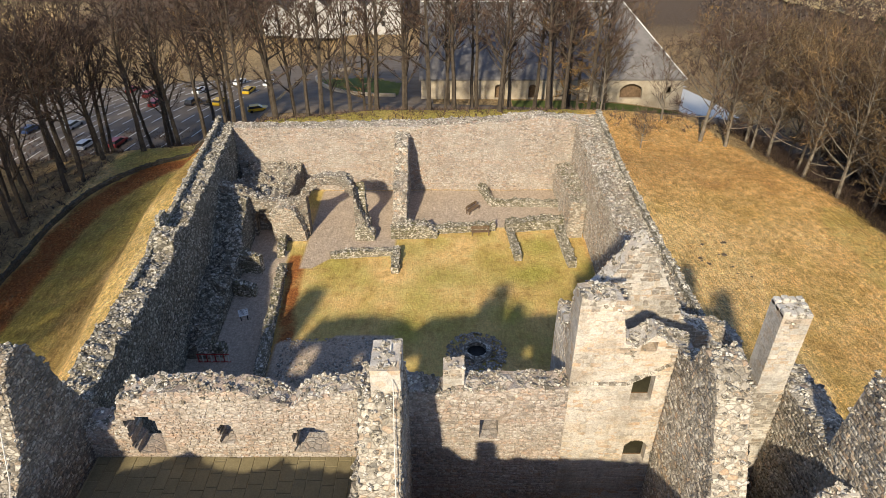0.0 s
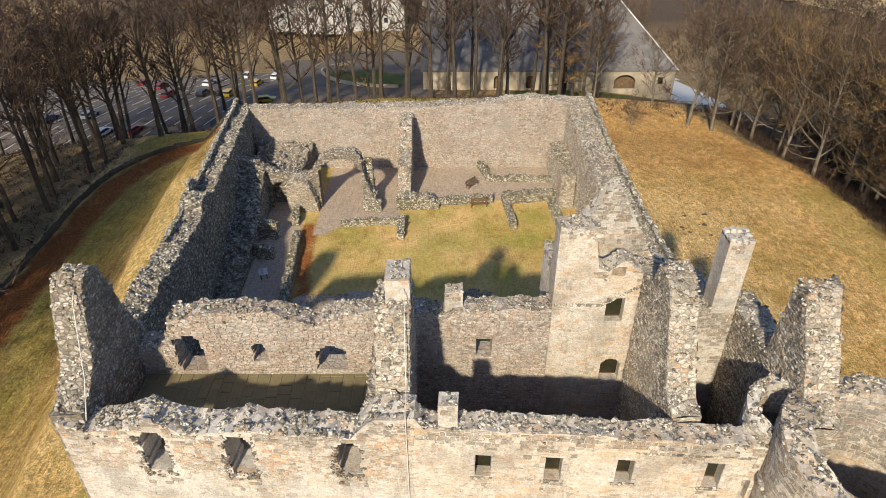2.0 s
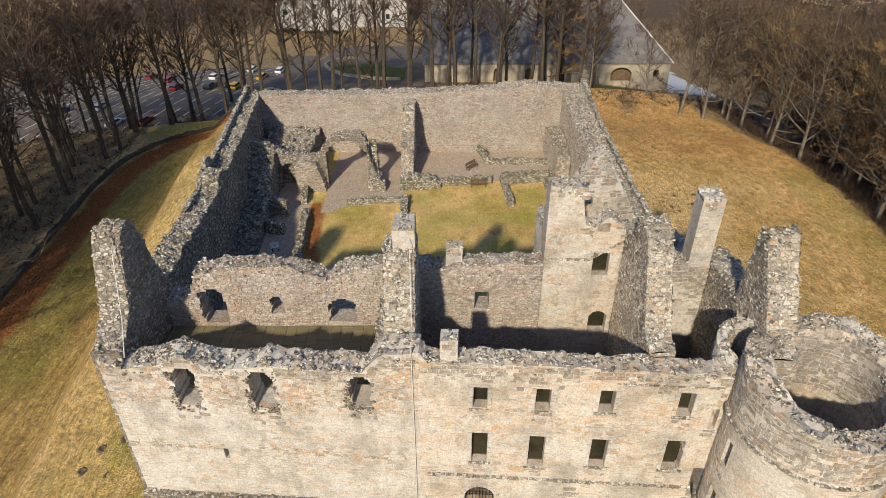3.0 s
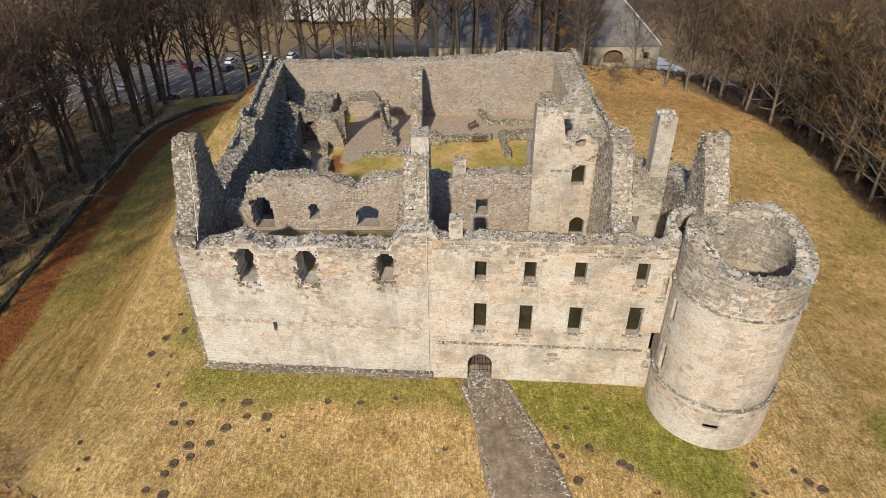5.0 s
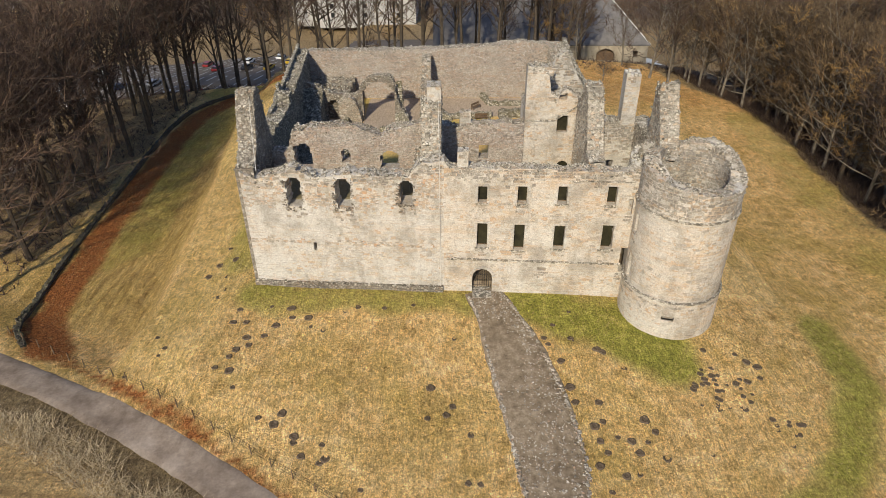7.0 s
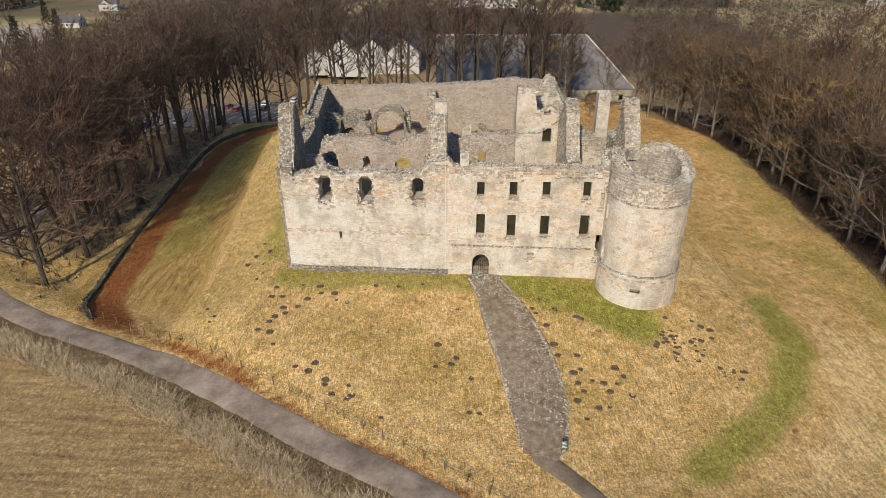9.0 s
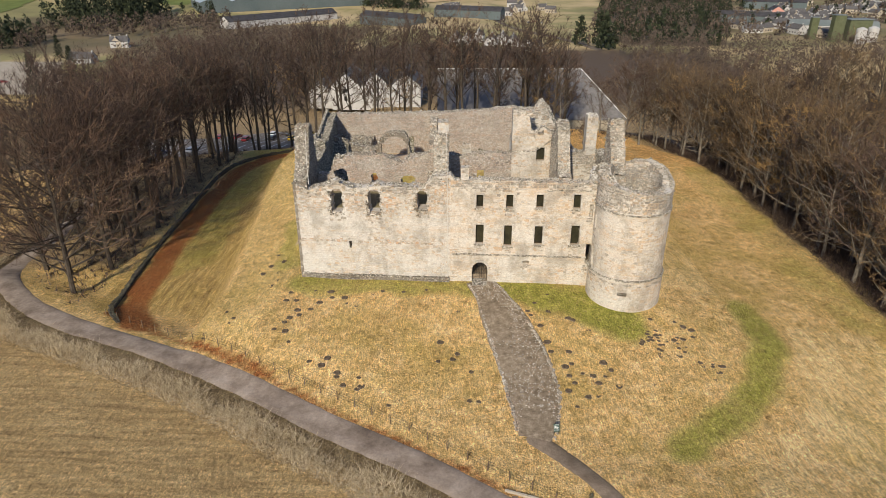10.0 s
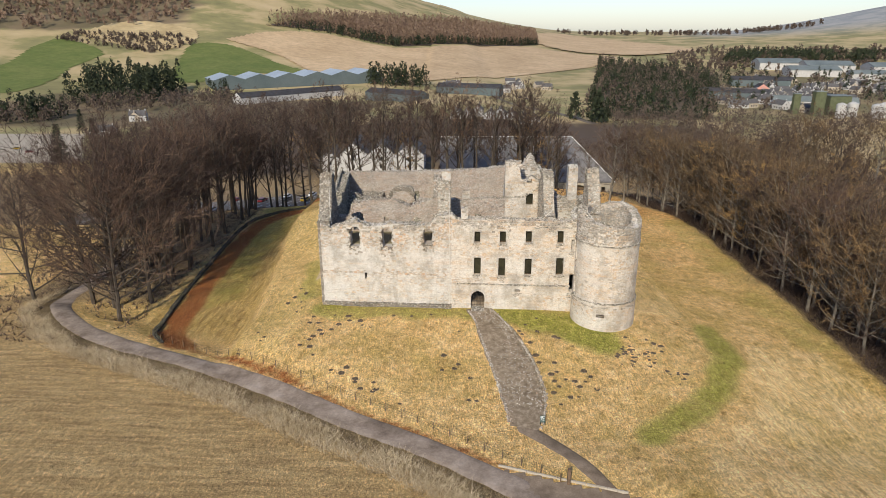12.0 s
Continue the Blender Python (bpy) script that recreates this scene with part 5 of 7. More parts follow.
masonry("wall_dyke", "mossy dry-stone dyke beyond the ditch, coloured dark for its shaded side", None, None, 0.55, [(0, 0.05), (7, 0.4), (length, 0.55)], -0.5, (), M_DYKE, 0.2, way, length, step=0.6, cap_mat=M_DYKE)
fence = thing("fence", "post and wire fence along the foot of the mound", "fence")
FENCE = [(-44.0, 12.6), (-35.0, 8.2), (-27.2, 3.9), (-15.1, -3.5), (-5.2, -9.5), (2.8, -14.9), (8.6, -18.9)]
length, way = chain(FENCE)
n = int(length / 2.1)
tops = []
for i in range(n + 1):
    p = way(length * i / n, random.uniform(-0.06, 0.06), 0)
    out = ([], [])
    tube([p - Vector((0, 0, 0.3)), p + Vector((random.uniform(-0.04, 0.04), 0, 0.95))], [0.06, 0.05], 6, out)
    part("post", out, M_WOOD, fence)
    tops.append(p)
for z in (0.35, 0.7, 1.0):
    out = ([], [])
    tube([p + Vector((0, 0, z)) for p in tops], [0.012] * len(tops), 3, out)
    part("wire", out, M_IRON, fence)
sheet("pavement_apron", [(3.4, -17.0), (7.0, -18.3), (11.0, -19.9), (15.2, -21.6), (17.5, -23.5), (17.0, -26.0), (9.5, -22.5), (4.2, -19.4)], 0.08, M_TRODDEN, "dark worn tarmac apron where the path meets the lane", "road", 0.5)
apron_kerb = thing("kerb", "low pale stone kerb along the apron", "kerb", kind="structure")
length, way = chain([(2.9, -16.4), (7.0, -18.0), (11.0, -19.6), (15.2, -21.3)])
for k in range(int(length / 0.95)):
    a, e = 0.95 * k + 0.02, 0.95 * (k + 1) - 0.02
    part("kerb_stone", blocks([[way(a, -0.1, -0.1), way(e, -0.1, -0.1), way(e, 0.1, -0.1), way(a, 0.1, -0.1), way(a, -0.08, 0.2), way(e, -0.08, 0.2), way(e, 0.08, 0.2), way(a, 0.08, 0.2)]]), M_SAND, apron_kerb)
gate_post = tagged(part("gate_post", slab((9.1, -19.4, tz(9.2, -19.3) - 0.3), (9.4, -19.1, tz(9.2, -19.3) + 1.7), 0.03), M_WOOD, None), "stout dark wooden gate post at the lane", "post")

rng = random.Random(21)
mole_vs, mole_fs = [], []
for r, z in ((1.1, -0.25), (0.86, 0.30), (0.62, 0.36), (0.34, 0.12)):
    for k in range(10):
        a, q = 0.628 * k, r * rng.uniform(0.86, 1.14)
        mole_vs.append((q * math.cos(a), q * math.sin(a), z * rng.uniform(0.7, 1.2)))
for n in range(3):
    mole_fs += [(n * 10 + k, n * 10 + (k + 1) % 10, n * 10 + 10 + (k + 1) % 10, n * 10 + 10 + k) for k in range(10)]
mole_fs.append(tuple(range(30, 40)))
LOOSE = [(-24.8, 23.2), (-23.3, 14.1), (-22.8, 15.2), (-20.6, 11.8), (-20.8, 10.1), (-23.4, 17.6), (-25.0, 20.1), (-25.7, 18.3), (-19.6, 10.1), (-23.4, 20.7), (-19.1, 8.2), (-18.7, 7.3), (-19.7, 6.8), (-20.1, 6.0), (-17.6, 8.4), (-21.0, 4.8), (-19.7, 4.5), (-19.0, 2.8), (-17.7, 12.2), (-16.8, 9.7), (-15.8, 12.0), (-15.5, 10.7), (-14.0, 10.7), (-13.6, 9.5), (-12.4, 9.0), (-10.7, 11.5), (-9.6, 12.1), (-7.1, 12.0), (-4.4, 12.4), (-16.3, 0.0), (-14.9, -0.6), (-14.4, 0.3), (-13.1, -1.7), (-13.1, -2.2), (-10.8, -2.5), (-10.4, -3.6), (-10.8, -3.9), (-12.3, -3.3), (-7.5, -6.1), (-2.8, -0.2), (-2.6, 2.7)]
RINGS = [(8.5, 5.5), (12.2, 6.5), (11.0, 1.3), (9.1, 1.3), (13.7, 4.7), (10.3, -0.9), (11.0, -0.5), (10.5, -2.2), (10.9, -3.2), (10.1, -4.3), (11.9, -1.9), (12.9, -2.2), (14.3, -0.3), (14.1, -2.3), (14.9, -1.4), (13.3, -3.2), (15.2, -3.7), (11.9, -5.1), (12.9, -5.0), (14.2, -4.7), (11.8, 6.8), (8.9, 2.8), (10.6, -6.4), (18.7, -3.4), (23.8, -4.4), (26.0, -1.6), (21.0, 6.7), (23.6, 6.3), (24.3, 5.5), (25.1, 5.0), (24.9, 3.8), (-0.8, 0.9), (0.6, -1.7), (-1.3, 0.1), (1.9, 0.4), (0.3, -5.7), (1.2, -5.8), (-0.6, 8.0)]
hills = [(x, y, rng.uniform(0.2, 0.4)) for x, y in LOOSE + RINGS]
for cx, cy, rx, ry, cnt in ((21.2, 2.6, 3.0, 2.2, 40), (24.5, -1.0, 2.4, 1.8, 9), (20.5, 48, 1.2, 4, 8), (29, 55, 3, 5, 12), (-30, 9, 4, 4, 4), (9.0, 9.0, 2.0, 3.0, 6)):
    for k in range(cnt):
        a, r = rng.uniform(0, 6.283), math.sqrt(rng.random())
        hills.append((cx + rx * r * math.cos(a), cy + ry * r * math.sin(a), 0.12 + 0.16 * rng.random()))
mole_me = None
for x, y, k in hills:
    m4 = Matrix.LocRotScale((x, y, tz(x, y) + 0.02), Euler((0, 0, rng.uniform(0, 6.28))), Vector((k * rng.uniform(0.8, 1.25), k, k * 0.45)))
    if mole_me is None:
        ob = part("molehill", (mole_vs, mole_fs), M_SOIL, None)
        mole_me = ob.data
    else:
        ob = new("molehill", mole_me)
    tagged(ob, "low dark molehill in the dry grass", "molehill", "molehills")
    ob.matrix_basis = m4


# ---- trees ----
def bare_tree(seed, H, first=0.35, limbs=18, wide=0.30, up=(25, 58), sub=5, twigs=7, fine=3, thick=1.0):
    """A leafless broadleaf: a trunk with limbs, and a crown of branches and fine twigs."""
    rng = random.Random(seed)
    wood, crown, boughs = ([], []), ([], []), ([], [])
    cv, cf = crown
    r0 = H * 0.0135
    pts, p = [], Vector((0, 0, -0.4))
    lean = Vector((rng.uniform(-0.05, 0.05), rng.uniform(-0.05, 0.05), 1))
    n = 9
    for i in range(n + 1):
        pts.append(p.copy())
        p = p + (lean + Vector((rng.uniform(-0.05, 0.05), rng.uniform(-0.05, 0.05), 0))) * (H * 0.9 / n)
    rad = [r0 * (1.25 if i == 0 else (1 - i / n) ** 0.75 + 0.06) for i in range(n + 1)]
    tube(pts, rad, 6, wood)

    def at(t):
        i = min(int(t * n), n - 1)
        return pts[i].lerp(pts[i + 1], t * n - i)

    def sliver(a, d, w):
        side = d.cross(Vector((rng.uniform(-1, 1), rng.uniform(-1, 1), rng.uniform(-1, 1)))).normalized() * w
        o = len(cv)
        cv.extend((tuple(a - side), tuple(a + side), tuple(a + d)))
        cf.append((o, o + 1, o + 2))

    def aside(d, ang):
        ax = d.cross(Vector((rng.uniform(-1, 1), rng.uniform(-1, 1), rng.uniform(-1, 1)))).normalized()
        return Matrix.Rotation(radians(ang), 3, ax) @ d

    for k in range(limbs):
        t = first + (0.99 - first) * ((k + rng.random()) / limbs) ** 0.9
        az, el = k * 2.4 + rng.uniform(-0.5, 0.5), radians(rng.uniform(*up))
        d = Vector((math.cos(az) * math.sin(el), math.sin(az) * math.sin(el), math.cos(el)))
        L = H * wide * (0.45 + 0.75 * math.sin(math.pi * min(1, (t - first) / (1 - first) * 0.75 + 0.2))) * rng.uniform(0.7, 1.15)
        a = at(t)
        lp = [a, a + d * L * 0.4, a + d * L * 0.75 + Vector((0, 0, 0.06 * L)), a + d * L + Vector((0, 0, 0.18 * L))]
        lr = r0 * 0.48 * (1.1 - t * 0.7)
        tube(lp, [lr, lr * 0.7, lr * 0.4, lr * 0.15], 4, boughs)
        for j in range(sub):
            u = rng.uniform(0.25, 1.0)
            q = lp[0].lerp(lp[3], u)
            e = aside(d, rng.uniform(25, 60))
            e.z += 0.25
            e.normalize()
            M = L * rng.uniform(0.28, 0.5) * (1.15 - u * 0.4)
            sp = [q, q + e * M * 0.5, q + e * M + Vector((0, 0, 0.1 * M))]
            tube(sp, [lr * 0.42, lr * 0.28, lr * 0.08], 3, crown)
            for i in range(twigs):
                w = rng.uniform(0.2, 1)
                b0 = sp[0].lerp(sp[2], w)
                f = aside(e, rng.uniform(20, 60))
                f.z += 0.2
                Bl = M * rng.uniform(0.3, 0.55)
                f = f.normalized() * Bl
                sliver(b0, f, 0.035 * thick)
                for h in range(fine):
                    sliver(b0 + f * rng.uniform(0.2, 0.95), aside(f, rng.uniform(20, 55)) * rng.uniform(0.5, 0.95), 0.025 * thick)
    return wood, crown, boughs


def needle_tree(seed, H, branches, wide, droop, sprays, size):
    """A conifer: a straight trunk and whorls of drooping branches with sprays."""
    rng = random.Random(seed)
    wood, crown = ([], []), ([], [])
    cv, cf = crown
    tube([Vector((0, 0, -0.3)), Vector((0, 0, H * 0.5)), Vector((0, 0, H))], [H * 0.014, H * 0.008, 0.02], 6, wood)
    for k in range(branches):
        t = 0.12 + 0.86 * (k + rng.random()) / branches
        az = k * 2.4 + rng.uniform(-0.4, 0.4)
        L = H * wide * (1 - t) ** 0.8 * rng.uniform(0.7, 1.15) + 0.3
        d = Vector((math.cos(az), math.sin(az), -droop + rng.uniform(-0.1, 0.15)))
        a = Vector((0, 0, H * t))
        tube([a, a + d * L], [0.05, 0.012], 3, crown)
        for i in range(sprays):
            q = a + d * L * rng.uniform(0.15, 1)
            e = (d + Vector((rng.uniform(-1, 1), rng.uniform(-1, 1), rng.uniform(-0.7, 0.3)))).normalized() * size * rng.uniform(0.6, 1.3)
            side = e.cross(Vector((rng.uniform(-1, 1), rng.uniform(-1, 1), rng.uniform(-1, 1)))).normalized() * size * 0.16
            o = len(cv)
            cv.extend((tuple(q - side), tuple(q + side), tuple(q + e)))
            cf.append((o, o + 1, o + 2))
    return wood, crown


def tree_kind(name, label, build, bark, leaf, category="tree"):
    ob = thing(name, label, category)
    part("trunk", build[0], bark, ob)
    cv, cf = build[1]
    bv, bf = build[2] if len(build) > 2 else ([], [])
    crown = part("crown", (cv + bv, cf + [tuple(i + len(cv) for i in f) for f in bf]), leaf, ob)
    crown.data.materials.append(bark)
    crown.data.polygons.foreach_set("material_index", np.array([0] * len(cf) + [1] * len(bf), np.int32))
    return ob


beeches = [tree_kind("bare_tree", "tall leafless tree with a dark trunk and brown twigs", bare_tree(i, 24, 0.2 + 0.06 * i, 20, 0.25, (25, 68), 5, 6, 2, 1.45), M_BARK, M_TWIG) for i in range(5)]
spreaders = [tree_kind("bare_tree", "broad leafless tree branching low beside the lane", bare_tree(30 + i, 24, 0.10, 28, 0.44, (35, 88), 7, 6, 3), M_BARK, M_TWIG) for i in range(2)]
oaks = [tree_kind("bare_tree", "leafless spreading tree with pale lichened branches", bare_tree(20 + i, 20, 0.14, 26, 0.38, (30, 78), 5, 6, 2, 1.5), M_PALEBARK, M_TWIG if i < 1 else M_PALETWIG) for i in range(4)]
far_oaks = [tree_kind("bare_tree", "bare brown tree in the wood beyond the road", bare_tree(50 + i, 18, 0.12, 22, 0.34, (30, 80), 4, 4, 1, 2.8), M_BARK, M_TWIG if i else M_PALETWIG) for i in range(3)]
larches = [tree_kind("larch", "leafless golden-brown larch on the slope", bare_tree(40 + i, 21, 0.15, 28, 0.2, (60, 95), 4), M_BARK, M_LARCH) for i in range(2)]
firs = [tree_kind("conifer", "dark green conifer with drooping branches", needle_tree(60 + i, 18, 80, 0.24, 0.35, 34, 1.0), M_BARK, M_FIR) for i in range(3)]
used = set()
rng = random.Random(77)


def plant(kinds, x, y, scale=1.0, group="woodland trees"):
    ob = kinds[rng.randrange(len(kinds))]
    m = Matrix.LocRotScale((x, y, tz(x, y)), Euler((0, 0, rng.uniform(0, 6.28))), None)
    s = scale * rng.uniform(0.86, 1.12)
    if ob.name not in used:
        used.add(ob.name)
        ob.matrix_basis = m
        c = ob
    else:
        c = copy_thing(ob, m)
    c.scale = (s, s, s * rng.uniform(0.95, 1.06))
    c["group"] = group


def stand(n, gap, inside, pick, box, scale=1.0):
    """Trees at chance places in a region of the plan, kept apart from one another."""
    done, tries = [], 0
    while len(done) < n and tries < n * 60:
        tries += 1
        x, y = rng.uniform(box[0], box[1]), rng.uniform(box[2], box[3])
        if inside(x, y) and all((x - a) ** 2 + (y - c) ** 2 > gap * gap for a, c in done):
            done.append((x, y))
            plant(pick(), x, y, scale)


for x, y, s in ((-51.5, 19.0, 1.0), (-55.5, 25.5, 1.0), (-50.5, 27.5, 0.9), (-59.0, 36.0, 1.0), (-53.0, 37.0, 0.95), (-60.0, 27.5, 0.95), (-65.5, 36.0, 1.0), (-58.0, 45.0, 0.95), (-70.0, 28.0, 0.9)):
    plant(spreaders, x, y, s)
stand(34, 5.0, lambda x, y: x < -49.5 and x > -50 - (y - 20) * 0.55, lambda: beeches, (-92, -49, 34, 96), 0.95)
stand(15, 4.6, lambda x, y: -49.5 > x > -58, lambda: beeches, (-58, -49, 38, 96), 1.0)
for x in np.arange(-46, 26, 3.9):
    xx, yy = x + rng.uniform(-1.2, 1.2), 102 - 0.25 * max(0, -x - 10) + rng.uniform(-2.0, 5)
    plant(beeches, xx, yy, 1.12)
stand(22, 4.8, lambda x, y: y > 106 - 0.25 * max(0, -x - 10) and not (-42 < x < -4 and y > 116), lambda: beeches if rng.random() < 0.85 else larches, (-52, 34, 92, 126), 1.12)
for x, y, s in ((28.5, 86.1, 0.32), (38.6, 90.2, 0.95), (41.8, 88.4, 0.8), (45.5, 88.0, 0.75), (44.5, 95.0, 0.9), (34.8, 97.5, 0.6), (25.1, 98.2, 0.6), (48.5, 80.0, 0.85)):
    plant(oaks, x, y, s)
for x, y in ((21.5, 110.0), (24.5, 113.0)):
    plant(larches, x, y, 1.15)
stand(34, 3.2, lambda x, y: x > 50.5, lambda: oaks if rng.random() < 0.9 else larches, (50, 58, -8, 70), 0.9)
stand(66, 4.4, lambda x, y: x > 55 + 0.9 * max(0, y - 62), lambda: oaks if rng.random() < 0.72 else (larches if rng.random() < 0.5 else beeches), (54, 112, -10, 120), 1.05)
road_at = bend([(24, 117), (38, 109), (48, 99), (56, 86), (62, 70)])
stand(30, 3.8, lambda x, y: x > 50.5 + 0.3 * max(0, y - 70) and away(np.array([(x, y)]), road_at)[0] > 3.5, lambda: oaks if rng.random() < 0.85 else beeches, (50, 92, 58, 112), 0.9)
stand(16, 3.2, lambda x, y: x > 51 - 0.22 * max(0, y - 62) and away(np.array([(x, y)]), road_at)[0] > 2.8, lambda: oaks, (44, 58, 56, 92), 0.85)
stand(7, 5, lambda x, y: True, lambda: firs, (112, 150, 170, 215), 0.9)
stand(46, 5.5, lambda x, y: x > 70 + 0.1 * (y - 100), lambda: far_oaks, (66, 150, 96, 200), 1.0)
stand(26, 7, lambda x, y: not -50 < x < 0, lambda: far_oaks if rng.random() < 0.8 else larches, (-70, 90, 212, 275), 0.9)
for x, y, k in ((-216, 284, 1.15), (-222, 332, 1.2), (-205, 300, 0.8), (-266, 398, 0.9)):
    plant(firs, x, y, k)


# ---- far woods, joined ----
def clumps(spots, seed, tri, size, tall, cone):
    """Far trees as many small slivers each: rounded bare crowns or pointed conifers."""
    rg = np.random.default_rng(seed)
    V, n = [], len(spots)
    for x, y, h in spots:
        u = rg.random(tri)
        a = rg.random(tri) * 6.283
        if cone:
            r = h * 0.27 * (1 - u) ** 0.8 * np.sqrt(rg.random(tri)) * 1.3
        else:
            r = h * 0.3 * np.sqrt(np.clip(np.sin(np.pi * (0.15 + 0.85 * u)), 0, 1)) * np.sqrt(rg.random(tri))
        z = terrain(x, y) + h * (0.06 + 0.92 * u if cone else 0.2 + 0.8 * u)
        c = np.stack([x + r * np.cos(a), y + r * np.sin(a), z], 1)
        d = rg.normal(size=(tri, 3, 3)) * size
        d[:, 2, 2] += tall * (-1 if cone else 1)
        V.append((c[:, None, :] + d).reshape(-1, 3))
    V = np.concatenate(V)
    return V.tolist(), np.arange(len(V)).reshape(-1, 3).tolist()


def area(n, poly, lo, hi, seed):
    rg = random.Random(seed)
    xs, ys = [p[0] for p in poly], [p[1] for p in poly]
    out = []
    while len(out) < n:
        x, y = rg.uniform(min(xs), max(xs)), rg.uniform(min(ys), max(ys))
        if within(np.array([(x, y)]), poly)[0]:
            out.append((x, y, rg.uniform(lo, hi)))
    return out


M_FARBROWN = simple("far_bare_crowns", [(0.2, (0.055, 0.04, 0.033)), (0.5, (0.095, 0.07, 0.056)), (0.8, (0.15, 0.115, 0.085))], 0.02, 0.95, 0, True, 0.5)
M_FARRED = simple("far_larch_crowns", [(0.2, (0.13, 0.085, 0.06)), (0.5, (0.20, 0.135, 0.095)), (0.8, (0.27, 0.19, 0.13))], 0.02, 0.95, 0, True, 0.5)
far_plan = [
    ("far bare woodland beyond the distillery", "M_FARBROWN", 0, 34, area(620, [(-190, 250), (-20, 250), (25, 300), (0, 400), (-60, 590), (-190, 480)], 8, 14, 1), 0.36),
    ("bare woodland on the valley side", "M_FARBROWN", 0, 26, area(420, [(-235, 420), (-190, 300), (-110, 300), (-110, 560), (-200, 560)], 8, 13, 2), 0.42),
    ("bare trees among the dark conifers", "M_FARBROWN", 0, 26, area(330, [(105, 455), (235, 450), (330, 760), (415, 1010), (300, 1290), (215, 920), (150, 640)], 12, 20, 16), 0.7),
    ("bare woodland round the village", "M_FARBROWN", 0, 34, area(620, [(95, 230), (175, 230), (200, 320), (330, 395), (380, 455), (125, 450)], 8, 14, 3), 0.38),
    ("tall dark conifers by the valley farms", "M_FIR", 1, 60, area(90, [(-372, 560), (-300, 600), (-315, 720), (-420, 700)], 24, 38, 4), 1.1),
    ("bare trees before the tall conifers", "M_FARBROWN", 0, 30, area(110, [(-375, 520), (-300, 510), (-205, 560), (-215, 640), (-300, 600)], 9, 17, 24), 0.7),
    ("dark trees at the valley's edge", "M_FIR", 1, 40, area(70, [(-470, 470), (-330, 450), (-330, 500), (-470, 560)], 14, 24, 14), 1.0),
    ("brown trees at the valley's edge", "M_FARBROWN", 0, 30, area(90, [(-470, 440), (-320, 425), (-330, 500), (-470, 540)], 9, 15, 25), 0.7),
    ("row of small pointed conifers before the stores", "M_FIR", 1, 60, area(9, [(-296, 655), (-240, 640), (-240, 650), (-296, 665)], 15, 22, 26), 0.8),
    ("small dark conifer clump in the stubble", "M_FIR", 1, 50, area(44, [(-112, 790), (-30, 720), (-28, 750), (-100, 815)], 18, 30, 5), 1.0),
    ("dark conifer wood beside the village", "M_FIR", 1, 52, area(400, [(120, 470), (215, 465), (330, 760), (415, 1010), (300, 1290), (215, 920), (150, 640)], 8, 19, 6), 0.8),
    ("single tall green conifers by the lane", "M_FIR", 1, 160, area(4, [(98, 448), (116, 448), (116, 470), (98, 470)], 22, 27, 15), 1.0),
    ("long plantation on the hill", "M_FARRED", 1, 20, area(2600, [(-340, 1205), (-232, 1240), (-101, 1215), (4, 1325), (227, 1701), (266, 2080), (104, 1887), (-50, 1604), (-191, 1416), (-307, 1280)], 20, 30, 7), 1.2),
    ("dark belt of plantation on the hill", "M_FIR", 1, 12, area(420, [(-340, 1192), (-232, 1225), (-101, 1193), (4, 1311), (227, 1690), (215, 1730), (4, 1350), (-101, 1235), (-232, 1262)], 13, 20, 8), 1.2),
    ("scrub and bare trees on the hill", "M_FARBROWN", 0, 16, area(260, [(-600, 960), (-440, 930), (-400, 1010), (-450, 1060), (-600, 1010)], 4, 8, 9), 0.9),
    ("brown moorland wood on the ridge", "M_FARRED", 0, 20, area(1900, [(-1300, 950), (-720, 965), (-590, 1055), (-470, 1155), (-560, 1500), (-900, 1900), (-1400, 1700)], 10, 18, 10), 1.6),
    ("trees among the village houses", "M_FARBROWN", 0, 24, area(300, [(240, 480), (700, 600), (1000, 960), (430, 1030), (300, 800)], 7, 13, 18), 0.8),
    ("dark conifers among the village houses", "M_FIR", 1, 30, area(130, [(230, 560), (700, 600), (1000, 960), (430, 1030), (300, 800)], 9, 17, 19), 0.9),
    ("hedgerow trees along the far fields", "M_FARBROWN", 0, 20, area(620, [(400, 1000), (900, 1050), (1500, 1250), (1300, 1500), (640, 1600), (430, 1330)], 9, 16, 11), 1.5),
    ("far trees along the valley", "M_FIR", 0, 20, area(260, [(500, 1180), (760, 1150), (900, 1330), (620, 1420)], 12, 20, 12), 1.8),
    ("far shelter belts", "M_FARBROWN", 0, 20, area(150, [(420, 2500), (1300, 2400), (1400, 2500), (420, 2600)], 12, 18, 13), 2.4),
]
for label, mname, cone, tri, spots, size in far_plan:
    mt = {"M_FARBROWN": M_FARBROWN, "M_FARRED": M_FARRED, "M_FIR": M_FIR}[mname]
    ob = part("far_wood", clumps(spots, len(label), int(tri * 1.7), size, size * 1.2, cone), mt, None)
    tagged(ob, label, "woodland", kind="stuff")


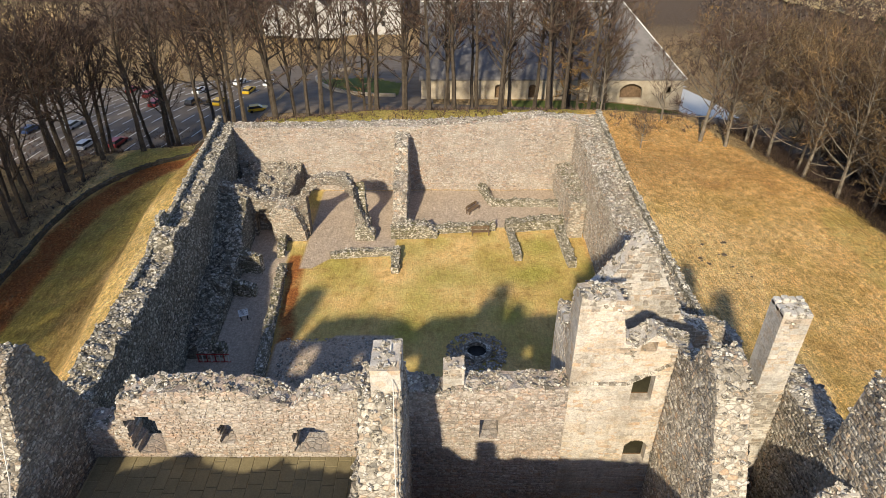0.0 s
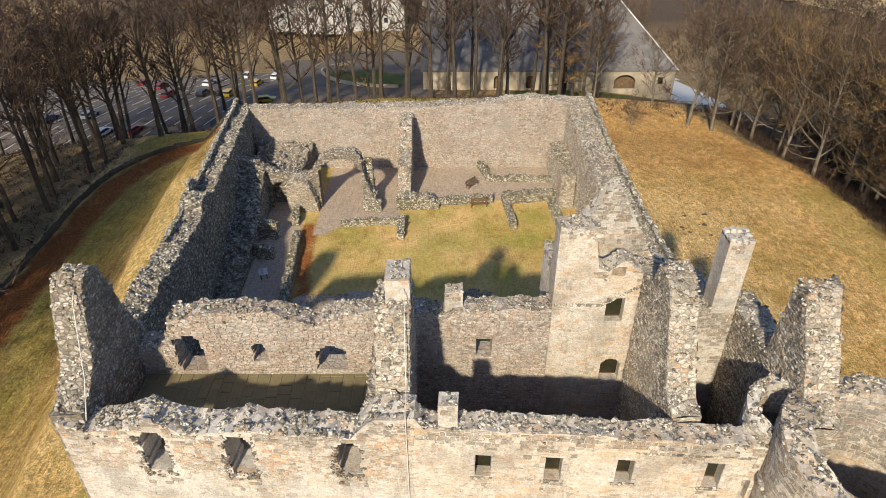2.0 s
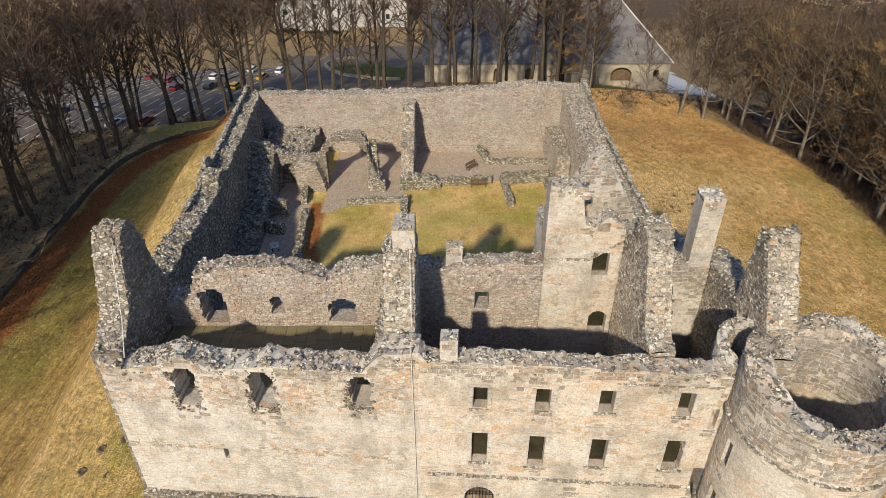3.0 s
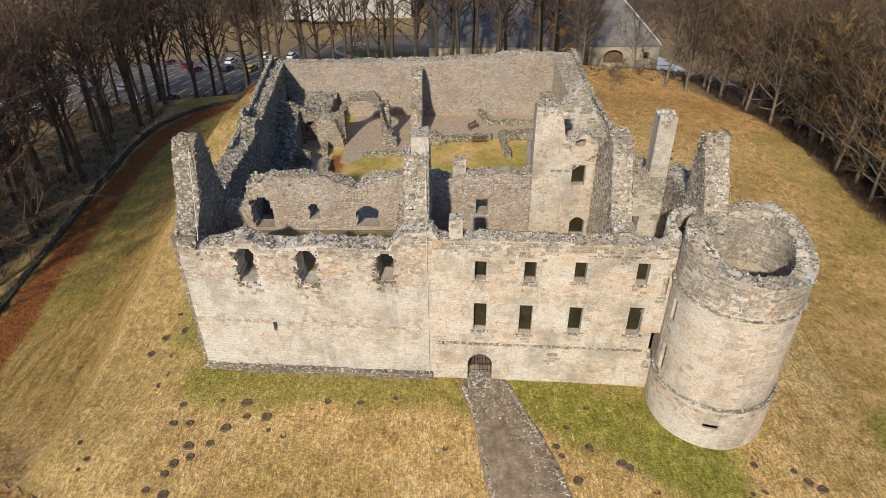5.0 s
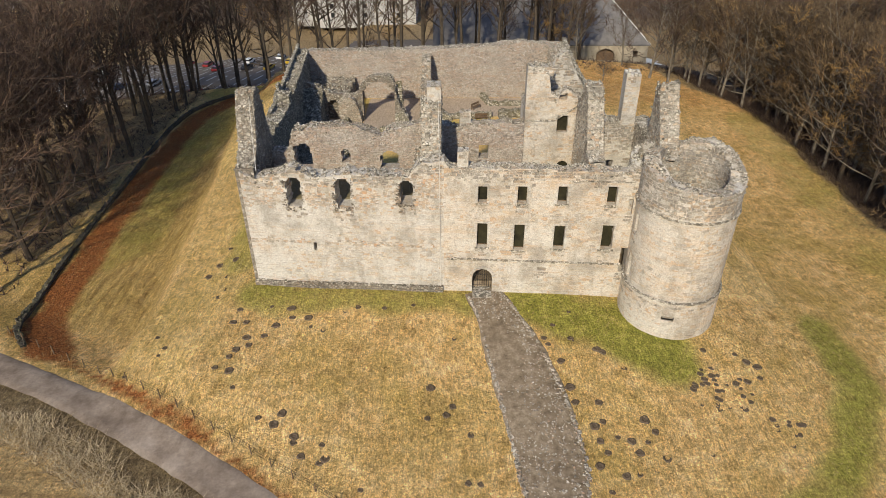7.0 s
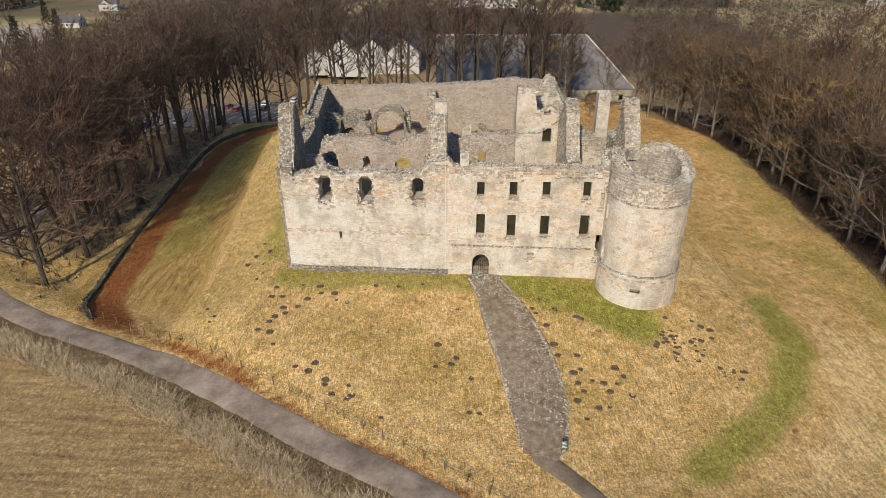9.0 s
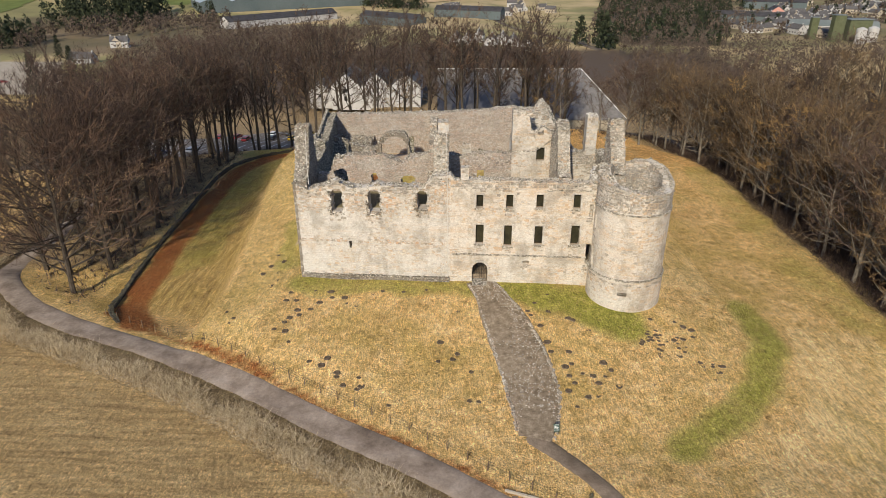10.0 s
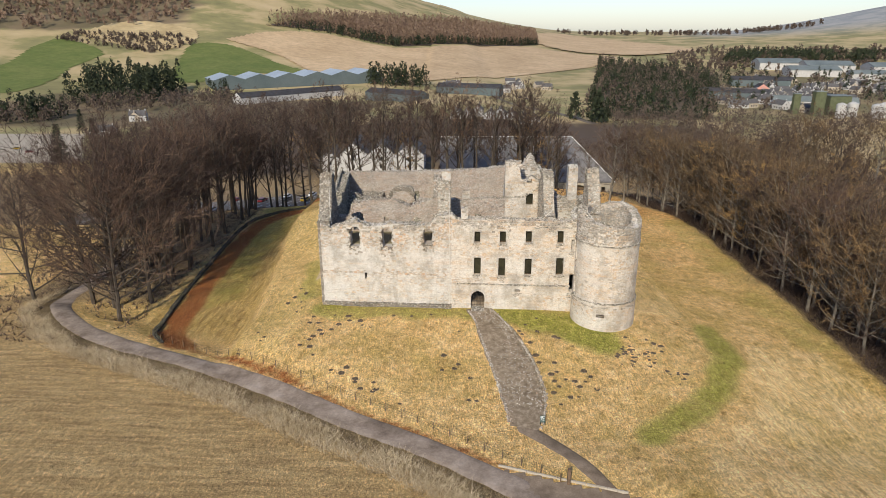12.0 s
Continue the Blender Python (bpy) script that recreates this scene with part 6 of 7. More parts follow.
# ---- buildings ----
def gable_house(name, label, w, d, eave, ridge, wall_m, roof_m, wins=(), doors=(), chimneys=(), group="", category="house"):
    """A house with its gable towards -y: walls, two roof slopes with thickness, windows let in, chimneys."""
    ob = thing(name, label, category, group=group)
    bm = bmesh.new()
    prof = [(-w / 2, -1.5), (w / 2, -1.5), (w / 2, eave), (0, ridge), (-w / 2, eave)]
    a = [bm.verts.new((x, -d / 2, z)) for x, z in prof]
    c = [bm.verts.new((x, d / 2, z)) for x, z in prof]
    bm.faces.new(a)
    bm.faces.new(c[::-1])
    for i in range(5):
        bm.faces.new((a[i], c[i], c[(i + 1) % 5], a[(i + 1) % 5]))
    bmesh.ops.recalc_face_normals(bm, faces=bm.faces)
    part("wall", bm, wall_m, ob)
    sl = (ridge - eave) / (w / 2)
    for sx in (-1, 1):
        bm = bmesh.new()
        o = 0.3
        pts = [(0, ridge + 0.03), (sx * (w / 2 + o), eave - o * sl + 0.03), (sx * (w / 2 + o), eave - o * sl + 0.25), (0, ridge + 0.28)]
        f = [bm.verts.new((x, -d / 2 - 0.2, z)) for x, z in pts]
        g = [bm.verts.new((x, d / 2 + 0.2, z)) for x, z in pts]
        bm.faces.new(f)
        bm.faces.new(g[::-1])
        for i in range(4):
            bm.faces.new((f[i], g[i], g[(i + 1) % 4], f[(i + 1) % 4]))
        bmesh.ops.recalc_face_normals(bm, faces=bm.faces)
        part("roof", bm, roof_m, ob)
    for x, z, ww, hh in wins:
        win = part("window", slab((x - ww / 2 - 0.08, -d / 2 - 0.05, z - 0.08), (x + ww / 2 + 0.08, -d / 2 + 0.05, z + hh + 0.08)), M_SLATE, ob)
        part("pane", slab((x - ww / 2, -d / 2 - 0.07, z), (x + ww / 2, -d / 2 - 0.02, z + hh)), M_GLASS, win)
    for y, z, ww, hh in doors:
        for sx in (-1, 1):
            win = part("window", slab((sx * (w / 2 - 0.05), y - ww / 2 - 0.08, z - 0.08), (sx * (w / 2 + 0.05), y + ww / 2 + 0.08, z + hh + 0.08)), M_SLATE, ob)
            part("pane", slab((sx * (w / 2 - 0.02), y - ww / 2, z), (sx * (w / 2 + 0.07), y + ww / 2, z + hh)), M_GLASS, win)
    for y in chimneys:
        part("chimney", slab((-0.45, y - 0.35, ridge - 0.5), (0.45, y + 0.35, ridge + 1.1), 0.03), wall_m, ob)
    return ob


gb = tz(-33, 231) + 0.6
for i, (x, wn_) in enumerate(((-46.2, 13.0), (-33.2, 13.0), (-20.2, 13.0))):
    ob = gable_house("distillery_hall", "large white gabled hall with a dark slate roof", wn_, 26, 8.8, 14.2, M_WHITE, M_SLATE, ((-0.6, 6.2, 1.5, 1.5), (-0.4, 2.6, 1.2, 1.6)), (), (), "white halls", "building")
    ob.matrix_basis = pose(x, 243, gb)
ob = gable_house("distillery_hall", "lower white gabled hall at the row's end", 10, 20, 6.0, 9.5, M_WHITE, M_SLATE, ((0, 3.5, 1.2, 1.4),), (), (), "white halls", "building")
ob.matrix_basis = pose(-58, 243, gb)

M_ROOFGREY = simple("pale_worn_slate", [(0.3, (0.125, 0.118, 0.115)), (0.7, (0.22, 0.21, 0.205))], 0.6, 0.7, 0.02)
ware = thing("warehouse", "long pale stone warehouse with arched doors and a slate roof", "building", (22.5, 137.5, tz(22.5, 131) + 0.3))
wl, wway = straight((-27, -7.5), (27, -7.5))
ww = Wall(wl, 0.7, [(0, 4.0), (54, 4.0)], -2.5, [(9 + 27 - 20, 0.0, 3.0, 1.6, True, 0), (27 - 4.0, 0, 3.0, 1.6, True, 0), (27 + 3.2, 0, 3.0, 1.7, True, 0), (27 + 16.4, 0, 3.1, 4.6, True, 0), (27 + 24, 1, 2.6, 1.2, False, 0)], 0.0, 3, wway)
part("wall", ww.mesh(), M_SAND, ware)
for p0, p1 in (((-27, 19.8, -2.5), (27, 20.5, 4)), ((-27, -7.1, -2.5), (-26.3, 19.8, 4)), ((26.3, -7.1, -2.5), (27, 19.8, 4))):
    part("wall", slab(p0, p1), M_SAND, ware)
for q in (((-27.4, -8.0, 3.9), (27.4, -8.0, 3.9), (16, 7.5, 15.6), (-27.4, 7.5, 15.6)), ((27.4, 21.0, 3.9), (-27.4, 21.0, 3.9), (-27.4, 7.5, 15.6), (16, 7.5, 15.6)), ((27.4, -8.0, 3.9), (27.4, 21.0, 3.9), (16, 7.5, 15.6))):
    bm = bmesh.new()
    f = bm.faces.new([bm.verts.new(p) for p in q])
    ext = bmesh.ops.extrude_face_region(bm, geom=[f])
    for v in ext["geom"]:
        if isinstance(v, bmesh.types.BMVert):
            v.co.z += 0.25
    bmesh.ops.recalc_face_normals(bm, faces=bm.faces)
    part("roof", bm, M_ROOFGREY, ware)
for a, c in (((27.4, -8.0, 4.2), (16, 7.5, 15.9)), ((27.4, 21.0, 4.2), (16, 7.5, 15.9)), ((-27.4, 7.5, 15.9), (16, 7.5, 15.9)), ((3, -8, 4.2), (3, 7.4, 15.9))):
    out = ([], [])
    tube([Vector(a), Vector(c)], [0.14, 0.14], 4, out)
    part("ridge_flashing", out, M_PANEL, ware)
part("wall", ([(x, y, z) for x in (-27, -26.4) for y, z in ((-7.5, 3.9), (20.5, 3.9), (7.5, 15.4))], [(0, 2, 1), (3, 4, 5), (0, 1, 4, 3), (1, 2, 5, 4), (2, 0, 3, 5)]), M_SAND, ware)
for p0, p1 in (((11.8, -6.6, -0.5), (20.6, -6.5, 3.4)), ((-12, -6.6, -0.5), (8, -6.5, 3.4))):
    part("door", slab(p0, p1), M_WOOD, ware)
glasshouse = thing("roof_light_hall", "slate and glass roofed hall behind the warehouse", "building", (42, 174, tz(42, 174)))
part("wall", slab((-12, -12, -2), (12, 12, 6)), M_SAND, glasshouse)
for k in range(3):
    x = -8 + k * 8
    for sx in (-1, 1):
        bm = bmesh.new()
        vs = [bm.verts.new(p) for p in ((x, -12.3, 9.2), (x, 12.3, 9.2), (x + sx * 4.0, 12.3, 6.0), (x + sx * 4.0, -12.3, 6.0))]
        f = bm.faces.new(vs)
        ext = bmesh.ops.extrude_face_region(bm, geom=[f])
        for v in ext["geom"]:
            if isinstance(v, bmesh.types.BMVert):
                v.co.z -= 0.2
        bmesh.ops.recalc_face_normals(bm, faces=bm.faces)
        part("roof", bm, M_SHED if k != 1 else M_SLATE, glasshouse)

cottages = []
for i, (wm, rm, w, d, e, r) in enumerate(((M_WHITE, M_SLATE, 8, 13, 4.6, 8.2), (M_SAND, M_SLATE, 7.5, 12, 4.2, 7.6), (M_WHITE, M_SLATE, 9, 16, 3.2, 6.8))):
    cottages.append(gable_house("cottage", ("white rendered cottage with a slate roof", "sandstone cottage with a slate roof", "low white cottage with a slate roof")[i], w, d, e, r, wm, rm,
                                ((-1.6, 1.0, 1.0, 1.3), (1.6, 1.0, 1.0, 1.3), (0, 4.0, 0.9, 1.1)), ((-3, 1, 1.0, 1.3), (0, 1, 1.0, 1.3), (3, 1, 1.0, 1.3)), (-d / 2 + 0.6, d / 2 - 0.6), "village houses"))
placed = 0
rngh = random.Random(5)
for cx, cy, rx, ry, cnt in ((-257, 463, 6, 4, 2), (-240, 390, 8, 5, 1), (30, 700, 40, 20, 6), (95, 760, 25, 60, 7), (300, 560, 35, 50, 16), (350, 620, 55, 60, 26), (430, 720, 70, 60, 20), (480, 820, 90, 70, 14)):
    for k in range(cnt):
        x, y = cx + rngh.uniform(-rx, rx), cy + rngh.uniform(-ry, ry)
        m4 = pose(x, y, tz(x, y) + 0.2, 0, 0, rngh.choice((0, 90, 20, 70, 110)) + rngh.uniform(-8, 8))
        if placed < 3:
            cottages[placed].matrix_basis = m4
        else:
            copy_thing(cottages[rngh.randrange(3)], m4)
        placed += 1
for i in range(8):
    x, y = 4 + i * 8.6, 436 + 7.5 * (i % 3)
    copy_thing(cottages[2 if i % 2 else 0], pose(x, y, tz(x, y) + 0.2, 0, 0, -8))
for i in range(6):
    ob = gable_house("storage_shed", "large blue-grey sheeted bonded store with a low gable", 24, 60, 9, 13.5, M_SHEDWALL, M_SHED, (), (), (), "bonded stores", "shed") if i == 0 else copy_thing(shed0, Matrix())
    if i == 0:
        shed0 = ob
    x, y = -272 + i * 31.0, 735 + i * 18.0
    ob.matrix_basis = Matrix.LocRotScale((x, y, tz(x, y - 25) + 0.5), Euler((0, 0, radians(30))), None)
    ob.scale = (1.5, 0.9, 1.2)
M_DARKROOF = simple("dark_wet_slate", [(0.3, (0.035, 0.034, 0.036)), (0.7, (0.075, 0.072, 0.075))], 0.2, 0.75, 0)
M_GREENROOF = simple("weathered_green_sheeting", [(0.3, (0.13, 0.155, 0.15)), (0.7, (0.21, 0.235, 0.225))], 0.05, 0.6, 0)
M_OLIVE = simple("olive_painted_steel", [(0.3, (0.085, 0.095, 0.05)), (0.7, (0.125, 0.135, 0.075))], 0.3, 0.5, 0)
M_PINK = simple("salmon_render", [(0.3, (0.50, 0.25, 0.20)), (0.7, (0.62, 0.33, 0.26))], 0.5, 0.9, 0)
ob = gable_house("long_store", "long white-gabled store with a dark slate roof", 17, 128, 6, 10.5, M_WHITE, M_DARKROOF, (), (), (), "", "shed")
ob.matrix_basis = pose(-170, 638, tz(-170, 638) + 0.3, 0, 0, -43)
ob = gable_house("pink_house", "salmon pink gabled building among slate roofs", 13, 20, 7, 11.5, M_PINK, M_DARKROOF, (), (), (), "", "house")
ob.matrix_basis = pose(352, 690, tz(352, 690) + 0.3, 0, 0, -12)
for i, (x, y, rot, wide, roof) in enumerate(((545, 950, 80, 2.4, 0), (610, 1030, 78, 3.0, 0), (690, 990, 82, 2.6, 0), (560, 1090, 80, 3.2, 0), (600, 880, 75, 1.6, 0), (-55, 600, 52, 1.0, 1), (20, 640, 70, 0.9, 1), (335, 545, 70, 1.0, 0), (400, 800, 75, 1.3, 1), (300, 640, 60, 0.8, 1))):
    if i in (0, 5):
        ob = gable_house("warehouse_shed", ("broad green-grey roofed warehouse in the valley", "long dark-roofed warehouse in the valley")[i > 0], 18, 70, 6, 9.5, M_SHEDWALL if i else M_WHITE, M_DARKROOF if i else M_GREENROOF, (), (), (), "valley warehouses", "shed")
        if i == 0:
            shed1 = ob
        else:
            shed2 = ob
    else:
        ob = copy_thing(shed2 if roof else shed1, Matrix())
    ob.matrix_basis = pose(x, y, tz(x, y) + 0.5, 0, 0, rot)
    ob.scale = (wide, 1.0, 0.8 + 0.3 * wide)
for i, (x, y) in enumerate(((322, 478), (336, 486), (346, 470), (358, 480))):
    out = ([], [])
    z = tz(x, y)
    tube([Vector((x, y, z - 1)), Vector((x, y, z + 11)), Vector((x, y, z + 12.5))], [4, 4, 0.6], 16, out)
    tagged(part("storage_tank", out, M_WHITE, None), "pale upright steel tank at the distillery", "tank", "steel tanks")
for x, y, w, h in ((310, 492, 4.5, 20), (330, 500, 9, 16), (298, 505, 3.0, 17)):
    z = tz(x, y)
    silo = thing("silo", "tall olive-green steel silo tower at the distillery", "silo", (x, y, z), "olive silos")
    part("body", slab((-w, -w * 0.7, -1), (w, w * 0.7, h), 0.4), M_OLIVE, silo)
    part("roof", slab((-w * 1.03, -w * 0.75, h), (w * 1.03, w * 0.75, h + 0.6), 0.1), M_GREENROOF, silo)


# ---- fields, car park and cars ----
M_PASTURE = simple("green_pasture", [(0.3, (0.11, 0.145, 0.035)), (0.7, (0.17, 0.19, 0.055))], 0.02, 0.95, 0, False, 0.12)
M_STUBBLE = simple("pale_stubble", [(0.3, (0.46, 0.325, 0.185)), (0.7, (0.60, 0.44, 0.265))], 0.012, 0.95, 0, False, 0.1)
M_BRACKEN = simple("bleached_bracken", [(0.3, (0.40, 0.30, 0.15)), (0.7, (0.60, 0.47, 0.26))], 0.02, 0.95, 0, False, 0.1)
M_FLOOR = simple("dark_plantation_floor", [(0.3, (0.07, 0.052, 0.04)), (0.7, (0.12, 0.09, 0.068))], 0.03, 0.95, 0, False, 0.2)
fields = [("ground_plantation", M_FLOOR, "dark needle-strewn floor of the hill plantation", [(-340, 1205), (-232, 1240), (-101, 1215), (4, 1325), (227, 1701), (266, 2080), (104, 1887), (-50, 1604), (-191, 1416), (-307, 1280)]),
          ("ground_pasture", M_PASTURE, "smooth green pasture on the valley side", [(-760, 560), (-506, 619), (-474, 702), (-500, 820), (-498, 900), (-553, 956), (-600, 965), (-602, 900), (-585, 760), (-760, 760)]),
          ("ground_pasture_upper", M_PASTURE, "green pasture above the bonded stores", [(-356, 776), (-407, 974), (-394, 1027), (-341, 1016), (-247, 920), (-199, 866), (-279, 830), (-313, 754)]),
          ("ground_stubble", M_STUBBLE, "pale ploughed stubble on the hill's foot", [(-373, 1063), (-321, 1160), (-232, 1215), (-101, 1185), (4, 1290), (200, 1600), (387, 1360), (263, 1164), (87, 923), (-55, 773), (-158, 883), (-195, 880), (-270, 990)]),
          ("ground_stubble_far", M_STUBBLE, "far pale sunlit field", [(250, 2100), (421, 2424), (618, 1684), (505, 1509), (391, 1470), (240, 1700)]),
          ("ground_rough_field", M_BRACKEN, "bleached rough field beyond the wood", [(150, 300), (178, 258), (228, 283), (289, 383), (235, 385), (197, 335)]),
          ("ground_bracken", M_BRACKEN, "bleached bracken slope below the hill wood", [(-596, 1008), (-557, 1122), (-457, 1116), (-417, 1054), (-435, 956), (-508, 969)])]
for name, fm, label, poly in fields:
    sheet(name, bend(poly + poly[:1], 3), (0.5 if "pasture" in name else 0.9) if "far" not in name else 2.5, fm, label, "field", 5.0 if "far" not in name else 14.0)
sheet("pavement_car_park", [(-118, 100), (-58, 100), (-40, 108), (-30, 122), (-34, 168), (-118, 176)], 0.12, M_CARPARK, "grey tarmac car park with white bay lines", "car park", 2.0)
ribbon("road_valley", [(-36, 126), (-18, 122.5), (4, 121.5), (24, 117), (38, 109), (48, 99), (56, 86), (62, 70)], [8, 8, 7, 7, 8, 9, 7, 6], 0.15, M_CARPARK, "grey tarmac road curving round the mound")
sheet("pavement_forecourt", [(-46, 128), (-2, 125), (-2, 198), (-50, 198)], 0.10, M_CARPARK, "tarmac forecourt before the white halls", "forecourt", 2.0)
sheet("pavement_service_yard", [(50, 104), (62, 112), (66, 190), (53, 190), (51, 140)], 0.14, M_PANEL, "pale concrete service road by the warehouse", "yard", 2.0)
sheet("pavement_depot", [(-330, 285), (-205, 285), (-262, 392), (-340, 392)], 0.3, M_SAND, "pale sandy depot yard", "yard", 4.0)
ribbon("road_village", [(112, 440), (96, 500), (70, 560), (48, 620), (40, 690)], [6, 6, 6, 6, 6], 0.3, M_CARPARK, "grey road climbing past the cottages", step=4.0)
rngc = random.Random(15)
car_park = bpy.data.objects["pavement_car_park"]
for row in range(8):
    y0 = 106 + row * 8.2
    for k in range(22):
        x = -112 + k * 3.0 + row * 1.3
        if x > -44:
            continue
        vs = [(x - 0.11, y0), (x + 0.11, y0), (x + 0.9 + 0.11, y0 + 5), (x + 0.9 - 0.11, y0 + 5)]
        part("bay_line", ([(p, q, tz(p, q) + 0.15 + e) for e in (0, 0.02) for p, q in vs], [(4, 5, 6, 7), (0, 1, 5, 4), (1, 2, 6, 5), (2, 3, 7, 6), (3, 0, 4, 7)]), M_PAINT, car_park)


def car(colour, i):
    m, nt, b = mat("car_paint_%s" % colour[0], 0.35)
    f = tex_noise(nt, 2.0, 3, 0.5)
    nt.links.new(ramp(nt, f, [(0.3, tuple(c * 0.85 for c in colour[1])), (0.7, colour[1])]), b.inputs["Base Color"])
    b.inputs["Coat Weight"].default_value = 0.5
    ob = thing("car", "%s hatchback parked on the tarmac" % colour[0], "car", group="parked cars")
    bm = bmesh.new()
    prof = [(-2.1, 0.35), (2.1, 0.35), (2.15, 0.75), (1.1, 0.95), (-1.95, 0.98), (-2.12, 0.8)]
    a = [bm.verts.new((x, -0.86, z)) for x, z in prof]
    c = [bm.verts.new((x, 0.86, z)) for x, z in prof]
    bm.faces.new(a), bm.faces.new(c[::-1])
    for k in range(6):
        bm.faces.new((a[k], a[(k + 1) % 6], c[(k + 1) % 6], c[k]))
    bmesh.ops.recalc_face_normals(bm, faces=bm.faces)
    bmesh.ops.bevel(bm, geom=list(bm.edges), offset=0.07, segments=2, affect="EDGES")
    part("body", bm, m, ob)
    for mt, nm, lo, hi, inset in ((M_GLASS, "cabin_glass", 0.93, 1.38, 0.0), (m, "roof", 1.37, 1.44, 0.02)):
        bm = bmesh.new()
        k = (lo - 0.93) / 0.5
        k2 = (hi - 0.93) / 0.5
        q = [(1.05 - 0.75 * k, 0.8 - 0.14 * k, lo), (-1.9 + 0.3 * k, 0.8 - 0.14 * k, lo), (1.05 - 0.75 * k2, 0.8 - 0.14 * k2, hi), (-1.9 + 0.3 * k2, 0.8 - 0.14 * k2, hi)]
        vs = [bm.verts.new((x, s * y, z)) for x, y, z in q for s in (-1, 1)]
        bmesh.ops.convex_hull(bm, input=vs)
        part(nm, bm, mt, ob)
    for x in (-1.35, 1.35):
        for s in (-1, 1):
            out = ([], [])
            tube([Vector((x, s * 0.70, 0.32)), Vector((x, s * 0.88, 0.32))], [0.32, 0.32], 12, out)
            part("wheel", (out[0], out[1] + [tuple(range(12))[::-1], tuple(range(12, 24))]), M_IRON, ob)
    for s in (-0.6, 0.6):
        part("headlight", slab((2.05, s - 0.15, 0.62), (2.14, s + 0.15, 0.74), 0.02), M_PANEL, ob)
    return ob


cars = [car(c, i) for i, c in enumerate((("white", (0.7, 0.7, 0.7)), ("red", (0.25, 0.03, 0.03)), ("dark blue", (0.03, 0.05, 0.12)), ("silver", (0.42, 0.43, 0.45)), ("black", (0.02, 0.02, 0.025)), ("yellow", (0.55, 0.36, 0.03))))]
spots = [(-66, 110.5, 80), (-60, 110.5, 80), (-84, 123.5, 80), (-75, 123.5, 80), (-55, 136.5, 80), (-49, 136.5, 80), (-63, 136.5, 80), (-90, 110.5, 80), (-97, 110.5, 80), (-46, 149, 80), (-58, 149.5, 80), (-70, 149.5, 80), (-80, 162, 80),
         (-44, 160, 80), (-52, 162, 80), (-39, 130, 20), (-255, 318, 10), (-270, 330, 60), (80, 632, 20), (86, 640, 40), (92, 628, 80), (75, 645, 30)]
for i, (x, y, rot) in enumerate(spots):
    m4 = pose(x, y, tz(x, y) + 0.2, 0, 0, rot)
    if i < len(cars):
        cars[i].matrix_basis = m4
    else:
        copy_thing(cars[rngc.randrange(len(cars))], m4)
kerb = thing("low_wall", "low pale stone wall curving round the forecourt lawn", "wall", kind="structure")
length, way = chain([(-10.0, 131.5), (-17.3, 132.6), (-24.7, 138.1), (-30.1, 150.5), (-29.0, 160.0), (-24.0, 168.0)])
kw = Wall(length, 0.5, [(0, 0.8), (length, 0.9)], -0.6, (), 0.05, 2, way)
part("coping", kw.mesh(), M_SAND, kerb)
M_LAWN = simple("mown_green_lawn", [(0.3, (0.06, 0.085, 0.015)), (0.7, (0.11, 0.135, 0.03))], 0.8, 0.95, 0.03)
sheet("ground_lawn", [(-10.0, 132.5), (-17.0, 133.6), (-24.0, 139.0), (-29.0, 150.0), (-18.0, 154.0), (-10.0, 146.0)], 0.18, M_LAWN, "mown green lawn inside the forecourt wall", "lawn", 1.5)
sheet("ground_verge", [(14, 122), (50, 120), (50, 128.5), (14, 129)], 0.16, M_LAWN, "green verge before the warehouse", "lawn", 2.0)


# ---- grass and stalks ----
def tufts(n, seed, inside, box, size, blades=3, lean=0.5, thin=0.16):
    rg = np.random.default_rng(seed)
    P = np.column_stack([rg.uniform(box[0], box[1], n), rg.uniform(box[2], box[3], n)])
    P = P[inside(P)]
    n = len(P)
    z = terrain(P[:, 0], P[:, 1])
    base = np.column_stack([P, z])
    base = np.repeat(base, blades, 0)
    k = len(base)
    h = rg.uniform(0.6, 1.3, k) * size
    d = np.column_stack([rg.normal(0, lean, k) * h, rg.normal(0, lean, k) * h, h])
    a = rg.uniform(0, 6.283, k)
    side = np.column_stack([np.cos(a), np.sin(a), np.zeros(k)]) * size * thin
    off = np.column_stack([rg.normal(0, size * 0.3, k), rg.normal(0, size * 0.3, k), np.full(k, -0.03)])
    V = np.stack([base + off - side, base + off + side, base + off + d], 1).reshape(-1, 3)
    return V.tolist(), np.arange(len(V)).reshape(-1, 3).tolist()


lawn_clear = lambda P: (away(P, ROAD) > 2.3) & (away(P, PATH) > 2.6) & (away(P, TRACK) > 1.2) & ~((P[:, 0] > -26) & (P[:, 0] < 18.5) & (P[:, 1] > 14) & (P[:, 1] < 70)) & (np.hypot(P[:, 0] - TC[0], P[:, 1] - TC[1]) > 5)
mound = lambda P: lawn_clear(P) & (P[:, 0] > -47.0) & (P[:, 0] < 48.5) & (away(P, DITCH_WALL) > 1.2)
tagged(part("grass", tufts(95000, 5, mound, (-47, 49, -28, 100), 0.15, 2, 0.8, 0.12), M_TUFT, None), "dry pale grass over the castle mound", "grass", kind="stuff")
verge = lambda P: (away(P - (-2.1, -3.7), bend(ROAD)) < 1.7) & (away(P, bend(ROAD)) > 2.9 + 0.9 * np.sin(P[:, 0] * 0.7) * np.sin(P[:, 0] * 0.23 + 1))
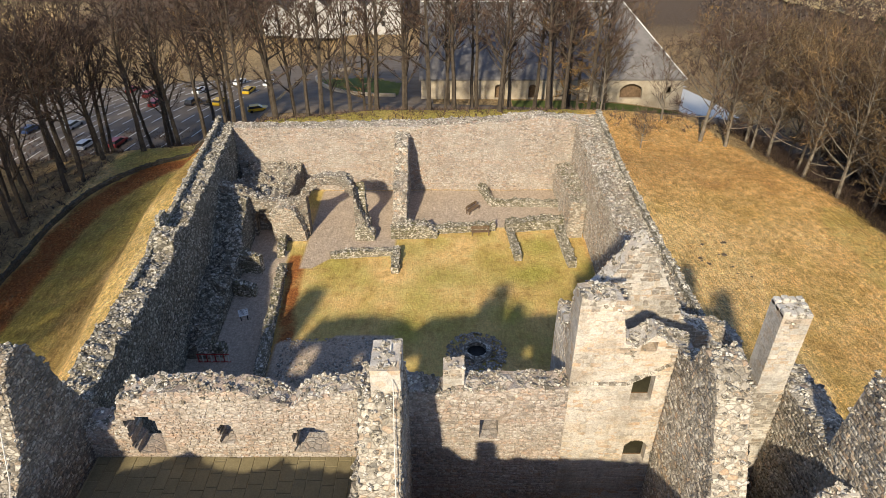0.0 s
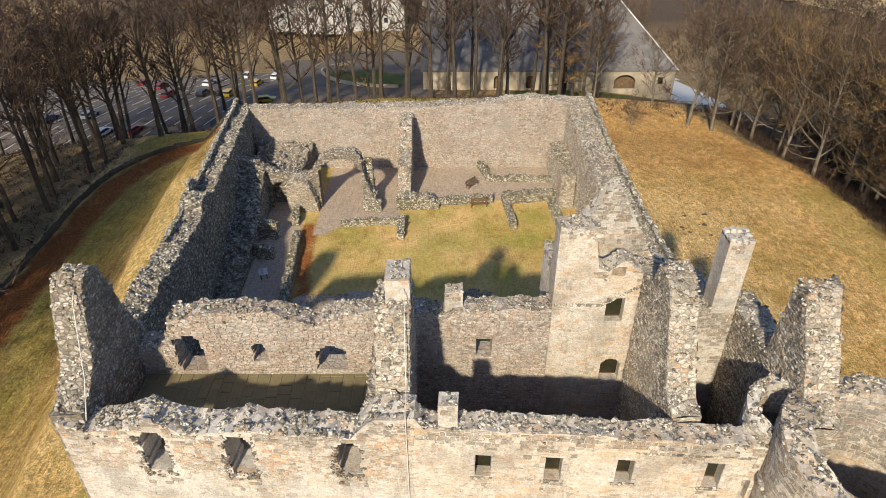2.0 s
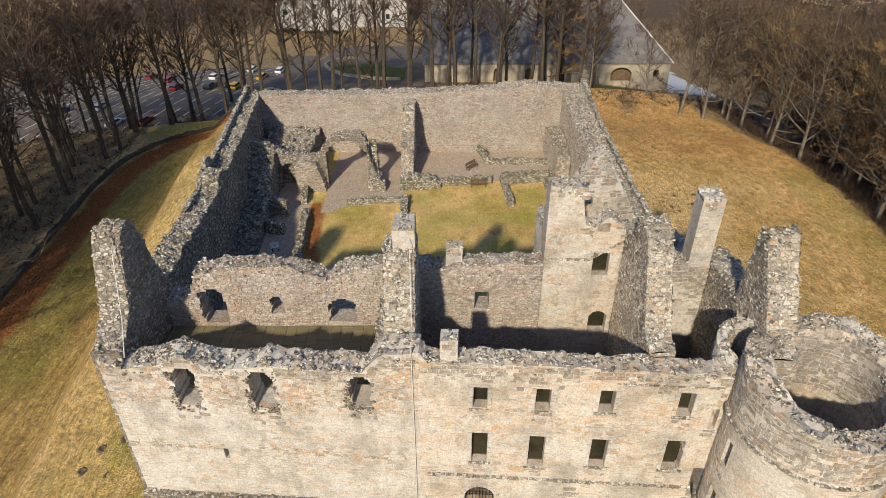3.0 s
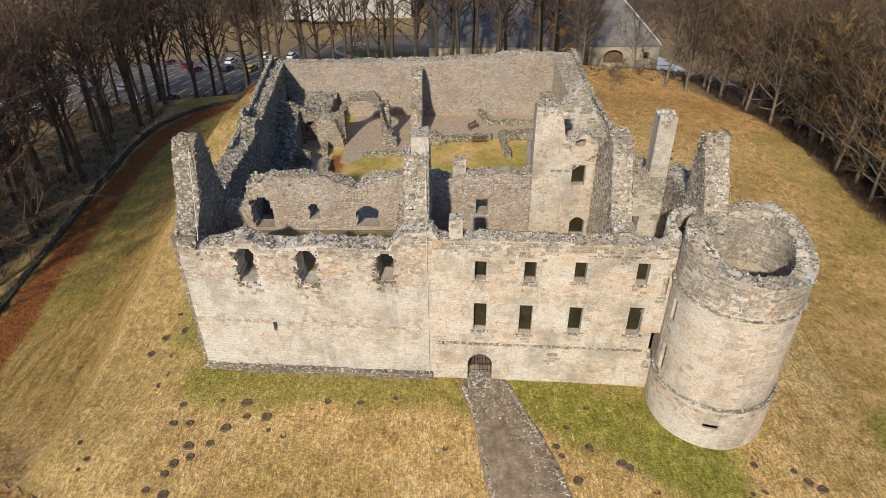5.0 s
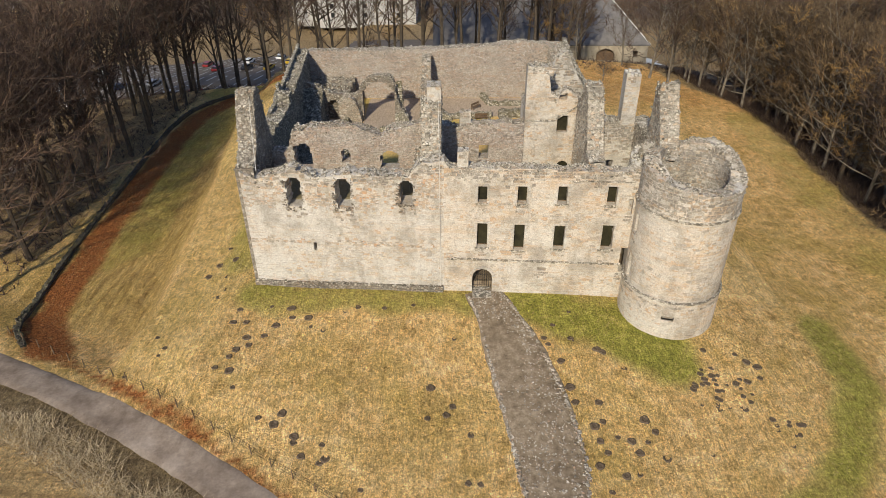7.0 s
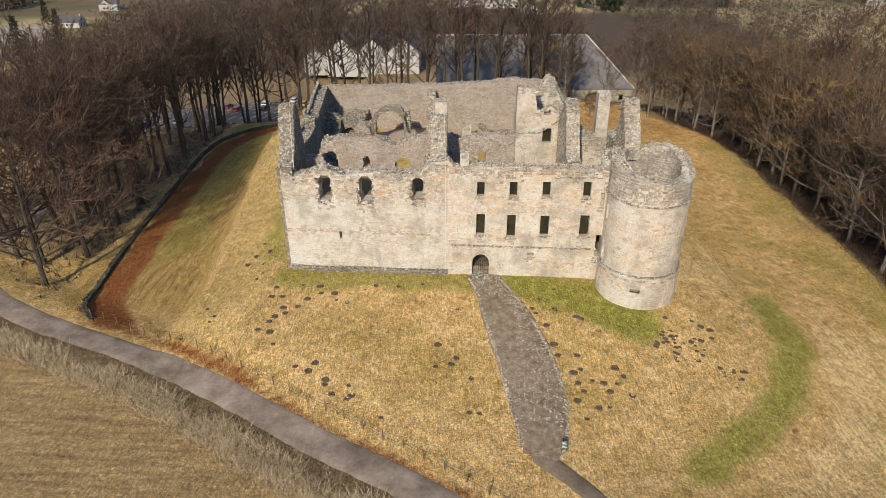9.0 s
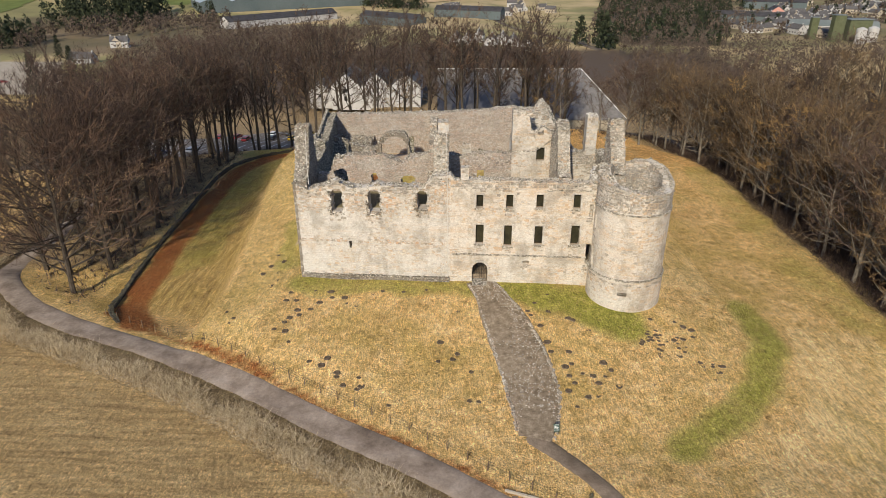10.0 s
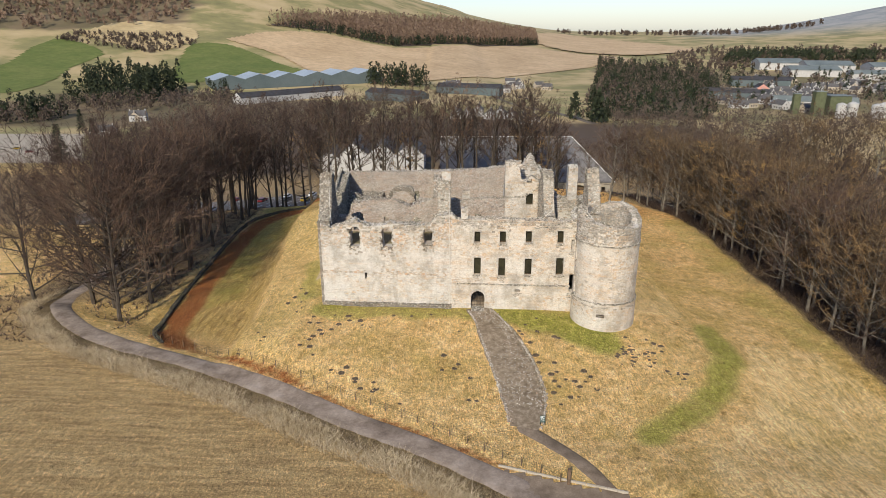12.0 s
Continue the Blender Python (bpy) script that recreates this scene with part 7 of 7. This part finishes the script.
tagged(part("dead_stalks", tufts(150000, 6, verge, (-70, 12, -36, 34), 0.7, 3, 1.0, 0.035), M_REED, None), "pale dead stalks along the lane's verge", "grass", kind="stuff")
crop_at = lambda P: (away(P, ROAD) > 3.5) & (P[:, 1] < 10 - 0.62 * (P[:, 0] + 40)) & (P[:, 1] < 30)
tagged(part("stubble", tufts(60000, 7, crop_at, (-95, 14, -62, 30), 0.15, 2, 0.8, 0.12), M_TUFT, None), "dry stubble in the field below the lane", "grass", kind="stuff")
wood_at = lambda P: ((P[:, 0] < -49) | (P[:, 0] > 50) | (P[:, 1] > 93)) & (away(P, ROAD) > 3)
tagged(part("undergrowth", tufts(16000, 8, wood_at, (-85, 90, 10, 118), 0.6, 3, 0.9), M_TWIG, None), "brown undergrowth below the bare trees", "undergrowth", kind="stuff")

brush_at = lambda P: (P[:, 0] > 50.5 - 0.2 * np.clip(P[:, 1] - 62, 0, 40)) & (away(P, road_at) > 3)
tagged(part("brushwood", tufts(14000, 12, brush_at, (44, 66, -12, 96), 1.5, 4, 0.8, 0.02), M_TWIG, None), "tangled brown brush along the wood's edge", "undergrowth", kind="stuff")

# stones strewn on the path and at its edges
rng = random.Random(31)
spots = []
length, way = chain(PATH)
for k in range(2600):
    s = rng.uniform(0.5, length - 0.5)
    w = float(np.interp(s, [0, 4, 10, 15, 20, 25], [1.5, 1.9, 2.5, 2.7, 2.6, 1.8]))
    t = rng.uniform(-w, w) if k % 4 else w * rng.choice((-1, -1, 1)) * rng.uniform(0.94, 1.03)
    p = way(s, t, 0.07)
    spots.append((p, rng.uniform(0.04, 0.085) if k % 4 else rng.uniform(0.07, 0.15)))
tagged(part("path_cobbles", scatter(spots, 9), M_RUB, None), "rounded cobbles set in the castle path", "cobbles", kind="stuff")
spots = [(Vector((x, y, -0.47)), rng.uniform(0.06, 0.13)) for x, y in ((rng.uniform(-13.2, -3.8), rng.uniform(25, 41)) for k in range(2600))]
tagged(part("court_cobbles", scatter(spots, 10), M_RUB, None), "dark cobbles paving the courtyard beside the range", "cobbles", kind="stuff")

# ---- stones of the walls ----
for ob, w, m0, faces, caps, stone, course, cap_m in WALLS:
    for side in faces:
        st = w.stones(side, *((stone, course, (0.0, 0.010)) if m0 in (M_FACE, M_LODGE) else ((0.2, 0.52), (0.16, 0.3), (0.0, 0.035))), len(ob.name) * 7 + side, flush=m0 in (M_FACE, M_LODGE))
        grey, plain, tan = [], [], []
        rng = random.Random(len(st))
        for q, s in st:
            high = w.top(s, side * w.T / 2) - q[6].z
            if ob.name == "wall_round_tower" and q[4].z > 9.9:
                high = 0.0
            if ob.name == "wall_front" and (q[4].z > 7.3 + 0.9 * noise.noise((s * 0.5, 2.0, 1.0)) or 3.45 < q[4].z < 3.9 + 0.3 * noise.noise((s * 0.8, 5.0, 1.0))) and high > rng.uniform(0.2, 0.9) and rng.random() < 0.8:
                tan.append(q)
                continue
            drip = any(abs(s - o[0]) < o[3] * 0.6 and 0 < o[1] - q[4].z < rng.uniform(0.3, 1.5) for o in w.openings) and rng.random() < 0.75
            bare = any(k in ob.name for k in ("foot", "chimney", "merlon", "lodging_front", "lodging_side", "stack"))
            (grey if m0 in (M_FACE, M_LODGE, M_INNER) and (high < rng.uniform(0.0, 0.7) if bare and "wall_front" not in ob.name else high < (0.55 + 1.5 * max(0.0, noise.noise((s * 1.3, 4.0, w.seed)) + noise.noise((s * 0.4, 9.0, w.seed))) + rng.uniform(-0.3, 0.5) if "front" in ob.name or "tower" in ob.name else rng.uniform(0.5, 4.5)) or drip) else plain).append(q)
        flip = side > 0
        singles = 260 if ob.name in ("wall_front", "wall_front_lodging", "wall_round_tower") and side < 0 else (110 if side < 0 and ob.name in ("wall_inner_range", "wall_lodging_front", "wall_curtain_back") else 0)
        if singles:
            pick = sorted(plain, key=lambda q: abs(q[4].z - 5.0) + 0.35 * abs(q[4].x - 4.0))[:singles]
            ids = {id(q) for q in pick}
            plain = [q for q in plain if id(q) not in ids]
            for q in pick:
                part("stone", blocks([q], flip), m0, ob)
        if grey:
            tagged(part("upper_face_stones", blocks(grey, flip), M_WEATHER if m0 is M_INNER else M_GREYFACE, ob), kind="stuff")
        if tan:
            tagged(part("rubble_face_stones", blocks(tan, flip), M_TANRUB, ob), kind="stuff")
        if plain:
            tagged(part("face_stones", blocks(plain, flip), m0, ob), kind="stuff")
    if caps:
        rng = random.Random(int(w.L * 10))
        spots = []
        for k in range(int(w.L * w.T * 20 * caps)):
            s, n_ = rng.uniform(0.05, w.L - 0.05), rng.uniform(-0.5, 0.5) * w.T
            r = rng.uniform(0.06, 0.14)
            p = w.way(s, n_ * 0.97, w.top(s, n_) + r * 0.15)
            spots.append((p, r))
        # toppled stones down the upper faces
        for k in range(int(w.L * 3 * caps)):
            s, e = rng.uniform(0.1, w.L - 0.1), rng.choice((-1, 1))
            r = rng.uniform(0.07, 0.14)
            spots.append((w.way(s, e * w.T * 0.49, w.top(s, e * w.T / 2) - rng.uniform(0.05, 0.7)), r))
        tagged(part("wallhead_stones", scatter(spots, int(w.L)), cap_m, ob), kind="stuff")
